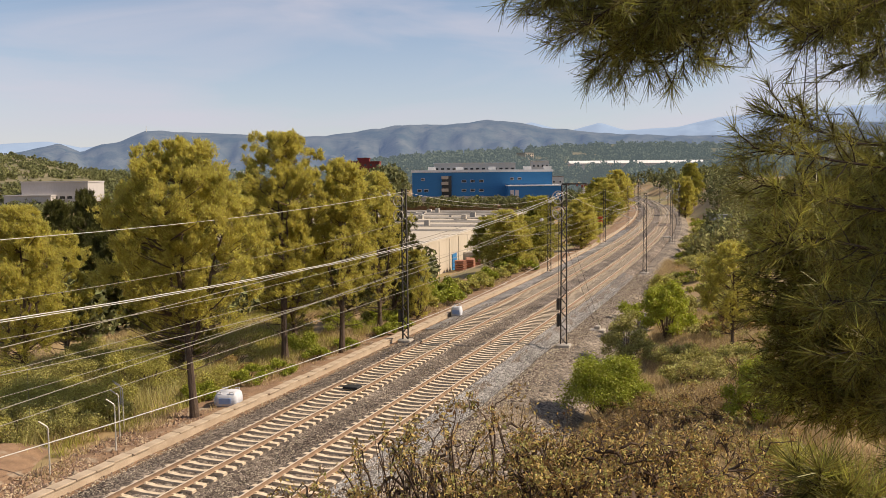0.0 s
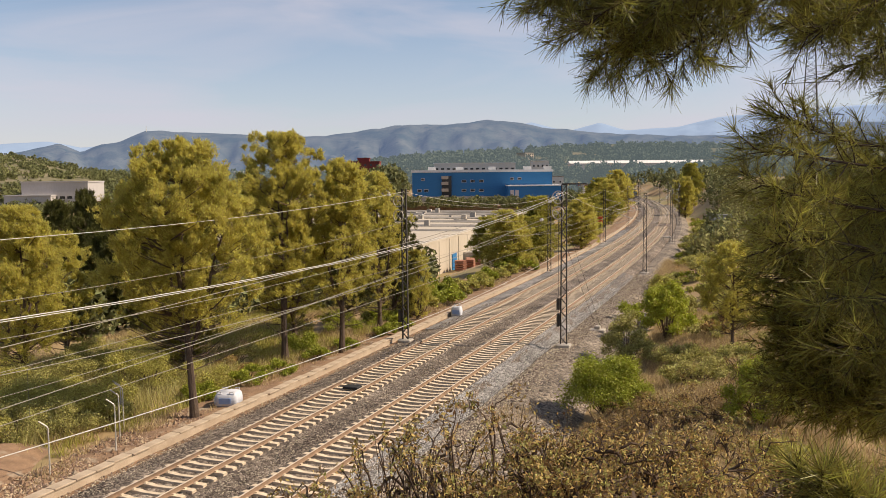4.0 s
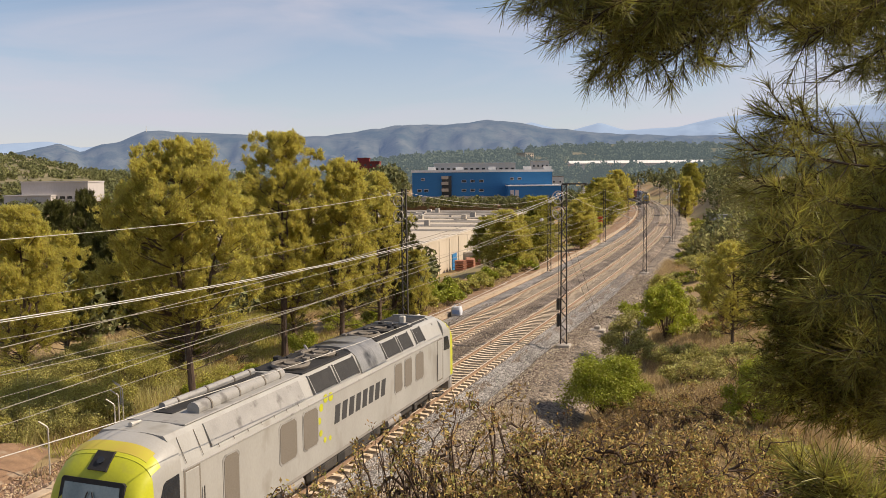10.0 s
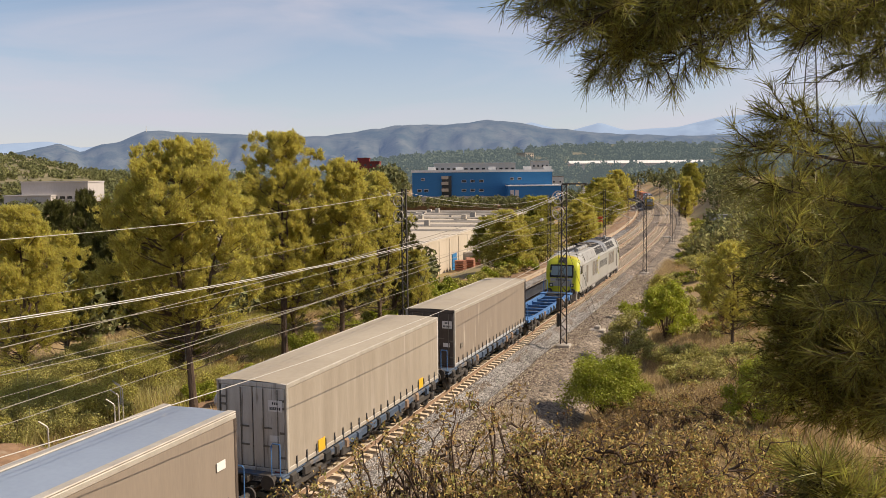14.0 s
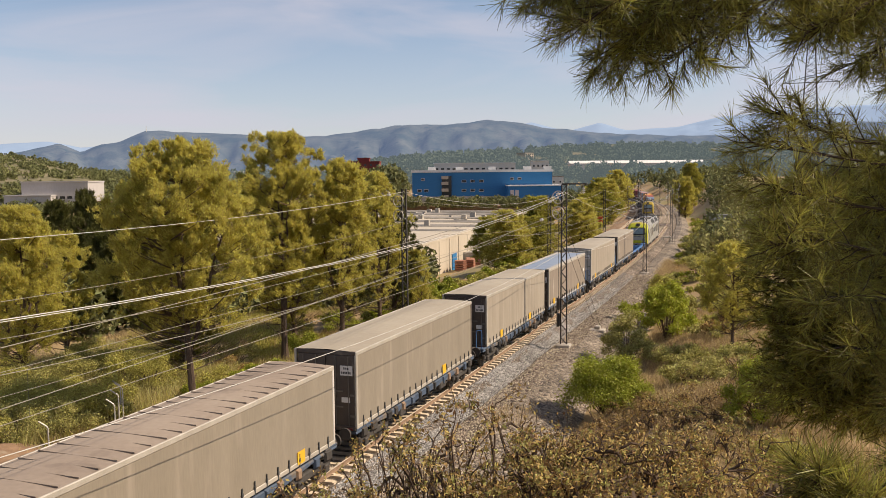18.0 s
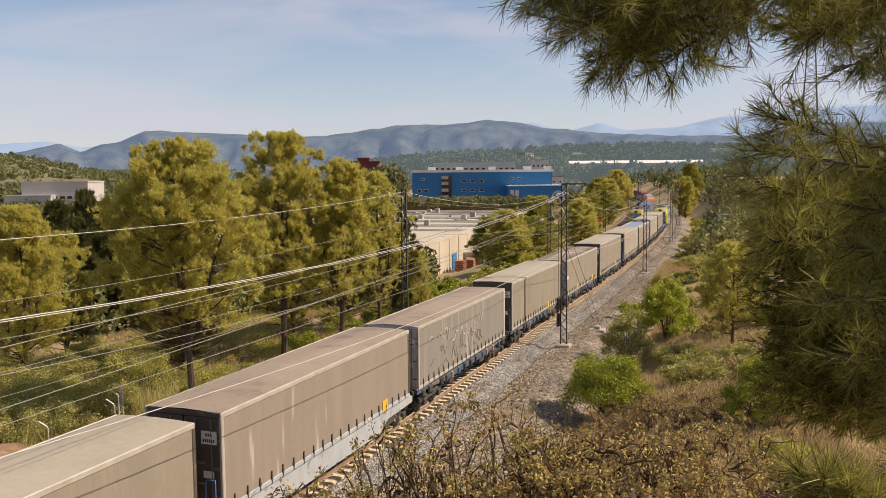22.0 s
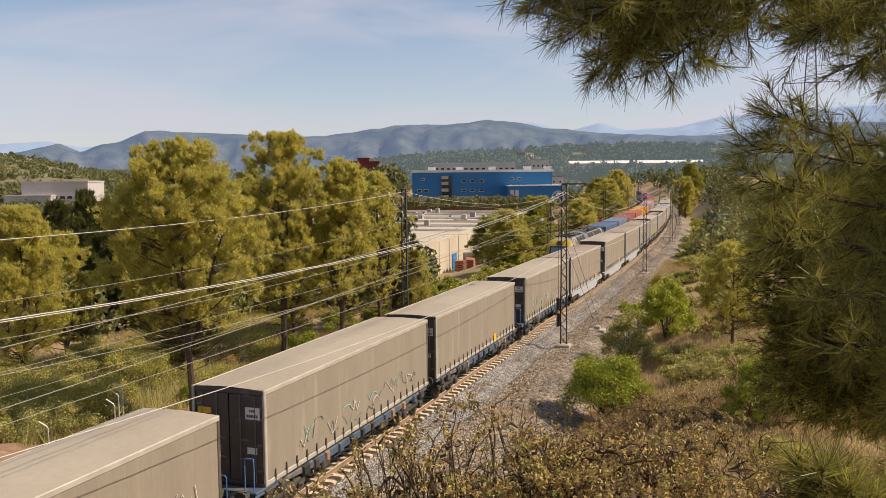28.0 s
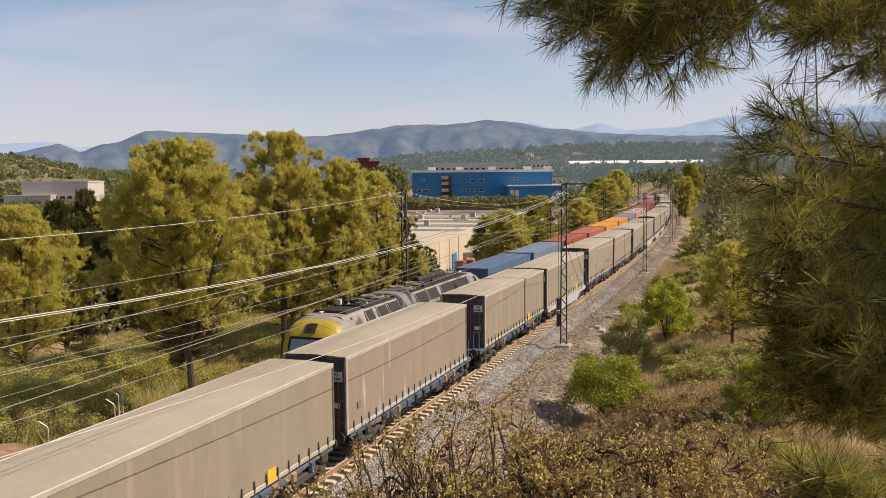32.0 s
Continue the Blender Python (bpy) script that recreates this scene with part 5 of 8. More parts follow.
def container(name, L, col, label):
    """Steel freight box with corrugated walls."""
    t = thing(name, Matrix(), label, "shipping container", "containers of the second train")
    h, w, b, top = L / 2, 1.22, 1.18, 3.95
    n = int(L / 0.14)
    for sx in (-1, 1):
        pts = []
        for k in range(n):
            y = -h + 0.08 + (L - 0.16) * k / (n - 1)
            x = sx * (w - (0.04 if (k // 2) % 2 else 0.004))
            pts += [(x, y, b + 0.12), (x, y, top - 0.1)]
        part("side_wall", Geo().add(pts, [tuple((2 * k, 2 * k + 2, 2 * k + 3, 2 * k + 1)[::sx]) for k in range(n - 1)]), M[col], t)
        part("side_rail", Geo().box(sx * (w - 0.04) - 0.04, sx * (w - 0.04) + 0.04, -h, h, top - 0.11, top, 0.015).box(sx * (w - 0.04) - 0.04, sx * (w - 0.04) + 0.04, -h, h, b, b + 0.14, 0.015), M[col], t)
        for y in (-h + 0.07, h - 0.07):
            part("corner_post", Geo().box(sx * (w - 0.06) - 0.07, sx * (w - 0.06) + 0.07, y - 0.07, y + 0.07, b, top + 0.005, 0.015), M[col], t)
    pts, n = [], int(L / 0.3)
    for k in range(n):
        y = -h + 0.05 + (L - 0.1) * k / (n - 1)
        z = top - (0.03 if k % 2 else 0.005)
        pts += [(-w + 0.06, y, z), (w - 0.06, y, z)]
    part("roof", Geo().add(pts, [(2 * k, 2 * k + 1, 2 * k + 3, 2 * k + 2) for k in range(n - 1)]), M[col], t)
    for sg in (-1, 1):
        part("end_wall", Geo().box(-w + 0.1, w - 0.1, sg * (h - 0.03) - 0.02, sg * (h - 0.03) + 0.02, b + 0.05, top - 0.05), M[col], t)
    part("floor", Geo().box(-w + 0.05, w - 0.05, -h + 0.05, h - 0.05, b - 0.02, b + 0.06), M["under"], t)
    return t


V1, V2 = 13.10, 13.3
REARS = (-144.1, -160.1, -176.5, -191.4, -207.7, -223.1, -238.6, -253.9, -268.6, -283.4, -299.8, -314.2, -330.3, -345.0, -360.9, -375.6, -392.4, -407.0, -422.9)
TOPS = (4.0, 4.05, 3.88, 4.02, 4.1, 3.97, 4.12, 4.0, 4.05, 4.12, 4.0, 4.05, 4.1, 4.15, 4.02, 4.06, 4.06, 4.06, 4.06)
MOVING = []
front_loco = locomotive("diesel_locomotive", "loco_white", "lime", "nose_top", "roof_loco", "dusty white diesel locomotive with lime yellow cabs", True)
MOVING.append((front_loco, 1, -91.15 - 11.5))
flat = frame_wagon("container_wagon", 14.5, "wagon_blue", "empty blue skeletal container wagon behind the locomotive", False, True)
MOVING.append((flat, 1, -122.5))
DEF = dict(amber=(-3.0, 4.2), dark_plate=(-5.4,), door_amber=True)
LOOKS = {
    0: ("curtain_dull", "roofskin", "door", dict(dark_plate=(-5.8,)), "dull brown curtain-sided trailer on a blue wagon"),
    1: ("curtain_pale", "roofskin", "door_grey", dict(amber=(-4.6, 4.6)), "pale ribbed curtain-sided trailer with grey doors"),
    2: ("curtain_dull", "roof_blue", "door", dict(amber=(-5.2, 3.6), pale_plate=(6.0,)), "beige curtain-sided trailer with a blue-grey roof"),
    3: ("curtain_pale", "roofskin", "door", dict(amber=(2.6, -4.0)), "pale beige curtain-sided trailer with dark doors"),
    4: ("curtain", "roofskin", "door", dict(amber=(2.6,)), "beige curtain-sided trailer with dusty roof"),
    5: ("curtain", "roof_brown", "door_grey", dict(amber=(-2.4, 4.4), pale_plate=(-6.2,), ribs=True), "beige curtain-sided trailer with grey doors"),
    7: ("curtain_grey", "roof_brown", "door_grey", dict(scrawl=(("scrawl", 9, 1.6, 2.3), ("scrawl_pale", 8, 2.7, 3.2), ("scrawl", 6, 1.7, 2.6)), **{"from": -5.5, "to": 2.5}), "sprayed grey curtain-sided trailer with pale doors"),
    11: ("curtain", "roofskin", "door", dict(scrawl=(("scrawl", 10, 1.7, 2.2), ("scrawl_teal", 4, 1.8, 2.2), ("scrawl_pale", 6, 1.7, 2.3)), door_amber=True, **{"from": -5.0, "to": 5.5}), "beige curtain-sided trailer with faded spray marks"),
    14: ("curtain", "roofskin", "door", dict(amber=(3.4,), scrawl=(("scrawl_pale", 9, 1.7, 2.2),), door_amber=True, **{"from": 0.5, "to": 6.0}), "beige curtain-sided trailer with pale spray marks"),
    8: ("curtain_dull", "roof_brown", "door", dict(amber=(4.2,)), "dull brown curtain-sided trailer with dark doors"),
}
built = {}
KIND = {6: 4, 9: 4, 10: 8, 12: 4, 13: 11, 15: 4, 16: 0, 17: 4, 18: 4}
wag = {}
for i, (u, top) in enumerate(zip(REARS, TOPS)):
    k = KIND.get(i, i)
    key = (k, top)
    if key not in built:
        sk, rf, dr, mk, lb = LOOKS[k]
        built[key] = ob = trailer("curtain_trailer", sk, rf, dr, top, mk, lb)
    else:
        ob = copy_thing(built[key], Matrix())
    MOVING.append((ob, 1, u + 6.825))
    w = ("wagon_dirty", False) if i in (0, 1, 2, 3, 4, 7, 11, 12) else ("wagon_grey", True) if i in (8, 9, 10, 14) else ("wagon_dirty", False)
    if w not in wag:
        wag[w] = g = frame_wagon("pocket_wagon", 14.6, w[0], "faded blue skeletal wagon under a trailer" if w[0] == "wagon_dirty" else "grey skeletal wagon under a trailer", w[1])
    else:
        g = copy_thing(wag[w], Matrix())
    nxt = REARS[i + 1] + 13.65 if i + 1 < len(REARS) else u - 1.5
    prv = REARS[i - 1] if i else -130.6
    MOVING.append((g, 1, 0.5 * (0.5 * (prv + u + 13.65) + 0.5 * (u + nxt))))
second = locomotive("diesel_locomotive", "loco_grey", "yellow", "yellow", "soot", "sooty silver diesel locomotive with yellow cabs", False)
MOVING.append((second, 2, 11.5))
COLS = ("box_blue", "box_slate", "box_red", "box_brick", "box_orange", "box_orange", "box_slate", "box_pink", "box_grey", "box_red", "box_wine", "box_wine", "box_red", "box_blue", "box_wine", "box_red", "box_grey", "box_wine", "box_blue", "box_red")
boxes, w2 = {}, None
for i, c in enumerate(COLS):
    s = 24.2 + 13.4 * i + 6.3
    if c not in boxes:
        words = {"box_blue": "dark blue", "box_slate": "slate blue", "box_red": "rusty red", "box_brick": "brick red", "box_orange": "orange", "box_grey": "grey", "box_wine": "dark wine-red", "box_pink": "faded pinkish red"}[c]
        boxes[c] = ob = container("shipping_container", 12.2, c, words + " corrugated steel shipping container on a wagon")
    else:
        ob = copy_thing(boxes[c], Matrix())
    MOVING.append((ob, 2, s))
    if w2 is None:
        w2 = g = tagged(frame_wagon("container_wagon", 13.0, "wagon_grey", "grey skeletal wagon under a shipping container", False), group="wagons of the second train")
    else:
        g = copy_thing(w2, Matrix())
    MOVING.append((g, 2, s))


# ---- plants ----
def tufts(rs, centers, axes, count, length, width, spread_angle=1.0):
    """Needle bursts: count thin triangles at each centre, fanned round its axis."""
    n = len(centers)
    d = rs.randn(n, count, 3)
    d /= np.linalg.norm(d, axis=2, keepdims=True)
    d = d * spread_angle + axes[:, None]
    d /= np.linalg.norm(d, axis=2, keepdims=True)
    side = np.cross(d, rs.randn(n, count, 3))
    side /= np.linalg.norm(side, axis=2, keepdims=True)
    ln = length * (0.6 + 0.7 * rs.rand(n, count, 1))
    c = centers[:, None] + rs.randn(n, count, 3) * length * 0.22
    a, b, t = c - side * width * 0.5, c + side * width * 0.5, c + d * ln
    return np.stack([a, b, t], 2).reshape(-1, 3, 3)


def leaves(rs, centers, size, normals=None):
    """Small four-cornered leaves at random turns."""
    n = len(centers)
    u = rs.randn(n, 3)
    u /= np.linalg.norm(u, axis=1, keepdims=True)
    w = np.cross(u, rs.randn(n, 3))
    w /= np.linalg.norm(w, axis=1, keepdims=True)
    s = size * (0.6 + 0.8 * rs.rand(n, 1))
    return np.stack([centers - u * s, centers - w * s * 0.45, centers + u * s, centers + w * s * 0.45], 1)


def pine_parts(seed, H, R, low, lean=0.0, tuft_n=2600, tuft_k=13, tuft_len=0.19, tuft_w=0.034, limbs=34, full=1.0, leaders=3):
    """Wood and crown of a pine of height H and crown radius R whose crown starts at low (share of H): a trunk that forks into rising leaders."""
    rs = np.random.RandomState(seed)
    wood = Geo()
    r0 = 0.0125 * H + 0.05
    fork = low * (0.62 + 0.2 * rs.rand())
    bend = rs.randn(2) * 0.022 * H

    def stem(t):
        return Vector((lean * H * t * t + bend[0] * math.sin(2.4 * t), bend[1] * math.sin(2.9 * t), H * t * 0.97))

    ts = np.linspace(0, 1, 11)
    main = [stem(t) for t in ts]
    wood.path([main[0] - Vector((0, 0, 0.4))] + main[1:], [r0 * (1.3 if t == 0 else 1 - 0.9 * t ** 0.8) for t in ts], 9)
    lines = [main]
    a0 = rs.rand() * 6.28
    for i in range(leaders):
        a = a0 + 6.28 * i / max(1, leaders) + rs.randn() * 0.3
        t0 = fork + 0.10 * i
        out, high = R * (0.34 + 0.2 * rs.rand()), 0.62 + 0.25 * rs.rand()
        b0 = stem(t0)
        pts = []
        for k in range(8):
            f = k / 7
            pts.append(b0 + Vector((math.cos(a) * out * f ** 0.75, math.sin(a) * out * f ** 0.75, (high - t0) * H * f)) + Vector(rs.randn(3)) * 0.09 * (1 if 0 < k else 0))
        wood.path(pts, [r0 * 0.62 * (1 - 0.85 * k / 7) for k in range(8)], 6)
        lines.append(pts)
    knots = np.array([tuple(p) for q in lines for p in q])
    ends, axes, pads, weight = [], [], [], []
    ph = rs.rand(3) * 6.28
    for i in range(limbs * 4):
        q = ((i + rs.rand()) / (limbs * 4)) ** 0.9
        a = i * 2.39996 + rs.randn() * 0.3
        lobe = 0.86 + 0.17 * math.sin(2 * a + ph[0] + 2.5 * q) + 0.13 * math.sin(5 * a + ph[1] - 7 * q) + 0.08 * math.sin(23 * q + ph[2])
        rad = R * float(np.interp(q, (0, 0.15, 0.38, 0.62, 0.82, 0.93, 1.0), (0.34, 0.74, 1.0, 0.92, 0.68, 0.44, 0.14))) * lobe * (0.30 + 0.70 * rs.rand() ** 0.6)
        c = stem(low + (1 - low) * q)
        e = Vector((c.x + math.cos(a) * rad, c.y + math.sin(a) * rad, H * (low + (1.0 - low) * q) + rs.randn() * 0.32))
        d = knots - np.array(tuple(e))
        flat = np.hypot(d[:, 0], d[:, 1])
        cost = flat + 1.6 * np.abs(d[:, 2] + 0.55 * flat) + 3.0 * (knots[:, 2] < fork * H * 0.9)
        b0 = Vector(knots[int(np.argmin(cost))])
        way = e - b0
        ln = way.length
        m1 = b0 + way * 0.4 + Vector((0, 0, -0.05 * ln)) + Vector(rs.randn(3)) * 0.05 * ln
        m2 = b0 + way * 0.75 + Vector((0, 0, -0.04 * ln)) + Vector(rs.randn(3)) * 0.04 * ln
        rr = 0.010 + 0.009 * ln
        wood.path([b0, m1, m2, e], [rr, rr * 0.7, rr * 0.45, 0.006], 4)
        up_out = (way.normalized() * 0.5 + Vector((0, 0, 0.95))).normalized()
        for j in range(3):
            g = e + Vector((rs.randn() * 0.30, rs.randn() * 0.30, 0.08 + rs.randn() * 0.30)) * (0.6 + 0.13 * R)
            g.z = min(g.z, H * 1.01)
            wood.tube(m2.lerp(e, rs.rand()), g, 0.008, 0.004, 3, False)
            ends.append(tuple(g))
            axes.append(tuple(up_out + Vector(rs.randn(3)) * 0.25))
            weight.append(0.30 + 0.70 * min(1.0, q / 0.4))
            pads.append((0.17 + 0.20 * rs.rand()) * full * (0.62 + 0.13 * R) * (1.0 if q < 0.8 else 0.75))
    for i in range(22):
        t = low * (0.45 + 0.75 * rs.rand())
        a = rs.rand() * 6.28
        d = Vector((math.cos(a), math.sin(a), 0.05 + 0.35 * rs.rand())).normalized()
        ln = R * (0.35 + 0.5 * rs.rand())
        p0 = stem(t)
        wood.path([p0, p0 + d * ln * 0.5, p0 + d * ln + Vector((0, 0, 0.14 * ln))], [0.03, 0.02, 0.006], 4)
        for j in range(5):
            b = p0 + d * ln * (0.35 + 0.6 * rs.rand())
            wood.tube(b, b + (d + Vector(rs.randn(3)) * 0.8).normalized() * ln * 0.3, 0.01, 0.003, 4, False)
    ends, axes, pads = np.array(ends), np.array(axes), np.array(pads)
    weight = np.array(weight)
    pick = rs.choice(len(ends), tuft_n, p=weight / weight.sum())
    u = rs.randn(tuft_n, 3)
    u /= np.linalg.norm(u, axis=1, keepdims=True)
    c = ends[pick] + u * pads[pick][:, None] * rs.rand(tuft_n, 1) ** 0.5 * np.array([0.95, 0.95, 1.15])
    return wood, tufts(rs, c, axes[pick] * 0.9, tuft_k, tuft_len, tuft_w, 0.9)


def pine(x, y, top, R, low, seed, mat="needle", lean=0.0, label="tall sunlit pine with open yellow-green crown", **kw):
    z = float(ground_z(x, y))
    wood, need = pine_parts(seed, top - z, R, low, lean, **kw)
    t = thing("pine_tree", Matrix.Translation((x, y, z)), label, "tree", "pines beside the line")
    part("trunk", wood, M["bark"], t, "grey-brown trunk with bare limbs")
    part("crown", tris("crown", need, M[mat]), None, t)
    return t


pine(-9.45, 32.7, 12.0, 4.2, 0.36, 1, lean=-0.02, tuft_n=14000, limbs=56)
pine(-11.9, 45.0, 12.9, 3.5, 0.31, 2, lean=0.01, tuft_n=11500, limbs=52)
pine(-9.65, 48.2, 11.4, 2.7, 0.31, 4, lean=0.02, tuft_n=8000, limbs=42)
pine(-11.2, 57.5, 10.6, 2.5, 0.22, 19, tuft_n=5200, limbs=36)
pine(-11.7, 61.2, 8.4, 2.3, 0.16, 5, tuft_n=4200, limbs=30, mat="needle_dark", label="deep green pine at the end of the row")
pine(-9.9, 61.8, 4.6, 1.2, 0.1, 6, tuft_n=1300, limbs=16, leaders=1)
pine(-24.0, 36.6, 8.8, 3.2, 0.22, 7, tuft_n=8000, limbs=44)
pine(-26.5, 42.5, 7.0, 2.2, 0.25, 17, tuft_n=3400, limbs=28)
pine(-33.0, 45.2, 7.6, 2.6, 0.22, 8, tuft_n=3200, limbs=28)
pine(-20.6, 45.5, 8.6, 3.4, 0.14, 9, mat="needle_shade", tuft_n=8000, limbs=46, label="pine with shade in its olive needle colour behind its sunlit neighbour")
pine(-17.0, 42.0, 8.8, 2.8, 0.12, 20, mat="needle_shade", tuft_n=6000, limbs=40, label="pine with shade in its olive needle colour behind its sunlit neighbour")
pine(-15.6, 52.5, 9.6, 2.9, 0.14, 10, mat="needle_shade", tuft_n=5600, limbs=40, label="pine with shade in its olive needle colour behind its sunlit neighbour")
pine(-14.4, 58.5, 8.0, 2.3, 0.2, 18, mat="needle_dark", tuft_n=3600, limbs=30, label="deep green pine with its neighbours' shade in the needle colour")
pine(13.9, 53.2, 6.3, 2.2, 0.34, 11, tuft_n=2600, limbs=24, leaders=2, label="young pine with thin crown above dry scrub")
# lower pines, further off, in three shapes
shapes = []
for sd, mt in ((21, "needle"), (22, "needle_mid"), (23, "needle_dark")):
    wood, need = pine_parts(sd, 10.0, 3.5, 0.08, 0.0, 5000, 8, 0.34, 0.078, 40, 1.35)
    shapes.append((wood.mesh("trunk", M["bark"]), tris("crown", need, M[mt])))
rnd = random.Random(8)


def far_pine(x, y, top, w, k, label="pine with dense rounded crown beyond the line"):
    z = float(ground_z(x, y))
    h = top - z
    t = thing("pine_tree", Matrix.Translation((x, y, z)) @ Matrix.Rotation(rnd.uniform(0, 6.28), 4, "Z"), label, "tree", "pines beyond the line")
    sc = Matrix.Diagonal((w / 3.3, w / 3.3, h / 10.0, 1))
    for nm, me in zip(("trunk", "crown"), shapes[k]):
        part(nm, me, None, t).matrix_basis = sc
    return t


for x, y, top, w, k in ((-12.7, 96.3, 6.3, 3.4, 0), (-15.2, 101, 5.4, 3.0, 1), (-14.5, 122.5, 7.3, 3.6, 1), (-10.0, 129.4, 6.8, 3.2, 0), (-13, 112, 5.0, 2.8, 1), (-12.5, 140, 6.4, 3.0, 0), (-13.5, 155, 7.0, 3.2, 1), (-24.3, 256, 11.6, 5.4, 0), (-17.5, 190, 7.0, 4.0, 1), (-21, 222, 9.2, 4.2, 0), (-3.2, 239, 9.6, 3.6, 0), (-7.0, 303, 14.0, 4.2, 1), (-30, 262, 9.5, 4.6, 1), (-81, 103, 8.4, 3.0, 2), (-93, 110, 6.7, 3.6, 2), (-71, 96, 6.9, 3.2, 2), (-62, 90, 5.4, 3.4, 2), (-52, 82, 4.8, 3.2, 2), (-76, 88, 4.4, 3.6, 1), (-45, 70, 5.6, 3.0, 2), (-60, 72, 3.4, 3.0, 0), (-38, 60, 5.8, 2.8, 2), (-70, 70, 2.0, 3.2, 1), (-40, 84, 4.0, 3.0, 1), (-30, 72, 5.5, 2.8, 0), (-24, 80, 3.5, 3.0, 1)):
    far_pine(x, y, top, w, k)


def bush(x, y, w, h, seed, mat="leaf", count=2600, size=0.06, label="bright green leafy bush on the bank", category="bush", twigs=14, name="bush", lift=0.0):
    z = float(ground_z(x, y)) + lift
    rs = np.random.RandomState(seed)
    t = thing(name, Matrix.Translation((x, y, z)), label, category, "scrub on the banks")
    wood = Geo()
    lobes = []
    for i in range(twigs):
        a, q = i * 2.4, 0.15 + 0.85 * rs.rand() ** 0.6
        e = Vector((math.cos(a) * w * q * 0.82, math.sin(a) * w * q * 0.82, h * (0.14 + 0.74 * math.sqrt(1.02 - q * q) * (0.25 + 0.75 * rs.rand() ** 0.5))))
        m = e * 0.5 + Vector((0, 0, 0.12 * h))
        wood.path([(0, 0, -0.1), m, e], [0.03, 0.018, 0.006], 5)
        lobes.append(e)
    lobes = np.array([tuple(e) for e in lobes])
    c = lobes[rs.randint(0, len(lobes), count)]
    d = rs.randn(count, 3)
    d /= np.linalg.norm(d, axis=1, keepdims=True)
    c = c + d * (rs.rand(count, 1) ** 0.45) * np.array([w * 0.25, w * 0.25, min(h * 0.2, w * 0.2)]) * (0.7 + 0.6 * rs.rand(count, 1))
    c[:, 2] = np.maximum(c[:, 2], 0.05 + 0.1 * rs.rand(count))
    part("woody_frame", wood, M["twig"], t)
    part("foliage", tris("foliage", leaves(rs, c, size), M[mat], 4), None, t)
    return t


bush(8.5, 40.4, 2.3, 3.5, 31, "leaf", 26000, 0.055, twigs=60)
bush(9.4, 60.2, 2.1, 4.8, 32, "leaf_lime", 14000, 0.085, twigs=30, label= "bright green young broadleaf tree on the bank", category="tree")
bush(7.8, 52.4, 1.8, 3.7, 33, "leaf_olive", 12000, 0.06, "olive green bush beside the gravel bank", twigs=34)
bush(15.4, 34.4, 1.5, 2.9, 34, "leaf", 13000, 0.05, twigs=40)
bush(12.4, 43.5, 2.0, 1.7, 35, "leaf_olive", 6500, 0.06, "olive green scrub on the bank")
bush(11.2, 50.0, 1.9, 1.9, 36, "leaf_olive", 5500, 0.07, "olive green scrub on the bank")
bush(14.6, 45.5, 1.8, 1.8, 37, "leaf_olive", 5000, 0.07, "olive green scrub on the bank")
rnd = random.Random(12)
for i in range(26):
    s = 60 + i * 2.1 + rnd.uniform(-0.6, 0.6)
    p = line(s, -10.4 - rnd.uniform(0.0, 2.6))
    bush(p.x, p.y, rnd.uniform(1.2, 2.0), rnd.uniform(1.3, 2.5), 100 + i, rnd.choice(("leaf", "leaf_yellow", "leaf_yellow")), 2000, 0.12, "yellow-green bush beyond the cable trough", twigs=9)
for i in range(66):
    s = 62 + i * 2.3 + rnd.uniform(-2, 2)
    p = line(s, 6.5 + rnd.uniform(0, 1) ** 1.5 * 9.0)
    bush(p.x, p.y, rnd.uniform(1.4, 2.6), rnd.uniform(1.2, 3.2), 140 + i, rnd.choice(("leaf_olive", "leaf_olive", "leaf", "leaf_yellow", "leaf_yellow")), 2600, 0.10, "olive green scrub beside the line", twigs=9)
for x, y, w, h, mt in ((-13.0, 31, 1.5, 1.3, "leaf_olive"), (-11.6, 35.8, 1.2, 1.2, "leaf"), (-11.0, 39.6, 1.3, 1.1, "leaf"), (-10.6, 42, 1.2, 0.9, "leaf"), (-10.2, 46, 1.2, 1.0, "leaf"), (-10.0, 49.5, 1.1, 0.9, "leaf"), (-9.6, 54.5, 1.1, 1.1, "leaf"), (-9.5, 57, 1.2, 1.2, "leaf"), (-15.2, 27.5, 1.4, 1.8, "leaf_yellow"), (-17.5, 30.2, 1.9, 2.4, "leaf_yellow"), (-19.8, 31, 1.6, 2.0, "leaf_yellow"), (-15.2, 33.5, 1.8, 2.0, "leaf_yellow"), (-13.5, 38.5, 2.0, 1.8, "leaf_yellow"), (-18, 38, 2.2, 2.6, "leaf_yellow"), (-17.5, 43, 2.4, 2.2, "leaf_yellow"), (-24, 33, 2.0, 1.6, "leaf_olive"), (-15.5, 45, 2.0, 1.6, "leaf_olive"), (-13.2, 49, 1.6, 1.6, "leaf"), (-26, 36, 2.2, 2.0, "leaf_yellow"), (-13.5, 55, 2.0, 1.8, "leaf"), (-12.5, 60, 1.8, 1.6, "leaf"), (-21, 28, 1.6, 1.2, "leaf_dry"), (-13.8, 42, 1.5, 1.2, "leaf_dry")):
    bush(x, y, w, h, int(abs(x * 7 + y * 13)), mt, 7000, 0.048, {"leaf": "bright green bush under the pines", "leaf_yellow": "yellow-green reedy bush on the bank", "leaf_olive": "olive green scrub under the pines", "leaf_dry": "dry ochre scrub on the bank"}[mt], twigs=11)


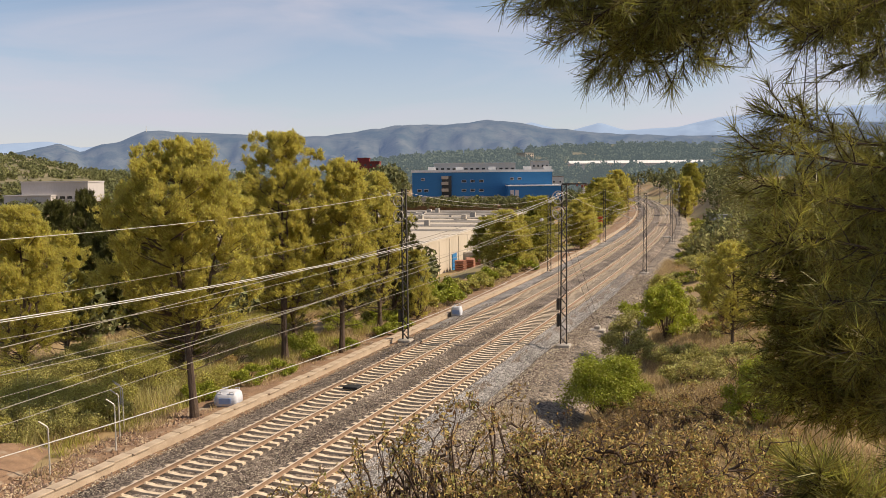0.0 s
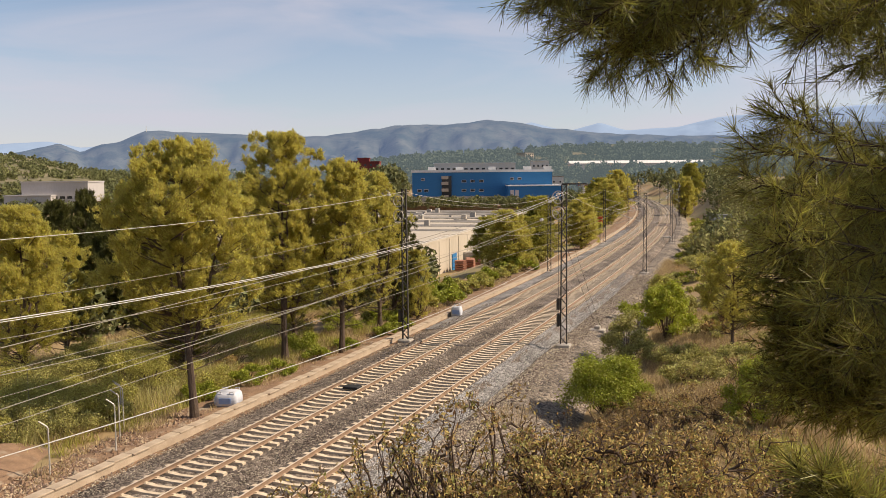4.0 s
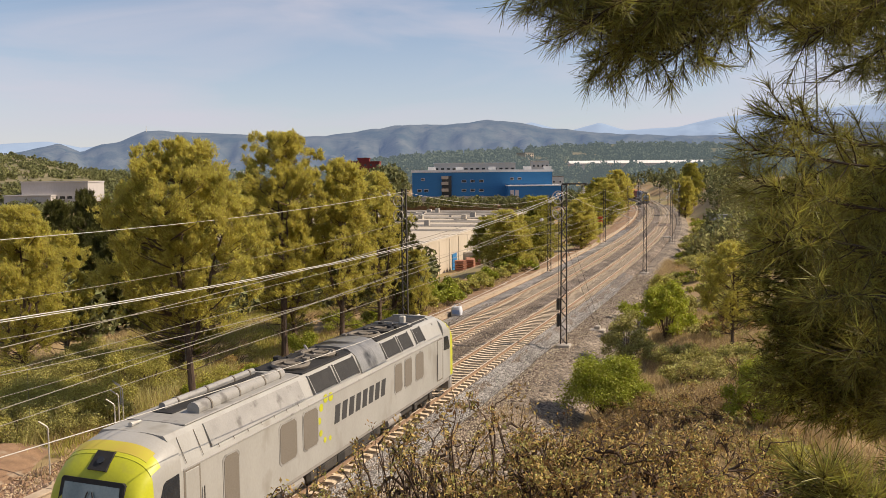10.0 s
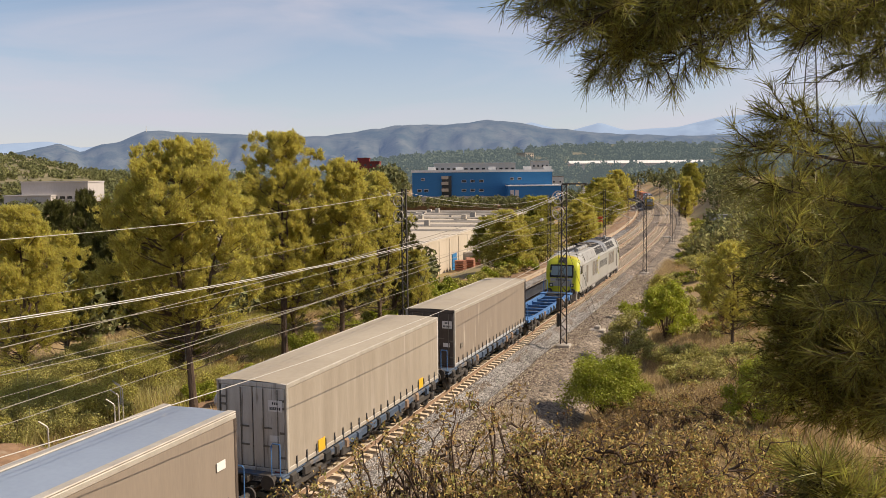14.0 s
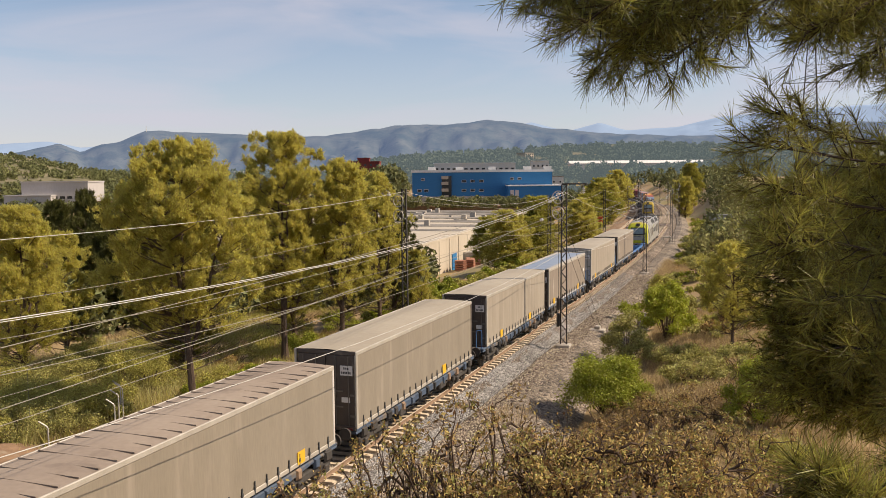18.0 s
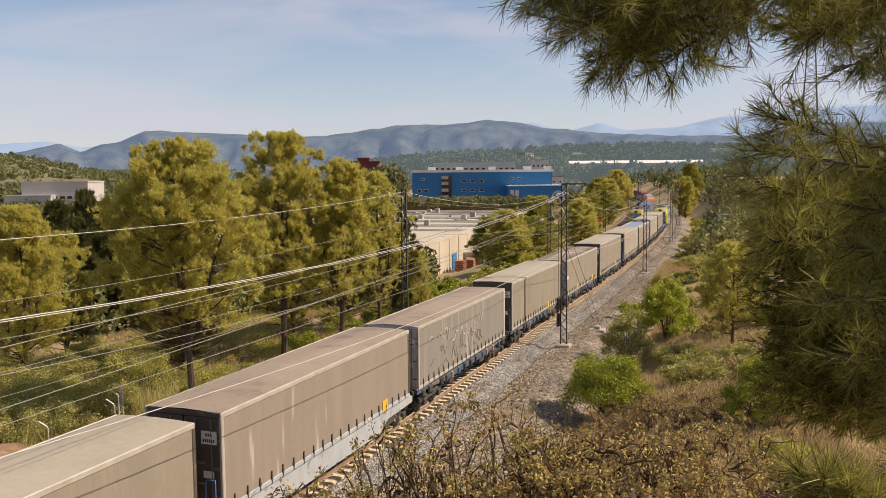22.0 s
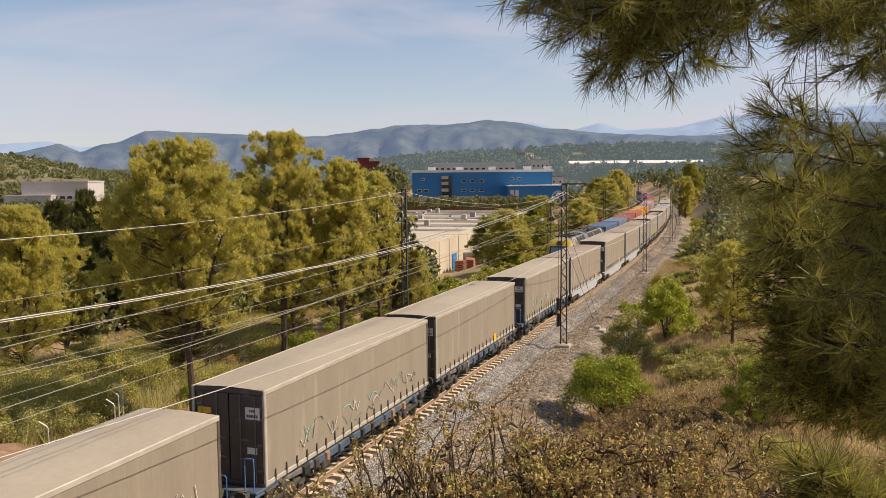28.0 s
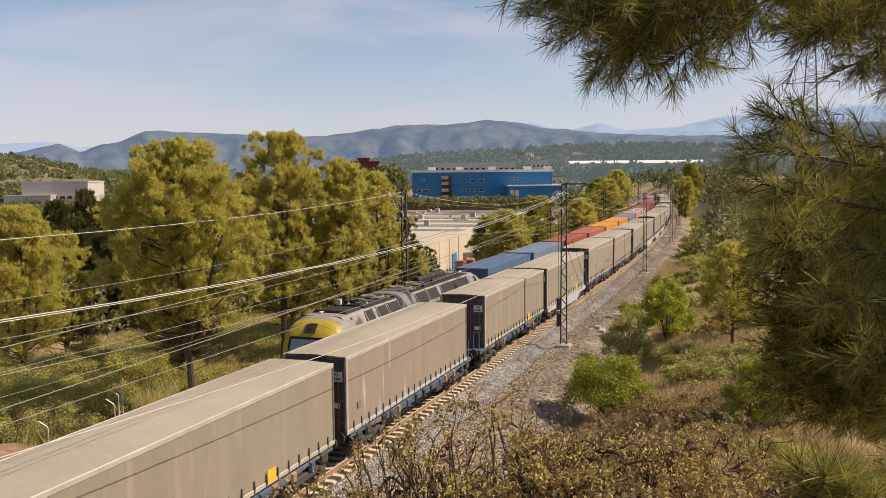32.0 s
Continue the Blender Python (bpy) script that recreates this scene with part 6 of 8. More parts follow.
for i in range(28):
    x, y = rnd.uniform(-30, -12.8), rnd.uniform(26, 43)
    bush(x, y, rnd.uniform(1.3, 2.1), rnd.uniform(1.5, 2.9), 230 + i, rnd.choice(("leaf_yellow", "leaf_yellow", "leaf_olive")), 8500, 0.04, "golden sunlit scrub on the bank under the pines", twigs=20)


for i in range(30):
    x, y = rnd.uniform(12.5, 24), rnd.uniform(44, 84)
    bush(x, y, rnd.uniform(1.2, 2.2), rnd.uniform(1.0, 2.2), 180 + i, rnd.choice(("leaf_olive", "leaf_olive", "leaf_yellow", "leaf_dry")), 1500, 0.10, "scrub on the slope behind the young pine", twigs=9)


def dry_shrub(x, y, w, h, seed, count, size, mats=("leaf_dry",), label="dry ochre shrub with bare crooked twigs"):
    """Crooked forking twigs with sparse dry leaves at their ends."""
    z = float(ground_z(x, y))
    rs = np.random.RandomState(seed)
    t = thing("dry_shrub", Matrix.Translation((x, y, z)), label, "shrub", "dry scrub below the viewer")
    wood, tips = Geo(), []

    def grow(p, d, ln, r, lev):
        pts = [p]
        for k in range(4):
            d = (d + Vector(rs.randn(3)) * 0.42 + Vector((0, 0, 0.03))).normalized()
            p = p + d * (ln / 4)
            pts.append(p)
        wood.path(pts, [r * (1 - 0.14 * k) for k in range(5)], 4 if lev else 6)
        if lev >= 2:
            tips.append(p)
            tips.append(pts[2])
        if lev < 3:
            for k in range(3 if lev else 4):
                grow(pts[2 + k % 3], (d + Vector(rs.randn(3)) * 0.75).normalized(), ln * (0.5 + 0.3 * rs.rand()), r * 0.55, lev + 1)

    for i in range(3):
        a = i * 2.1 + rs.rand()
        grow(Vector((0.1 * math.cos(a), 0.1 * math.sin(a), -0.1)), Vector((0.9 * math.cos(a), 0.9 * math.sin(a), 1.0)).normalized(), h * 0.55, 0.024 * h, 0)
    tp = np.array([tuple(p) for p in tips])
    tp = tp[rs.rand(len(tp)) < 0.7]
    sc = np.array([w / max(0.3, np.percentile(np.abs(tp[:, :2]), 90)), 0, h / max(0.3, np.percentile(tp[:, 2], 97))])
    tame = lambda v, top: np.where(v > top, top + 0.25 * (v - top), v)
    wv = np.array(wood.v) * np.array([sc[0], sc[0], sc[2]])
    tp = tp * np.array([sc[0], sc[0], sc[2]])
    wv[:, 2], tp[:, 2] = tame(wv[:, 2], 0.82 * h), tame(tp[:, 2], 0.82 * h)
    wood.v = [tuple(p) for p in wv.tolist()]
    part("woody_frame", wood, M["twig"], t, "bare crooked grey-brown twigs")
    for k, mt in enumerate(mats):
        n = count // len(mats)
        c = tp[rs.randint(0, len(tp), n)] + rs.randn(n, 3) * min(0.042, 0.055 * (h + 0.6)) * (1 - 0.25 * k)
        part("dry_leaves" if mt != "leaf_olive" else "green_leaves", tris("leaves", leaves(rs, c, size), M[mt], 4), None, t)
    return t


FRONT = ((10.82, 8.30, 7.58, 0.70), (11.11, 8.43, 7.89, 0.70), (11.52, 8.27, 7.91, 0.70), (11.49, 9.08, 7.58, 0.60), (11.96, 8.87, 8.07, 0.70), (12.26, 9.20, 8.08, 0.75), (12.70, 8.92, 7.87, 0.60), (12.83, 9.59, 7.73, 0.70), (13.14, 9.69, 7.50, 0.70), (13.44, 10.32, 7.41, 0.80), (13.77, 10.96, 7.19, 0.80), (14.18, 11.10, 7.04, 0.70), (10.73, 7.92, 7.34, 0.50), (11.66, 7.65, 7.60, 0.70), (12.15, 7.83, 7.65, 0.70), (12.51, 8.18, 7.64, 0.70), (12.96, 8.55, 7.51, 0.70), (13.48, 8.95, 7.37, 0.80), (13.91, 9.41, 7.20, 0.70), (14.32, 13.26, 6.66, 0.90), (14.87, 14.50, 6.26, 0.90), (15.14, 12.49, 6.63, 0.80))
for i, (x, y, top, w) in enumerate(FRONT):
    dry_shrub(x, y, w * 1.3, top - float(ground_z(x, y)), 300 + i, 2900, 0.026, ("leaf_dry", "leaf_dry", "leaf_olive"))
for i, (x, y, top, w) in enumerate(((12.62, 9.9, 8.05, 0.8), (12.35, 8.9, 8.25, 0.7), (13.3, 10.6, 7.75, 0.9), (11.7, 8.7, 8.12, 0.7), (13.9, 11.8, 7.2, 0.9))):
    dry_shrub(x, y, w, top - float(ground_z(x, y)), 380 + i, 900, 0.03, ("leaf_dry",), "gaunt old shrub of bare crooked branches")
for i in range(38):
    x, y = rnd.uniform(8.5, 15.5), rnd.uniform(24, 44)
    if math.hypot(x - 8.3, y - 41) < 2.3 or x < 5.8 + 0.09 * (44 - y):
        continue
    dry_shrub(x, y, rnd.uniform(0.8, 1.4), rnd.uniform(0.8, 1.5), 340 + i, 1600, 0.04, rnd.choice((("leaf_dry",), ("leaf_dry", "leaf_olive"), ("straw", "leaf_dry"))), "low brown thorny shrub on the slope")
bush(15.9, 24.5, 1.3, 1.5, 55, "leaf_yellow", 2600, 0.045, "yellow-flowering broom bush on the slope")
bush(15.8, 14.8, 0.6, 1.45, 56, "leaf_yellow", 5200, 0.03, "yellow-green broom bush on the slope")


# dry grass as one sheet of blades
def grass(name, count, region, length, mat, label, seed, keep):
    rs = np.random.RandomState(seed)
    x = region[0] + (region[1] - region[0]) * rs.rand(count)
    y = region[2] + (region[3] - region[2]) * rs.rand(count)
    ok = keep(x, y, across(x, y))
    x, y = x[ok], y[ok]
    c = np.stack([x, y, ground_z(x, y)], -1)
    ax = np.tile(np.array([[0.0, 0.0, 1.5]]), (len(c), 1))
    return single(name, tris(name, tufts(rs, c, ax, 9, length, 0.03, 0.8), M[mat]), None, label, "grass", kind="stuff")


grass("dry_grass", 24000, (5, 24, 16, 75), 0.42, "straw", "dry straw-coloured grass on the bank", 61, lambda x, y, d: (d > 8.0) & (wave(x * 2.1, y * 2.1) > -0.15))
grass("slope_straw", 17000, (8.5, 18, 22, 62), 0.5, "straw", "tall dry straw between the shrubs", 66, lambda x, y, d: wave(x * 1.4 + 1, y * 0.9) > -0.1)
grass("golden_grass", 420, (4.0, 5.6, 35.5, 39.0), 0.55, "straw", "clump of golden dry grass on the gravel", 67, lambda x, y, d: np.hypot((x - 4.8) / 0.8, (y - 37.2) / 1.6) < 1)
grass("golden_grass", 900, (4.2, 7.2, 96, 116), 0.8, "straw", "strip of golden dry grass beside the line", 68, lambda x, y, d: d > 4.6)
grass("scrub_grass", 6000, (5, 24, 14, 75), 0.38, "leaf_olive", "olive scrub grass on the bank", 62, lambda x, y, d: (d > 8.2) & (wave(x * 1.7 + 4, y * 1.3) > 0.05))
grass("bank_grass", 30000, (-34, -10, 24, 75), 0.5, "leaf_yellow", "yellow-green grass under the pines", 63, lambda x, y, d: (d < -11.0) & (wave(x * 1.3, y * 1.5) > -0.1))
grass("reeds", 4800, (-31, -12.8, 26, 46), 1.05, "reed", "tall pale yellow-green reeds on the bank", 69, lambda x, y, d: wave(x * 0.9 + 3, y * 0.8) > 0.0)
grass("path_grass", 2600, (-11.2, -8.5, 14, 70), 0.28, "straw", "dry grass at the edge of the earth strip", 65, lambda x, y, d: (d < -9.2) & (wave(x * 3.1, y * 1.7) > 0.05))
grass("straw_grass", 24000, (-34, -9.6, 24, 90), 0.5, "straw", "dry straw grass under the pines", 64, lambda x, y, d: (d < -10.0) & (wave(x * 1.9 + 2, y * 1.1) > 0.0))


# far woods: many joined clumps
def woods(name, count, place, r, mat, label, seed, k=46, leaf=0.34):
    rs = np.random.RandomState(seed)
    xy = place(rs, count)
    z = ground_z(xy[:, 0], xy[:, 1]) if xy.shape[1] == 2 else xy[:, 2]
    n = len(xy)
    rr = r * (0.6 + 0.8 * rs.rand(n, 1))
    d = rs.randn(n, k, 3)
    d /= np.linalg.norm(d, axis=2, keepdims=True)
    c = np.stack([xy[:, 0], xy[:, 1], z + rr[:, 0] * 0.95], -1)[:, None] + d * rr[:, None] * np.array([0.75, 0.75, 1.0]) * (0.55 + 0.45 * rs.rand(n, k, 1))
    c = c.reshape(-1, 3)
    return single(name, tris(name, leaves(rs, c, np.repeat(rr, k, 0) * leaf), M[mat], 4), None, label, "trees", kind="stuff")


def fan(r0, r1, x0, x1, avoid=()):
    def f(rs, n):
        r = r0 + (r1 - r0) * rs.rand(n)
        b = np.radians(-20.3) + np.arctan((x0 + (x1 - x0) * rs.rand(n) - 784) / 1506)
        p = np.stack([EYE.x + r * np.sin(b), r * np.cos(b)], -1)
        d = across(p[:, 0], p[:, 1])
        ok = (d < -13) | (d > 10)
        for ax0, ax1, ay0, ay1 in avoid:
            ok &= ~((p[:, 0] > ax0) & (p[:, 0] < ax1) & (p[:, 1] > ay0) & (p[:, 1] < ay1))
        return p[ok]
    return f


YARD = ((-140, -32, 118, 335), (-135, -45, 262, 372), (-345, -270, 290, 395))
woods("valley_scrub", 900, fan(75, 300, 20, 760, YARD), 2.0, "wood_far", "scrub and small trees in the valley", 71, 130, 0.19)
woods("valley_trees", 520, fan(300, 620, 190, 1300, YARD), 3.4, "wood_far", "trees scattered through the valley", 72, 110, 0.21)
woods("valley_edge", 800, fan(100, 380, -80, 260, YARD), 1.9, "wood_far", "trees and scrub in the valley before the white factory", 79, 120, 0.2)
woods("block_trees", 60, fan(460, 490, 585, 720), 6.5, "wood_far", "trees before the red block", 80, 200, 0.16)


def before_shed(rs, n):
    b = np.radians(-20.3) + np.arctan((800 + 480 * rs.rand(n) - 784) / 1506)
    r = 690 + 60 * rs.rand(n)
    return np.stack([EYE.x + r * np.sin(b), r * np.cos(b), 4 + np.where(b < np.radians(-12.6), 15, 9) * rs.rand(n)], -1)


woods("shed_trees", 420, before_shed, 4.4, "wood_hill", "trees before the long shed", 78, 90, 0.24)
woods("line_trees", 160, fan(140, 420, 1000, 1300), 2.2, "wood_far", "trees beside the far line", 73, 130, 0.19)
woods("slope_scrub", 620, lambda rs, n: np.stack([6.5 + 17 * rs.rand(n), 120 + 125 * rs.rand(n)], -1), 1.5, "wood_scrub", "pale green scrub on the slope beside the far line", 81, 110, 0.17)
woods("hedge_trees", 330, lambda rs, n: np.stack([-128 + 92 * rs.rand(n), 262 + 16 * rs.rand(n), 1.3 * rs.rand(n)], -1), 1.35, "wood_far", "hedge of bushes behind the warehouse", 74, 120, 0.2)
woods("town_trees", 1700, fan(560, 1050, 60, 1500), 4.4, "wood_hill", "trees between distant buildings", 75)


def on_ridge(rs, n):
    b = np.radians(np.array([MB(560 + 900 * v) for v in rs.rand(n)]))
    t = rs.rand(n) ** 0.7
    prof = np.interp(np.degrees(b), [MB(x) for x in (560, 660, 760, 900, 1000, 1100, 1200, 1300, 1568)], [14, 28, 38, 44, 50, 52, 50, 46, 42])
    z = -6 + (up(prof, 1500) + 6) * (t ** 0.8)
    r = 1500 + 520 * (t - 1)
    q = np.stack([EYE.x + r * np.sin(b), r * np.cos(b), z - 4], -1)
    patch = np.sin(q[:, 0] * 0.021 + 2.0 * np.sin(q[:, 2] * 0.13)) + 0.8 * np.sin(q[:, 0] * 0.057 + q[:, 2] * 0.3)
    return q[(patch > -0.75) | (t > 0.9)]


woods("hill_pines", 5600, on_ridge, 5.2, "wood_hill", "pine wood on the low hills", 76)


def on_dark(rs, n):
    x = -60 + 420 * rs.rand(n)
    b = np.radians(np.array([MB(v) for v in x]))
    t = rs.rand(n) ** 0.8
    z = -6 + (up(np.interp(x, [-60, 0, 60, 130, 180, 260], [44, 38, 31, 18, 9, 4]), 640) + 6) * t ** 0.8
    r = 640 + 240 * (t - 1)
    q = np.stack([EYE.x + r * np.sin(b), r * np.cos(b), z + 0.2], -1)
    patch = np.sin(q[:, 0] * 0.06 + 1.7 * np.sin(q[:, 2] * 0.35)) + 0.7 * np.sin(q[:, 0] * 0.15 + q[:, 2] * 0.5)
    return q[(patch > -0.15) | (t > 0.82)]


woods("dark_hill_pines", 2300, on_dark, 2.0, "wood_far", "pine wood on the dark hill", 77, 60, 0.28)


# ---- buildings ----
def windows(t, parent, face, spots, mat="glass"):
    """Panes in frames on a wall; face: function (u, z, depth) to a point."""
    for u0, u1, z0, z1 in spots:
        fr = part("window", Geo().loft([[face(u0 - 0.12, z0 - 0.12, k), face(u1 + 0.12, z0 - 0.12, k), face(u1 + 0.12, z1 + 0.12, k), face(u0 - 0.12, z1 + 0.12, k)] for k in (-0.2, 0.06)]), M["white"], parent)
        part("pane", Geo().loft([[face(u0, z0, k), face(u1, z0, k), face(u1, z1, k), face(u0, z1, k)] for k in (-0.1, 0.1)]), M[mat], fr)


def factory():
    a, b = Vector((-110.7, 306.5, 0)), Vector((-59.8, 325.3, 0))
    u = (b - a).normalized()
    L = (b - a).length
    n = Vector((u.y, -u.x, 0))
    g = 1.2
    top = 12.4
    F = lambda s, z, k: a + u * s + n * k + Vector((0, 0, z))
    t = thing("blue_factory", Matrix(), "long blue-clad factory with a white roof edge", "factory")
    part("wall", Geo().loft([[F(0, z, 0), F(L, z, 0), F(L, z, -32), F(0, z, -32)] for z in (g - 3, top)]), M["blue"], t, "bright blue metal cladding")
    part("plinth", Geo().loft([[F(-0.1, z, 0.12), F(L + 0.1, z, 0.12), F(L + 0.1, z, -32.1), F(-0.1, z, -32.1)] for z in (g - 3, g + 1.9)]), M["cream"], t)
    r = part("roof", Geo().loft([[F(-0.4, z, 0.5), F(L + 0.4, z, 0.5), F(L + 0.4, z, -32.4), F(-0.4, z, -32.4)] for z in (top, top + 0.9)]), M["white_roof"], t, "white roof edge")
    for s in (6, 17, 30, 44, 52):
        part("roof_unit", Geo().loft([[F(s, z, -8), F(s + 3, z, -8), F(s + 3, z, -11), F(s, z, -11)] for z in (top + 0.9, top + 2.2)]), M["white_roof"], r)
    spots = [(q, q + 1.6, z, z + 0.75) for z in (8.6, 5.0, 2.4) for q in (19.2, 22.6, 26.0)] + [(q, q + 1.2, 9.4, 10.1) for q in (3.5, 38, 41)] + [(q, q + 1.5, 5.0, 5.8) for q in (2.0, 4.6)]
    windows(t, t, F, spots)
    part("stair_tower", Geo().loft([[F(11.5, z, 0.9), F(15.2, z, 0.9), F(15.2, z, -1), F(11.5, z, -1)] for z in (g - 2, top - 1.4)]), M["glass"], t, "dark recessed stair tower")
    for k, z in enumerate((2.4, 5.0, 7.6, 9.8)):
        part("landing", Geo().loft([[F(11.3, q, 1.3), F(14.0, q, 1.3), F(14.0, q, 0.8), F(11.3, q, 0.8)] for q in (z, z + 1.2)]), M["cream"], t)
    e = thing("blue_annex", Matrix(), "low blue annex with a pale flat roof", "factory")
    G = lambda s, z, k: Vector((-71.9, 306.5, 0)) + Vector((0.938, 0.346, 0)) * s + Vector((0.346, -0.938, 0)) * k + Vector((0, 0, z))
    part("wall", Geo().loft([[G(0, z, 0), G(20, z, 0), G(20, z, -16), G(0, z, -16)] for z in (-3, 7.0)]), M["blue"], e)
    part("plinth", Geo().loft([[G(-0.05, z, 0.1), G(20.1, z, 0.1), G(20.1, z, -16.1), G(-0.05, z, -16.1)] for z in (-3, 1.8)]), M["white"], e)
    part("roof", Geo().loft([[G(-0.3, z, 0.3), G(20.3, z, 0.3), G(20.3, z, -16.3), G(-0.3, z, -16.3)] for z in (7.0, 7.35)]), M["white_roof"], e)
    for q in (0.6, 2.4):
        part("gate", Geo().loft([[G(q, z, 0.18), G(q + 1.3, z, 0.18), G(q + 1.3, z, -0.1), G(q, z, -0.1)] for z in (0.0, 5.6)]), M["white"], e, "tall pale gate")


factory()


def warehouse():
    t = thing("warehouse", Matrix(), "wide low cream warehouse with a cluttered grey flat roof", "warehouse")
    a, b = Vector((-36.8, 126.0, 0)), Vector((-46.3, 238.0, 0))
    u = (b - a).normalized()
    n = Vector((u.y, -u.x, 0))
    L = (b - a).length
    F = lambda s, z, k: a + u * s + n * k + Vector((0, 0, z))
    top = -0.9
    fall = lambda s: 1.5 * max(0.0, s - 20) / (L - 20)
    part("wall", Geo().loft([[F(0, -12, 0), F(L, -12, 0), F(L, -12, -50), F(0, -12, -50)], [F(0, top, 0), F(L, top + fall(L), 0), F(L, top + fall(L), -50), F(0, top, -50)]]), M["cream"], t, "stained cream wall")
    for k in range(16):
        s0, s1 = L * k / 16, L * (k + 1) / 16
        part("roof", Geo().loft([[F(s0 + 0.1, top + fall(s0) + z, -0.3), F(s1 - 0.1, top + fall(s1) + z, -0.3), F(s1 - 0.1, top + fall(s1) + z, -49.6), F(s0 + 0.1, top + fall(s0) + z, -49.6)] for z in (0.0, 0.06 + 0.16 * (k % 2))]), M["roof_grey"], t, "bay of grey gravelled flat roof")
    part("parapet", Geo().loft([[F(s, top + fall(s), 0.04), F(s, top + fall(s), -0.35), F(s, top + fall(s) + 0.4, -0.35), F(s, top + fall(s) + 0.4, 0.04)] for s in (0, 20, L)]), M["cream"], t)
    part("parapet", Geo().loft([[F(0, z, 0.04), F(0.4, z, 0.04), F(0.4, z, -50), F(0, z, -50)] for z in (top, top + 0.4)]), M["cream"], t)
    for k in range(15):
        part("pilaster", Geo().loft([[F(2 + k * 7, z, 0.10), F(2.35 + k * 7, z, 0.10), F(2.35 + k * 7, z, -0.1), F(2 + k * 7, z, -0.1)] for z in (-12, top)]), M["cream"], t)
    d = part("door", Geo().loft([[F(25.0, z, 0.14), F(28.2, z, 0.14), F(28.2, z, -0.1), F(25.0, z, -0.1)] for z in (-8, -3.9)]), M["blue"], t, "blue roller door")
    for z in (-6.6, -5.7, -4.8):
        part("slat_joint", Geo().loft([[F(25.1, q, 0.17), F(28.1, q, 0.17), F(28.1, q, 0.1), F(25.1, q, 0.1)] for q in (z, z + 0.06)]), M["letter"], d)
    rs = random.Random(3)
    for k in range(46):
        s, q, w, h = rs.uniform(14, L - 3), rs.uniform(-46, -4), rs.uniform(0.6, 1.6), rs.uniform(0.6, 1.5)
        if k % 3 == 0:
            w, h = w * 2.6, 0.45
        part("roof_vent" if k % 3 else "skylight", Geo().loft([[F(s, z + fall(s), q), F(s + 1.2, z + fall(s), q), F(s + 1.2, z + fall(s), q - w), F(s, z + fall(s), q - w)] for z in (top, top + h)]), M["concrete"], t)
    ann = part("lean_to", Geo().loft([[F(34, z, 4.0), F(46, z, 4.0), F(46, z, -0.1), F(34, z, -0.1)] for z in (-11, -4.4)]), M["concrete"], t)
    rs = random.Random(9)
    for k in range(7):
        p = F(20 + 2.1 * k, 0, 2.2 + rs.uniform(0, 1.2))
        z = float(ground_z(p.x, p.y))
        pal = thing("pallet_stack", Matrix.Translation((p.x, p.y, z)) @ Matrix.Rotation(rs.uniform(0, 1), 4, "Z"), "stack of orange-brown pallets outside the warehouse", "pallet stack", "pallet stacks")
        for j in range(6):
            part("pallet", Geo().box(-0.8, 0.8, -0.7, 0.7, j * 0.32, j * 0.32 + 0.22, 0.02), M["tile"], pal)


warehouse()


def block(name, x, y, w, d, h, turn, wall, roof, label, rows=(), pitched=0.0, sink=3.0, base=None, cat="building"):
    """A distant building with rows of windows on its front: (height, count, pane width, pane height)."""
    z = float(ground_z(x, y)) if base is None else base
    t = thing(name, Matrix.Translation((x, y, z)) @ Matrix.Rotation(radians(turn), 4, "Z"), label, cat)
    part("wall", Geo().box(-w / 2, w / 2, -d / 2, d / 2, -sink, h), M[wall], t)
    if pitched:
        part("roof", Geo().loft([[(-w / 2 - 0.5, -d / 2 - 0.5, h), (-w / 2 - 0.5, d / 2 + 0.5, h), (-w / 2 - 0.5, 0, h + pitched)], [(w / 2 + 0.5, -d / 2 - 0.5, h), (w / 2 + 0.5, d / 2 + 0.5, h), (w / 2 + 0.5, 0, h + pitched)]]), M[roof], t)
    else:
        part("roof", Geo().box(-w / 2 - 0.3, w / 2 + 0.3, -d / 2 - 0.3, d / 2 + 0.3, h, h + 0.5), M[roof], t)
    for zz, n, pw, ph in rows:
        for k in range(n):
            q = -w / 2 + w * (k + 0.5) / n
            win = part("window", Geo().box(q - pw / 2 - 0.1, q + pw / 2 + 0.1, -d / 2 - 0.06, -d / 2 + 0.1, zz - 0.1, zz + ph + 0.1), M[wall], t)
            part("pane", Geo().box(q - pw / 2, q + pw / 2, -d / 2 - 0.1, -d / 2, zz, zz + ph), M["glass"], win)
    return t


def at(x, dist):
    b = math.radians(MB(x))
    return EYE.x + dist * math.sin(b), dist * math.cos(b)


x, y = at(116, 430)
block("white_factory", x, y, 29, 22, 11.4, 24, "dull_white", "dull_white", "long off-white factory with two rows of windows", ((1.2, 9, 2.2, 1.1), (4.0, 9, 2.2, 1.2)), base=-1.6, sink=6, cat="factory")
x, y = at(62, 424)
block("white_factory_wing", x, y, 20, 14, 7.0, 24, "dull_white", "dull_white", "lower off-white wing of the factory", ((1.0, 6, 2.0, 1.1), (3.2, 6, 2.0, 1.1)), base=-3.2, sink=6, cat="factory")
x, y = at(205, 320)
block("red_roof_hall", x, y, 12, 14, 2.2, 24, "old_tile", "old_tile", "low hall with a dull red roof", (), 2.6, base=-1.4, sink=5)
x, y = at(650, 520)
block("red_building", x, y, 17, 12, 5.5, 20, "red_wall", "red_wall", "dark red block with a stepped roof", ((3.2, 5, 1.2, 1.0),), base=14.5, sink=14)
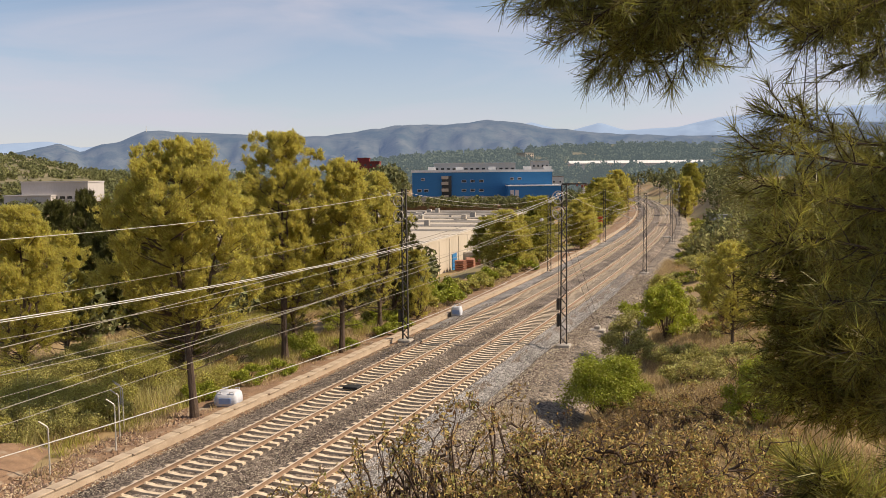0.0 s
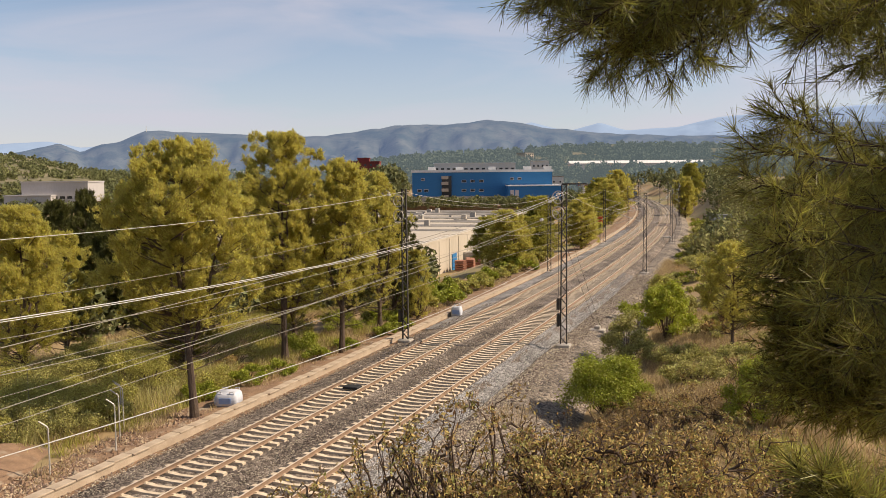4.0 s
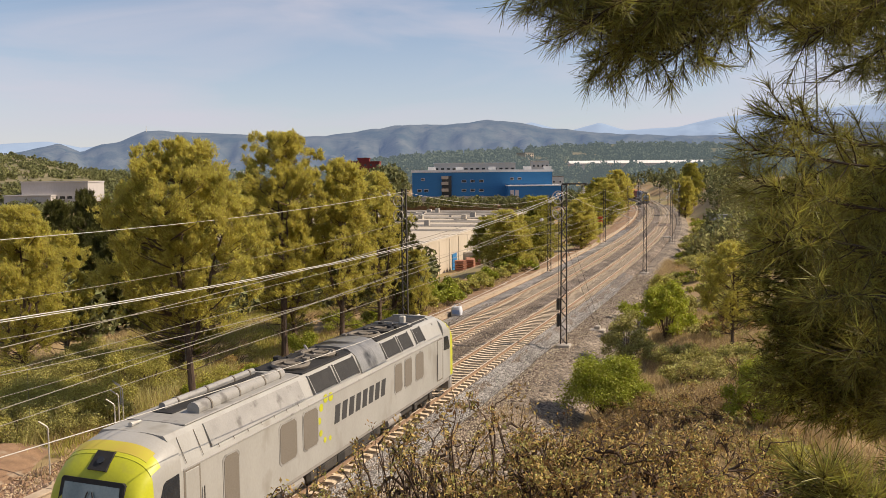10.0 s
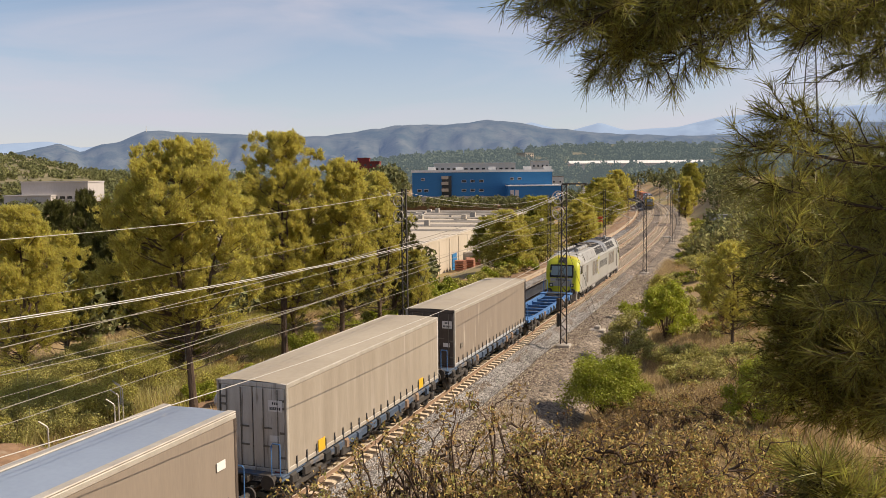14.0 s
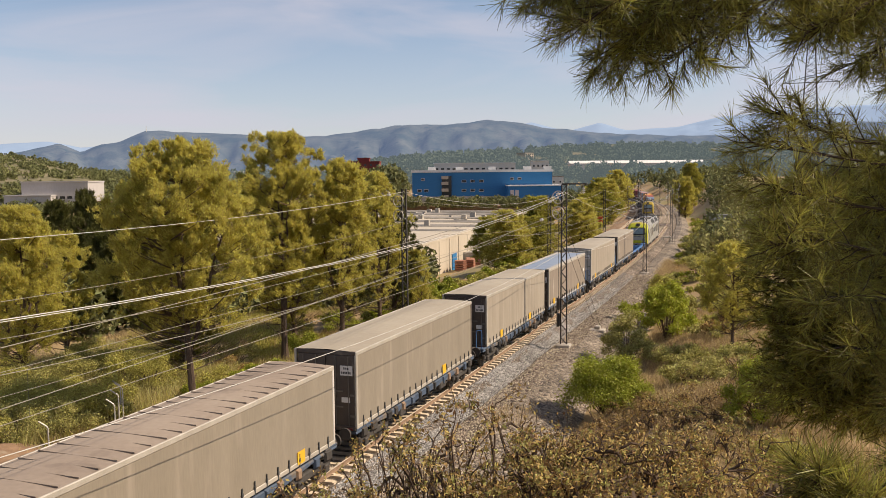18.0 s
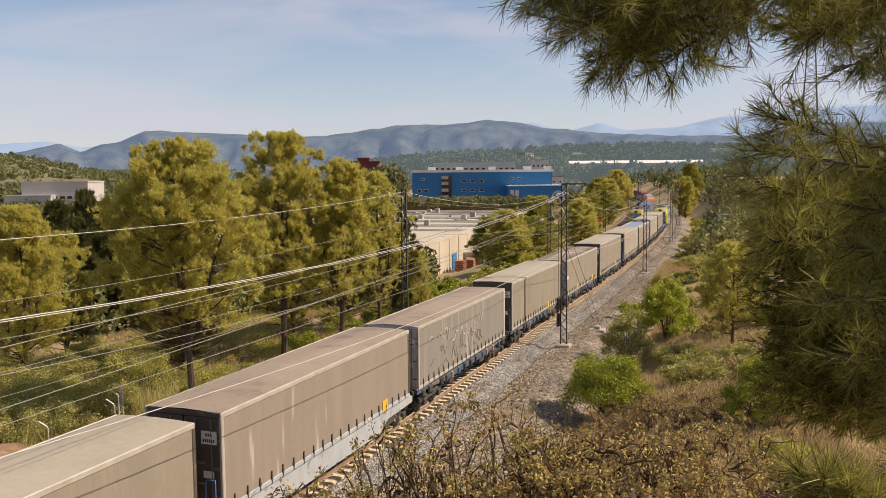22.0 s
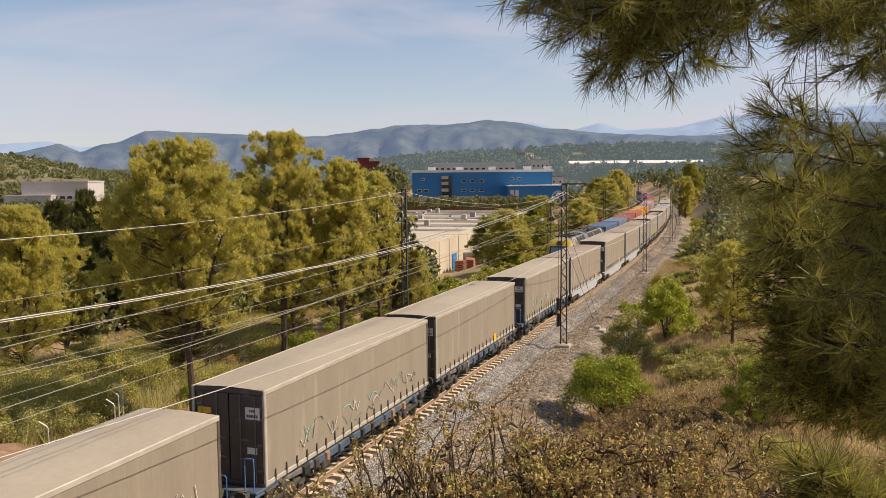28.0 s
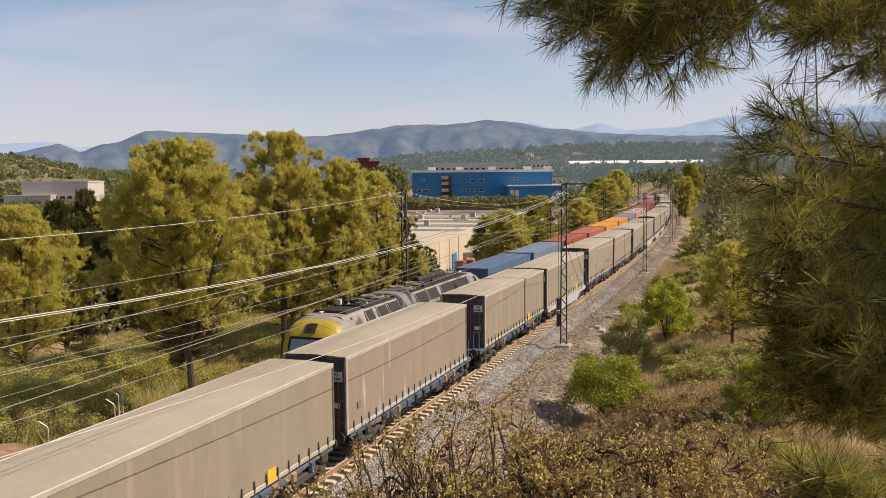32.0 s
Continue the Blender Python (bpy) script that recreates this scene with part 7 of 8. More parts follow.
block("red_penthouse", x - 2, y + 1, 7, 7, 2.2, 20, "red_wall", "red_wall", "dark red upper storey of the block", (), base=20.0, sink=0.4)
x, y = at(672, 360)
block("grey_shed", x, y, 8.5, 10, 7.0, 20, "concrete", "roof_grey", "small grey industrial shed", ((3.6, 2, 1.6, 0.8),), base=1.2, sink=5)
x, y = at(930, 760)
block("cream_block", x, y, 11, 10, 7, 62, "cream", "roof_grey", "cream apartment block on a wooded rise", ((1, 4, 1.2, 1.2), (3.7, 4, 1.2, 1.2), (5.6, 4, 1.2, 0.9)), base=24, sink=10)
x, y = at(1124, 820)
block("long_white_shed", x, y, 124, 16, 3.6, 20, "white", "white_roof", "very long white-roofed industrial shed", (), 2.6, base=18.6, sink=18, cat="warehouse")
x, y = at(840, 640)
block("flat_hall", x, y, 60, 24, 7.0, 20, "white", "white_roof", "flat white-roofed industrial hall", ((2.5, 14, 2.4, 1.2),), base=13.5, sink=12, cat="warehouse")
x, y = at(955, 600)
block("white_house", x, y, 12, 12, 9.0, 20, "white", "white_roof", "white flat-roofed house among trees", ((2.0, 4, 1.2, 1.4), (5.2, 4, 1.2, 1.4)), base=12.0, sink=12, cat="house")
rnd = random.Random(21)
for k in range(26):
    px, r = rnd.uniform(150, 1250), rnd.uniform(560, 1050)
    x, y = at(px, r)
    wl = rnd.choice(("white", "white", "orange_wall", "cream", "white"))
    h = rnd.uniform(4.5, 8.5)
    block("town_house", x, y, rnd.uniform(9, 20), rnd.uniform(9, 14), h, 20 + rnd.uniform(-12, 12), wl, rnd.choice(("tile", "white_roof", "roof_grey")), {"white": "white", "orange_wall": "orange-rendered", "cream": "cream"}[wl] + " house in the distant town", ((1.2, 4, 1.2, 1.3),), rnd.choice((0, 0, 1.8)), base=max(float(ground_z(x, y)), 1.0 + 0.011 * (r - 300)) - 0.5, sink=8, cat="house")
# ochre field and graffiti wall beyond the line
tagged(new("ploughed_field", sheet("ploughed_field", np.arange(6, 36, 2.0), np.arange(238, 302, 4.0), lambda x, y: ground_z(x, y) + 0.1, M["field"])), "bare ochre field on a low terrace", kind="structure")
wl = thing("retaining_wall", Matrix(), "grey retaining wall with faded spray marks", "wall")
part("wall", Geo().box(6.6, 11.0, 157, 157.6, -1.5, 3.6, 0.05), M["skirt"], wl)
sc, rnd = Geo(), random.Random(2)
for k in range(14):
    x0, z0 = rnd.uniform(6.8, 10.0), rnd.uniform(1.4, 2.6)
    sc.box(x0, x0 + rnd.uniform(0.2, 0.7), 156.97, 157.0, z0, z0 + rnd.uniform(0.3, 0.9))
part("graffiti", sc, M["scrawl_pale"], wl, "pale sprayed marks without words")
single("yard", Geo().loft([[(-116, 274, z), (-52, 284, z), (-50, 312, z + 0.7), (-116, 304, z + 0.7)] for z in (-3.0, 0.5)]), M["earth"], "pale earth yard in front of the factory", kind="structure")

# lattice pylon
py = thing("power_pylon", Matrix.Translation((29.6, 287.0, float(ground_z(29.6, 287.0)))), "grey lattice power pylon with two cross-arms", "power pylon")
zb = float(ground_z(29.6, 287.0))
W0, W1, HT = 3.2, 0.85, 47.0
for sx in (-1, 1):
    for sy in (-1, 1):
        part("leg", Geo().tube((sx * W0, sy * W0, -1), (sx * W1, sy * W1, HT), 0.14, 0.1, 5), M["steel"], py)
br = Geo()
for k in range(24):
    za, zc = HT * k / 24, HT * (k + 1) / 24
    wa, wc = W0 + (W1 - W0) * k / 24, W0 + (W1 - W0) * (k + 1) / 24
    for s in (-1, 1):
        br.tube((-wa, s * wa, za), (wc, s * wc, zc), 0.06, n=4).tube((wa, s * wa, za), (-wc, s * wc, zc), 0.06, n=4)
        br.tube((s * wa, -wa, za), (s * wc, wc, zc), 0.06, n=4)
part("bracing", br, M["steel"], py)
for z, l in ((38.5 - zb, 8.2), (28.5 - zb, 9.5)):
    for s in (-1, 1):
        arm = Geo().tube((0, -0.8, z), (s * l, 0, z), 0.1, n=4).tube((0, 0.8, z), (s * l, 0, z), 0.1, n=4).tube((0, 0, z + 2.2), (s * l, 0, z), 0.1, n=4)
        for k in range(1, 5):
            q = k / 5
            arm.tube((s * l * q, 0, z), (s * l * (q - 0.1), 0, z + 2.2 * (1 - q + 0.1)), 0.06, n=4)
        a = part("cross_arm", arm, M["steel"], py)
        part("insulator", Geo().tube((s * l * 0.98, 0, z), (s * l * 0.98, 0, z - 2.0), 0.12, n=6), M["steel"], a)
mst = thing("radio_mast", Matrix.Translation((at(265, 3560)[0], at(265, 3560)[1], up(78, 3600))), "thin radio mast on the mountain's edge", "radio mast")
part("pole", Geo().tube((0, 0, -8), (0, 0, 24), 1.6, 0.8, 6), M["pale"], mst)


# ---- small things by the line ----
def big_bag(s, off, z, turn, w=0.52, tall=0.72):
    t = thing("builders_bag", on_line(s, off, z, turn), "full white woven builder's bag with blue print", "bulk bag", "bulk bags")
    rs = random.Random(s)
    rings = []
    for k, (q, zz) in enumerate(((0.92, 0.0), (1.06, 0.18 * tall), (1.1, 0.5 * tall), (1.0, 0.85 * tall), (0.8, 0.98 * tall))):
        rings.append([(w * q * math.copysign(abs(math.cos(a)) ** 0.32, math.cos(a)) * (1 + rs.uniform(-0.04, 0.04)), w * q * math.copysign(abs(math.sin(a)) ** 0.32, math.sin(a)) * (1 + rs.uniform(-0.04, 0.04)), zz + rs.uniform(-0.02, 0.02)) for a in [2 * math.pi * i / 20 for i in range(20)]])
    part("sack", Geo().loft(rings), M["bag"], t, "", True)
    for sx in (-1, 1):
        for sy in (-1, 1):
            part("strap", Geo().path([(sx * w * 0.75, sy * w * 0.8, 0.9 * tall), (sx * w * 0.8, sy * w * 0.85, 1.1 * tall), (sx * w * 0.4, sy * w * 0.85, 1.08 * tall), (sx * w * 0.35, sy * w * 0.8, 0.9 * tall)], 0.025, 5), M["bag"], t)
    part("print", Geo().box(-0.3, 0.3, -w * 1.12, -w * 1.07, 0.3 * tall, 0.7 * tall), M["bag_blue"], t, "blue printed panel as plain shape")
    return t


big_bag(35.2, -9.3, -0.66, 0.3, 0.55)
big_bag(63.6, -7.25, -0.6, 0.1, 0.38, 0.85)
bx = thing("track_box", on_line(38.55, SECOND + 0.1, -0.2), "black balise box lying between the rails", "track box")
part("box", Geo().box(-0.42, 0.42, -0.28, 0.28, 0.0, 0.14, 0.03), M["rubber"], bx)
# old mast foundation on the gravel bank
fd = thing("old_foundation", on_line(60.2, 4.6, -0.55), "broken concrete foundation block on the gravel", "foundation")
part("block", Geo().box(-0.55, 0.55, -0.4, 0.4, -0.4, 0.18, 0.06), M["concrete"], fd)
part("stub", Geo().box(-0.2, 0.2, -0.2, 0.2, 0.18, 0.42, 0.04), M["concrete"], fd)
strand("guy_wire", [(60.2, 4.5, -0.3), (53.6, 3.6, 6.4)], 0.012, M["steel"], "steel guy wire anchoring a mast")
strand("guy_wire", [(60.4, 4.8, -0.3), (53.6, 3.7, 7.6)], 0.012, M["steel"], "steel guy wire anchoring a mast")
# bent-top fence posts
for x, y, hgt in ((-9.9, 24.4, 1.95), (-9.4, 27.4, 2.1), (-10.6, 29.0, 2.0), (-11.6, 30.4, 1.9), (-12.6, 31.4, 1.7)):
    p = thing("fence_post", Matrix.Translation((x, y, -0.8)), "pale galvanised fence post with bent top", "fence post", "fence posts")
    part("post", Geo().path([(0, 0, -0.3), (0, 0, hgt), (-0.03, -0.02, hgt + 0.1), (-0.28, -0.18, hgt + 0.32)], 0.028, 7), M["pale"], p)
for za in (0.2, 0.9, 1.5):
    single("fence_wire", Geo().path([(-9.4, 27.4, -0.8 + za), (-10.6, 29.0, -0.82 + za), (-11.6, 30.4, -0.85 + za), (-12.6, 31.4, -0.9 + za)], 0.006, 4), M["steel"], "thin fence wire between posts", "wire", "fence wires")
sg = thing("signal_board", on_line(140, -7.7, -0.5), "small orange-red signal board on a thin post", "signal")
part("post", Geo().tube((0, 0, -0.5), (0, 0, 4.6), 0.06, n=8), M["steel"], sg)
for z in (3.4, 3.95):
    part("board", Geo().box(-0.42, 0.42, -0.1, -0.03, z, z + 0.45, 0.03), M["red_lamp"], sg)
cb = thing("trackside_cabinet", on_line(146, 2.6, -0.6), "pale trackside cable frame", "cabinet")
part("frame", Geo().box(-0.7, 0.7, -0.1, 0.1, 0.75, 0.95, 0.02).box(-0.65, -0.5, -0.1, 0.1, -0.3, 0.8).box(0.5, 0.65, -0.1, 0.1, -0.3, 0.8), M["pale"], cb)


# ---- the pine beside the viewer ----
near = thing("near_pine", Matrix.Translation((18.6, 6.4, float(ground_z(18.6, 6.4)))), "close dark green pine with long needles overhanging the view", "tree")
nz = float(ground_z(18.6, 6.4))
part("trunk", Geo().path([(0, 0, -0.3), (0.05, 0.1, 1.5), (-0.1, 0.1, 3.2), (0.0, 0.2, 5.5)], [0.16, 0.14, 0.12, 0.07], 10), M["bark"], near)
SWAY = []


def shoots(cen_dir, rs, needles, length, w):
    """Thin needles round short shoots: each row a foot and a direction."""
    cen, ax = [], []
    for b, d, ln in cen_dir:
        for s in range(needles):
            f = 0.25 + 0.75 * s / needles
            cen.append(b + d * ln * f)
            ax.append(d * (0.35 + 0.8 * f))
    cen, ax = np.array(cen), np.array(ax)
    n = len(cen)
    d = rs.randn(n, 3)
    d /= np.linalg.norm(d, axis=1, keepdims=True)
    d = d * 0.9 + ax
    d /= np.linalg.norm(d, axis=1, keepdims=True)
    side = np.cross(d, rs.randn(n, 3))
    side /= np.linalg.norm(side, axis=1, keepdims=True)
    tip = cen + d * length * (0.7 + 0.5 * rs.rand(n, 1)) + rs.randn(n, 3) * 0.006 - np.array([0, 0, 0.005])
    return np.stack([cen - side * w, cen + side * w, tip + side * w * 0.4, tip - side * w * 0.4], 1)


def spray(centre, radius, count, seed, amp=0.7, w=0.0034):
    """A dense bunch of forking twigs and needles in the crown; unseen ones serve as sun blockers."""
    rs = np.random.RandomState(seed)
    rows, g = [], Geo()
    root = np.array([0.45, 0.25, -0.12]) * radius / 0.4
    for i in range(count):
        u = rs.randn(3)
        u = u / np.linalg.norm(u) * radius * rs.rand() ** 0.4 * np.array([1, 1, 0.8])
        d = u / radius + np.array([-0.55, -0.3, 0.15]) + rs.randn(3) * 0.35
        d /= np.linalg.norm(d)
        ln = 0.10 * (0.6 + 0.8 * rs.rand())
        rows.append((u, d, ln))
        if i % 3 == 0:
            g.path([tuple(root), tuple(root * 0.4 + u * 0.6 + np.array([0, 0, 0.03])), tuple(u), tuple(u + d * ln)], [0.006, 0.004, 0.0025, 0.0015], 4)
    m = Matrix.Translation(Vector(centre) - Vector((18.6, 6.4, nz)))
    ob = part("branch", g, M["twig_near"], near, "dark twiggy branch")
    ob.matrix_basis = m
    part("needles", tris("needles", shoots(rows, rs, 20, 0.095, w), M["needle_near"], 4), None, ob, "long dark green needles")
    SWAY.append((ob, m, amp, seed))


def limb(pts, twigs, tw_len, droop, seed, needles=70, amp=1.0, spread_v=0.6, cover=0.25):
    """A limb with side twigs and paired long needles; it sways about its root."""
    rs = np.random.RandomState(seed)
    root = Vector(pts[0])
    P = [Vector(p) - root for p in pts]
    g = Geo().path(P, [0.011 - 0.008 * k / (len(P) - 1) for k in range(len(P))], 6)
    total = len(P) - 1
    cen, ax = [], []
    for i in range(twigs):
        f = (cover + (1 - cover) * (i + rs.rand()) / twigs) * total
        k = min(int(f), total - 1)
        b = P[k].lerp(P[k + 1], f - k)
        d0 = (P[k + 1] - P[k]).normalized()
        d = (d0 * 0.75 + Vector(rs.randn(3)) * spread_v + Vector((0, 0, -droop))).normalized()
        ln = tw_len * (0.45 + 0.8 * rs.rand())
        q = [b]
        for s in range(4):
            d = (d + Vector(rs.randn(3)) * 0.16 + Vector((0, 0, 0.06))).normalized()
            q.append(q[-1] + d * (ln / 4))
        g.path(q, [0.0038, 0.0034, 0.0028, 0.0022, 0.0016], 4)
        for s in range(needles):
            f2 = (0.42 + 0.58 * (s / needles)) * 4
            k2 = min(int(f2), 3)
            cen.append(tuple(q[k2].lerp(q[k2 + 1], f2 - k2)))
            ax.append(tuple((q[k2 + 1] - q[k2]).normalized() * (0.75 + 0.9 * (s / needles))))
    cen, ax = np.array(cen), np.array(ax)
    n = len(cen)
    d = rs.randn(n, 3)
    d /= np.linalg.norm(d, axis=1, keepdims=True)
    d = d * 1.05 + ax * 0.85
    d /= np.linalg.norm(d, axis=1, keepdims=True)
    side = np.cross(d, rs.randn(n, 3))
    side /= np.linalg.norm(side, axis=1, keepdims=True)
    ln = 0.105 * (0.7 + 0.5 * rs.rand(n, 1))
    w = 0.0017
    bend = rs.randn(n, 3) * 0.008 - np.array([0, 0, 0.006])
    tip = cen + d * ln + bend
    v = np.stack([cen - side * w, cen + side * w, tip + side * w * 0.4, tip - side * w * 0.4], 1)
    m = Matrix.Translation(root - Vector((18.6, 6.4, nz)))
    ob = part("branch", g, M["twig_near"], near, "dark twiggy branch")
    ob.matrix_basis = m
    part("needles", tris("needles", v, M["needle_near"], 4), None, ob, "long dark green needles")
    SWAY.append((ob, m, amp, seed))


limb(((16.28, 5.49, 12.19), (15.56, 4.97, 11.8), (14.96, 4.52, 11.61), (14.51, 4.24, 11.51), (14.23, 4.02, 11.43)), 60, 0.22, 0.15, 1, 46, 0.9, 0.5, 0.2)
limb(((15.84, 5.21, 12.04), (15.23, 4.72, 11.58), (14.87, 4.36, 11.31), (14.58, 4.13, 11.14)), 66, 0.22, 0.25, 2, 46, 1.0, 0.55, 0.2)
limb(((15.83, 5.09, 11.94), (15.33, 4.65, 11.5), (15.0, 4.4, 11.26), (14.71, 4.17, 11.06)), 66, 0.21, 0.3, 3, 46, 1.1, 0.55, 0.2)
limb(((15.27, 4.65, 11.8), (14.84, 4.36, 11.53), (14.58, 4.15, 11.38), (14.39, 4.01, 11.24)), 54, 0.2, 0.3, 4, 46, 1.0, 0.55, 0.15)
limb(((16.46, 5.65, 12.1), (15.96, 5.21, 11.62), (15.61, 4.84, 11.35), (15.36, 4.64, 11.22)), 60, 0.22, 0.3, 5, 46, 0.9, 0.55, 0.2)
limb(((16.44, 5.51, 11.76), (16.11, 5.25, 11.44), (15.84, 5.03, 11.25), (15.61, 4.82, 11.09)), 50, 0.2, 0.3, 6, 46, 0.8, 0.5, 0.2)
limb(((16.41, 5.36, 11.44), (16.18, 5.21, 11.25), (15.98, 5.07, 11.13), (15.81, 4.95, 11.04)), 34, 0.18, 0.2, 7, 46, 0.8, 0.5, 0.2)
limb(((15.52, 4.53, 11.74), (15.1, 4.24, 11.51), (14.88, 4.15, 11.4), (14.69, 4.07, 11.3)), 60, 0.2, 0.35, 8, 46, 0.9, 0.6, 0.1)
limb(((15.54, 4.87, 11.91), (15.12, 4.58, 11.64), (14.77, 4.34, 11.53), (14.43, 4.1, 11.46)), 60, 0.2, 0.3, 9, 46, 0.9, 0.6, 0.1)
limb(((16.7, 5.83, 10.67), (16.06, 5.27, 10.66), (15.62, 4.79, 10.68), (15.37, 4.6, 10.76), (15.25, 4.45, 10.82)), 34, 0.19, -0.05, 11, 46, 1.0, 0.45, 0.25)
limb(((16.67, 5.69, 10.45), (16.04, 5.14, 10.52), (15.62, 4.73, 10.58), (15.35, 4.47, 10.62), (15.17, 4.35, 10.65)), 40, 0.19, 0.0, 12, 46, 1.1, 0.45, 0.2)
limb(((16.64, 5.55, 10.17), (15.97, 4.99, 10.31), (15.57, 4.64, 10.38), (15.32, 4.34, 10.44), (15.16, 4.23, 10.49)), 40, 0.19, 0.0, 13, 46, 1.1, 0.45, 0.2)
limb(((16.63, 5.41, 9.87), (16.02, 4.88, 10.06), (15.65, 4.54, 10.17), (15.4, 4.24, 10.24), (15.23, 4.12, 10.22)), 40, 0.19, 0.05, 14, 46, 1.1, 0.45, 0.2)
limb(((16.71, 5.27, 9.65), (16.12, 4.74, 9.82), (15.79, 4.31, 9.95), (15.56, 4.13, 9.99), (15.4, 3.96, 9.98)), 40, 0.18, 0.1, 15, 46, 1.2, 0.45, 0.15)
limb(((16.72, 5.01, 9.4), (16.2, 4.52, 9.64), (15.89, 4.2, 9.74), (15.69, 3.92, 9.81), (15.53, 3.75, 9.81)), 40, 0.18, 0.1, 16, 46, 1.2, 0.45, 0.15)
limb(((16.76, 4.88, 9.26), (16.3, 4.41, 9.46), (16.02, 4.1, 9.56), (15.82, 3.82, 9.64), (15.7, 3.67, 9.64)), 40, 0.17, 0.1, 17, 46, 1.2, 0.45, 0.15)
limb(((16.69, 4.63, 9.06), (16.29, 4.18, 9.27), (16.02, 3.88, 9.41), (15.82, 3.6, 9.47), (15.72, 3.45, 9.48)), 36, 0.16, 0.1, 18, 46, 1.2, 0.45, 0.1)
limb(((16.52, 4.44, 9.68), (16.21, 4.12, 9.83), (15.96, 3.83, 9.89), (15.76, 3.64, 9.89)), 36, 0.17, 0.1, 20, 80, 1.0, 0.55, 0.05)
limb(((16.96, 6.22, 10.34), (16.33, 5.77, 10.38), (15.92, 5.41, 10.42), (15.6, 5.08, 10.4)), 40, 0.22, 0.05, 21, 80, 1.0, 0.55, 0.05)
limb(((17.13, 6.16, 9.65), (16.5, 5.73, 9.88), (16.09, 5.38, 9.98), (15.74, 5.03, 9.97)), 40, 0.22, 0.05, 22, 80, 1.0, 0.55, 0.05)
limb(((17.26, 5.87, 9.02), (16.76, 5.5, 9.34), (16.36, 5.15, 9.48), (16.05, 4.83, 9.53)), 40, 0.22, 0.05, 23, 80, 1.0, 0.55, 0.05)
limb(((15.82, 3.23, 9.16), (15.57, 2.94, 9.4), (15.41, 2.69, 9.56), (15.33, 2.56, 9.65)), 26, 0.13, -0.2, 24, 80, 1.2, 0.5, 0.1)
limb(((15.66, 2.86, 9.33), (15.5, 2.66, 9.5), (15.41, 2.53, 9.62)), 20, 0.12, -0.25, 25, 80, 1.2, 0.5, 0.1)
limb(((17.06, 6.36, 10.33), (16.46, 5.99, 10.46), (16.01, 5.67, 10.55), (15.63, 5.43, 10.57)), 52, 0.24, 0.05, 40, 60, 0.9, 0.6, 0.0)
limb(((16.95, 6.5, 9.96), (16.33, 6.12, 10.11), (15.87, 5.8, 10.21), (15.48, 5.55, 10.23)), 52, 0.24, 0.05, 41, 60, 0.9, 0.6, 0.0)
limb(((17.0, 5.84, 9.86), (16.44, 5.49, 9.99), (16.02, 5.18, 10.09), (15.67, 4.95, 10.12)), 52, 0.24, 0.05, 42, 60, 0.9, 0.6, 0.0)
limb(((17.27, 6.24, 9.42), (16.67, 5.87, 9.58), (16.23, 5.56, 9.69), (15.85, 5.31, 9.73)), 52, 0.24, 0.05, 43, 60, 0.9, 0.6, 0.0)
limb(((17.15, 5.56, 9.42), (16.62, 5.22, 9.57), (16.22, 4.92, 9.67), (15.88, 4.69, 9.71)), 52, 0.24, 0.05, 44, 60, 0.9, 0.6, 0.0)
limb(((17.22, 5.75, 9.05), (16.66, 5.4, 9.21), (16.25, 5.1, 9.33), (15.9, 4.86, 9.37)), 52, 0.24, 0.05, 45, 60, 0.9, 0.6, 0.0)
limb(((17.67, 6.83, 9.48), (17.03, 6.44, 9.65), (16.54, 6.11, 9.76), (16.13, 5.85, 9.8)), 52, 0.24, 0.05, 48, 60, 0.9, 0.6, 0.0)
limb(((17.43, 7.11, 9.99), (16.76, 6.72, 10.15), (16.26, 6.38, 10.25), (15.83, 6.12, 10.28)), 52, 0.24, 0.05, 50, 60, 0.9, 0.6, 0.0)
limb(((16.7, 6.11, 10.17), (16.12, 5.74, 10.3), (15.69, 5.43, 10.39), (15.32, 5.19, 10.41)), 52, 0.24, 0.05, 52, 60, 0.9, 0.6, 0.0)
limb(((16.97, 6.09, 9.65), (16.39, 5.73, 9.8), (15.96, 5.42, 9.9), (15.58, 5.17, 9.93)), 52, 0.24, 0.05, 53, 60, 0.9, 0.6, 0.0)
limb(((17.13, 5.84, 9.22), (16.56, 5.48, 9.37), (16.15, 5.18, 9.49), (15.79, 4.94, 9.53)), 52, 0.24, 0.05, 54, 60, 0.9, 0.6, 0.0)
limb(((15.22, 4.86, 11.86), (14.8, 4.57, 11.58), (14.5, 4.33, 11.41), (14.26, 4.13, 11.32)), 54, 0.2, 0.25, 60, 46, 0.9, 0.55, 0.1)
limb(((15.5, 4.95, 11.71), (15.07, 4.65, 11.44), (14.76, 4.42, 11.26), (14.52, 4.21, 11.18)), 54, 0.2, 0.25, 61, 46, 0.9, 0.55, 0.1)
limb(((15.11, 4.72, 11.96), (14.7, 4.43, 11.68), (14.41, 4.2, 11.51), (14.18, 4.0, 11.42)), 54, 0.2, 0.25, 63, 46, 0.9, 0.55, 0.1)
limb(((16.64, 5.7, 11.88), (16.15, 5.39, 11.58), (15.8, 5.13, 11.4), (15.51, 4.91, 11.31)), 54, 0.2, 0.25, 65, 46, 0.9, 0.55, 0.1)
limb(((15.39, 5.04, 11.98), (14.95, 4.74, 11.69), (14.64, 4.5, 11.51), (14.39, 4.29, 11.42)), 54, 0.2, 0.25, 67, 46, 0.9, 0.55, 0.1)
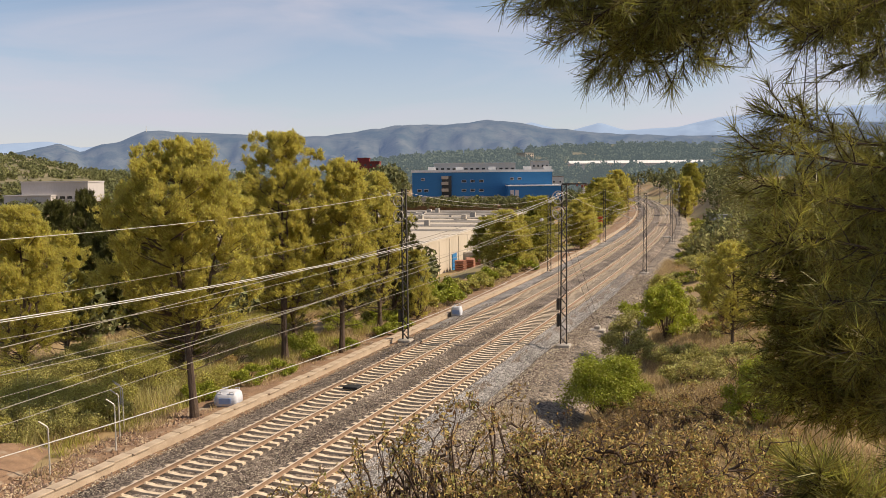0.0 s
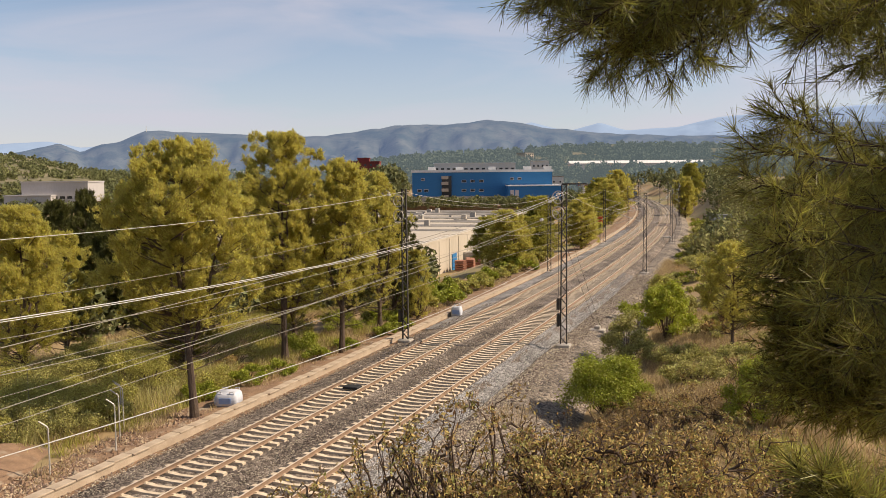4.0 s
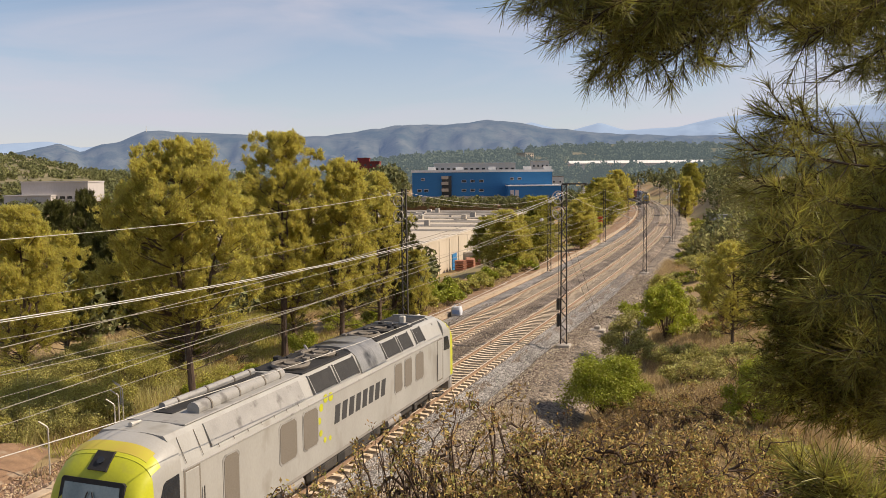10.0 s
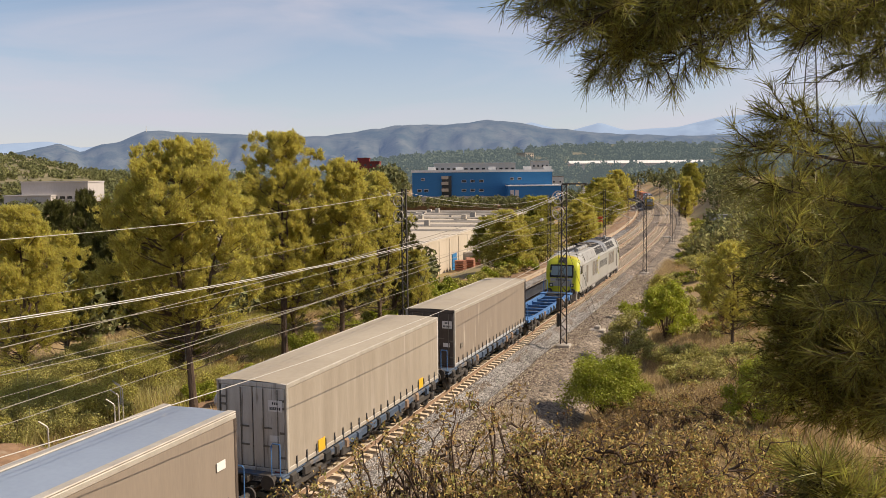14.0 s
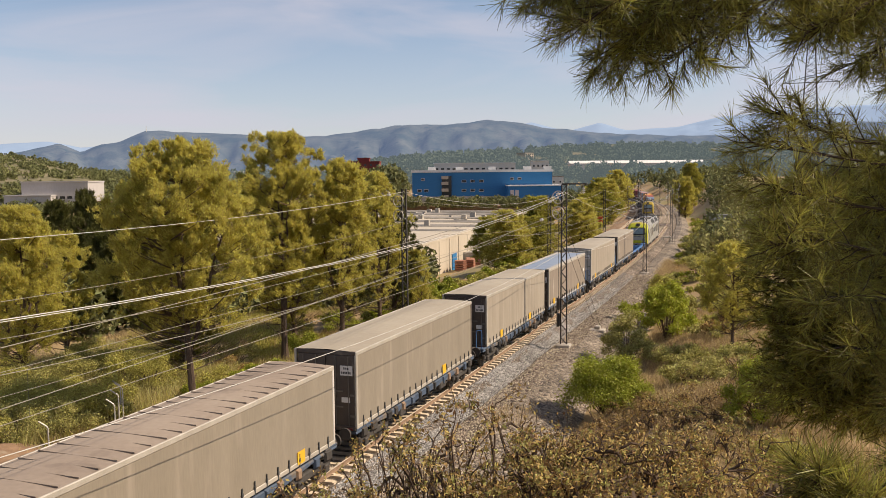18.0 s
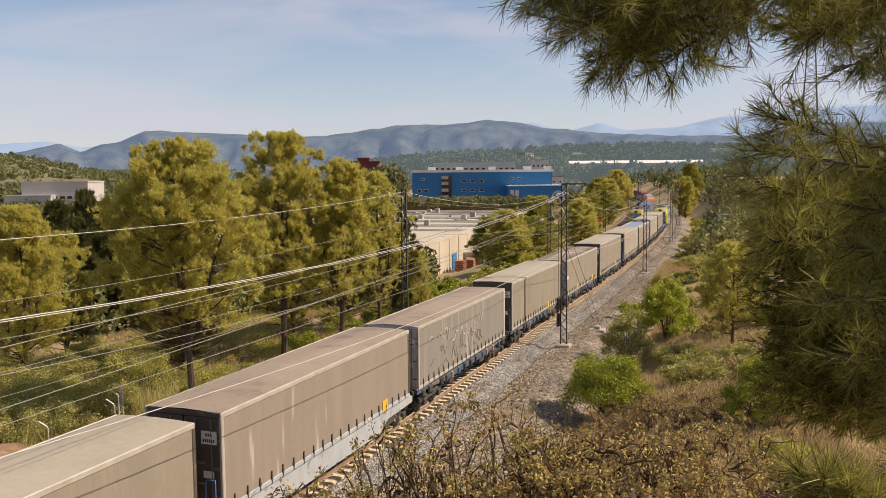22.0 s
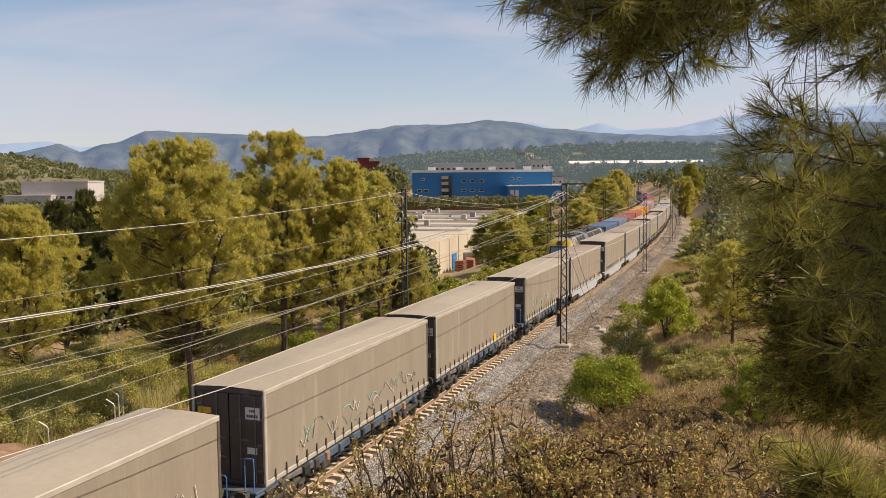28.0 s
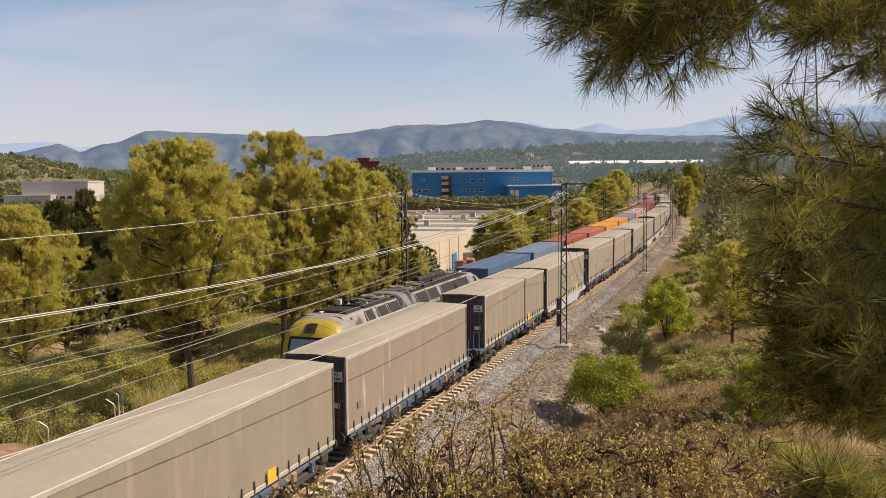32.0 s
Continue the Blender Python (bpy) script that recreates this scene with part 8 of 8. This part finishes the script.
limb(((14.84, 5.33, 11.59), (14.47, 4.96, 11.36), (14.31, 4.77, 11.13)), 46, 0.2, 0.3, 69, 46, 0.9, 0.55, 0.1)

# dense inner foliage
for k, c in enumerate(((15.57, 6.76, 10.15), (15.82, 6.64, 10.24), (16.07, 6.96, 10.39), (15.51, 6.81, 9.77), (15.75, 6.58, 9.84), (16.01, 6.68, 9.88), (15.55, 6.68, 9.41), (15.80, 6.56, 9.45), (16.06, 6.66, 9.44), (15.60, 6.67, 9.04), (15.85, 6.55, 9.05), (16.11, 6.64, 9.05))):
    spray(c, 0.42, 230, 400 + k)
    # Unseen wide-needled bunches towards the sun, added to shade this foliage.
    if 9.4 < c[2] < 10.3:
        spray((c[0] + 1.75, c[1] + 0.65, c[2] + 1.72), 0.55, 420, 470 + k, 0.7, 0.008)
for k, c in enumerate(((14.22, 5.09, 11.44), (14.52, 5.31, 11.49), (14.83, 5.53, 11.44), (15.15, 5.76, 11.52), (15.49, 5.99, 11.49), (15.79, 6.11, 11.52), (14.32, 4.9, 11.26), (13.99, 4.9, 11.49))):
    if c[0] > 15.4:
        spray((c[0], c[1], c[2] + 0.08), 0.24, 110, 440 + k, 0.9, 0.004)
    # Two unseen layers up the sun's direction, added to darken the overhanging branches.
    spray((c[0] + 0.95, c[1] + 0.36, c[2] + 0.95), 0.5, 380, 500 + k, 0.9, 0.011)
    spray((c[0] + 1.65, c[1] + 0.62, c[2] + 1.6), 0.65, 380, 520 + k, 0.9, 0.011)

# the rest of its crown, unseen over and beside the viewer, added to block sun
for k in range(12):
    spray((17.7 + 0.32 * (k % 4), 5.3 + 0.45 * (k // 4), 11.85 + 0.24 * (k % 4)), 0.42, 300, 560 + k, 0.3, 0.008)
rnd = random.Random(77)
for k in range(16):
    a = rnd.uniform(0, 6.28)
    z = rnd.uniform(12.7, 13.3)
    root = (18.6, 6.5, z - 0.5)
    r = rnd.uniform(0.9, 2.0)
    tip = (18.6 + r * math.cos(a), 6.5 + r * math.sin(a), z)
    if tip[0] < 17.0 and tip[1] > 4.4:
        tip = (17.2, tip[1], z)
    mid = tuple(0.5 * (p + q) for p, q in zip(root, tip))
    limb((root, mid, tip), 60, 0.34, 0.1, 90 + k, 46, 0.3, 0.7, 0.1)


# ---- what moves ----
# the long train slows a little on the way, and gains again at the end
LAG = ((0.0, 8.0, 9.0, 10.0, 11.0, 12.2, 13.5, 14.5, 16.0, 28.0, 29.0, 30.0, 31.0, 32.0), (-7.4, -2.2, -1.55, -1.05, -0.75, -0.5, -0.3, -0.1, 0.0, 0.0, 0.1, 0.22, 0.35, 0.48))


def train_pose(side, place, t):
    if side == 1:
        return on_line(place + V1 * t + float(np.interp(t, LAG[0], LAG[1])))
    return on_line(34.0 + V2 * (32.0 - t) + place, SECOND, 0.0, math.pi)


def motions():
    times = [32.0 * k / 64 for k in range(65)]
    for ob, side, place in MOVING:
        walk(ob, [(t, train_pose(side, place, t)) for t in times])
    gust = [32.0 * k / 96 for k in range(97)]
    for ob, m, amp, sd in SWAY:
        rows = []
        for t in gust:
            a = 0.28 * math.sin(2.1 * t + sd) + 0.22 * math.sin(3.7 * t + 1.7 * sd) + 0.30 * math.sin(0.61 * t + 0.4)
            b = 0.22 * math.sin(1.7 * t + 2.3 * sd) + 0.16 * math.sin(4.3 * t + sd)
            rows.append((t, m @ pose(0, 0, 0, amp * a, amp * 0.7 * b, amp * 0.8 * a)))
        walk(ob, rows)


motions()
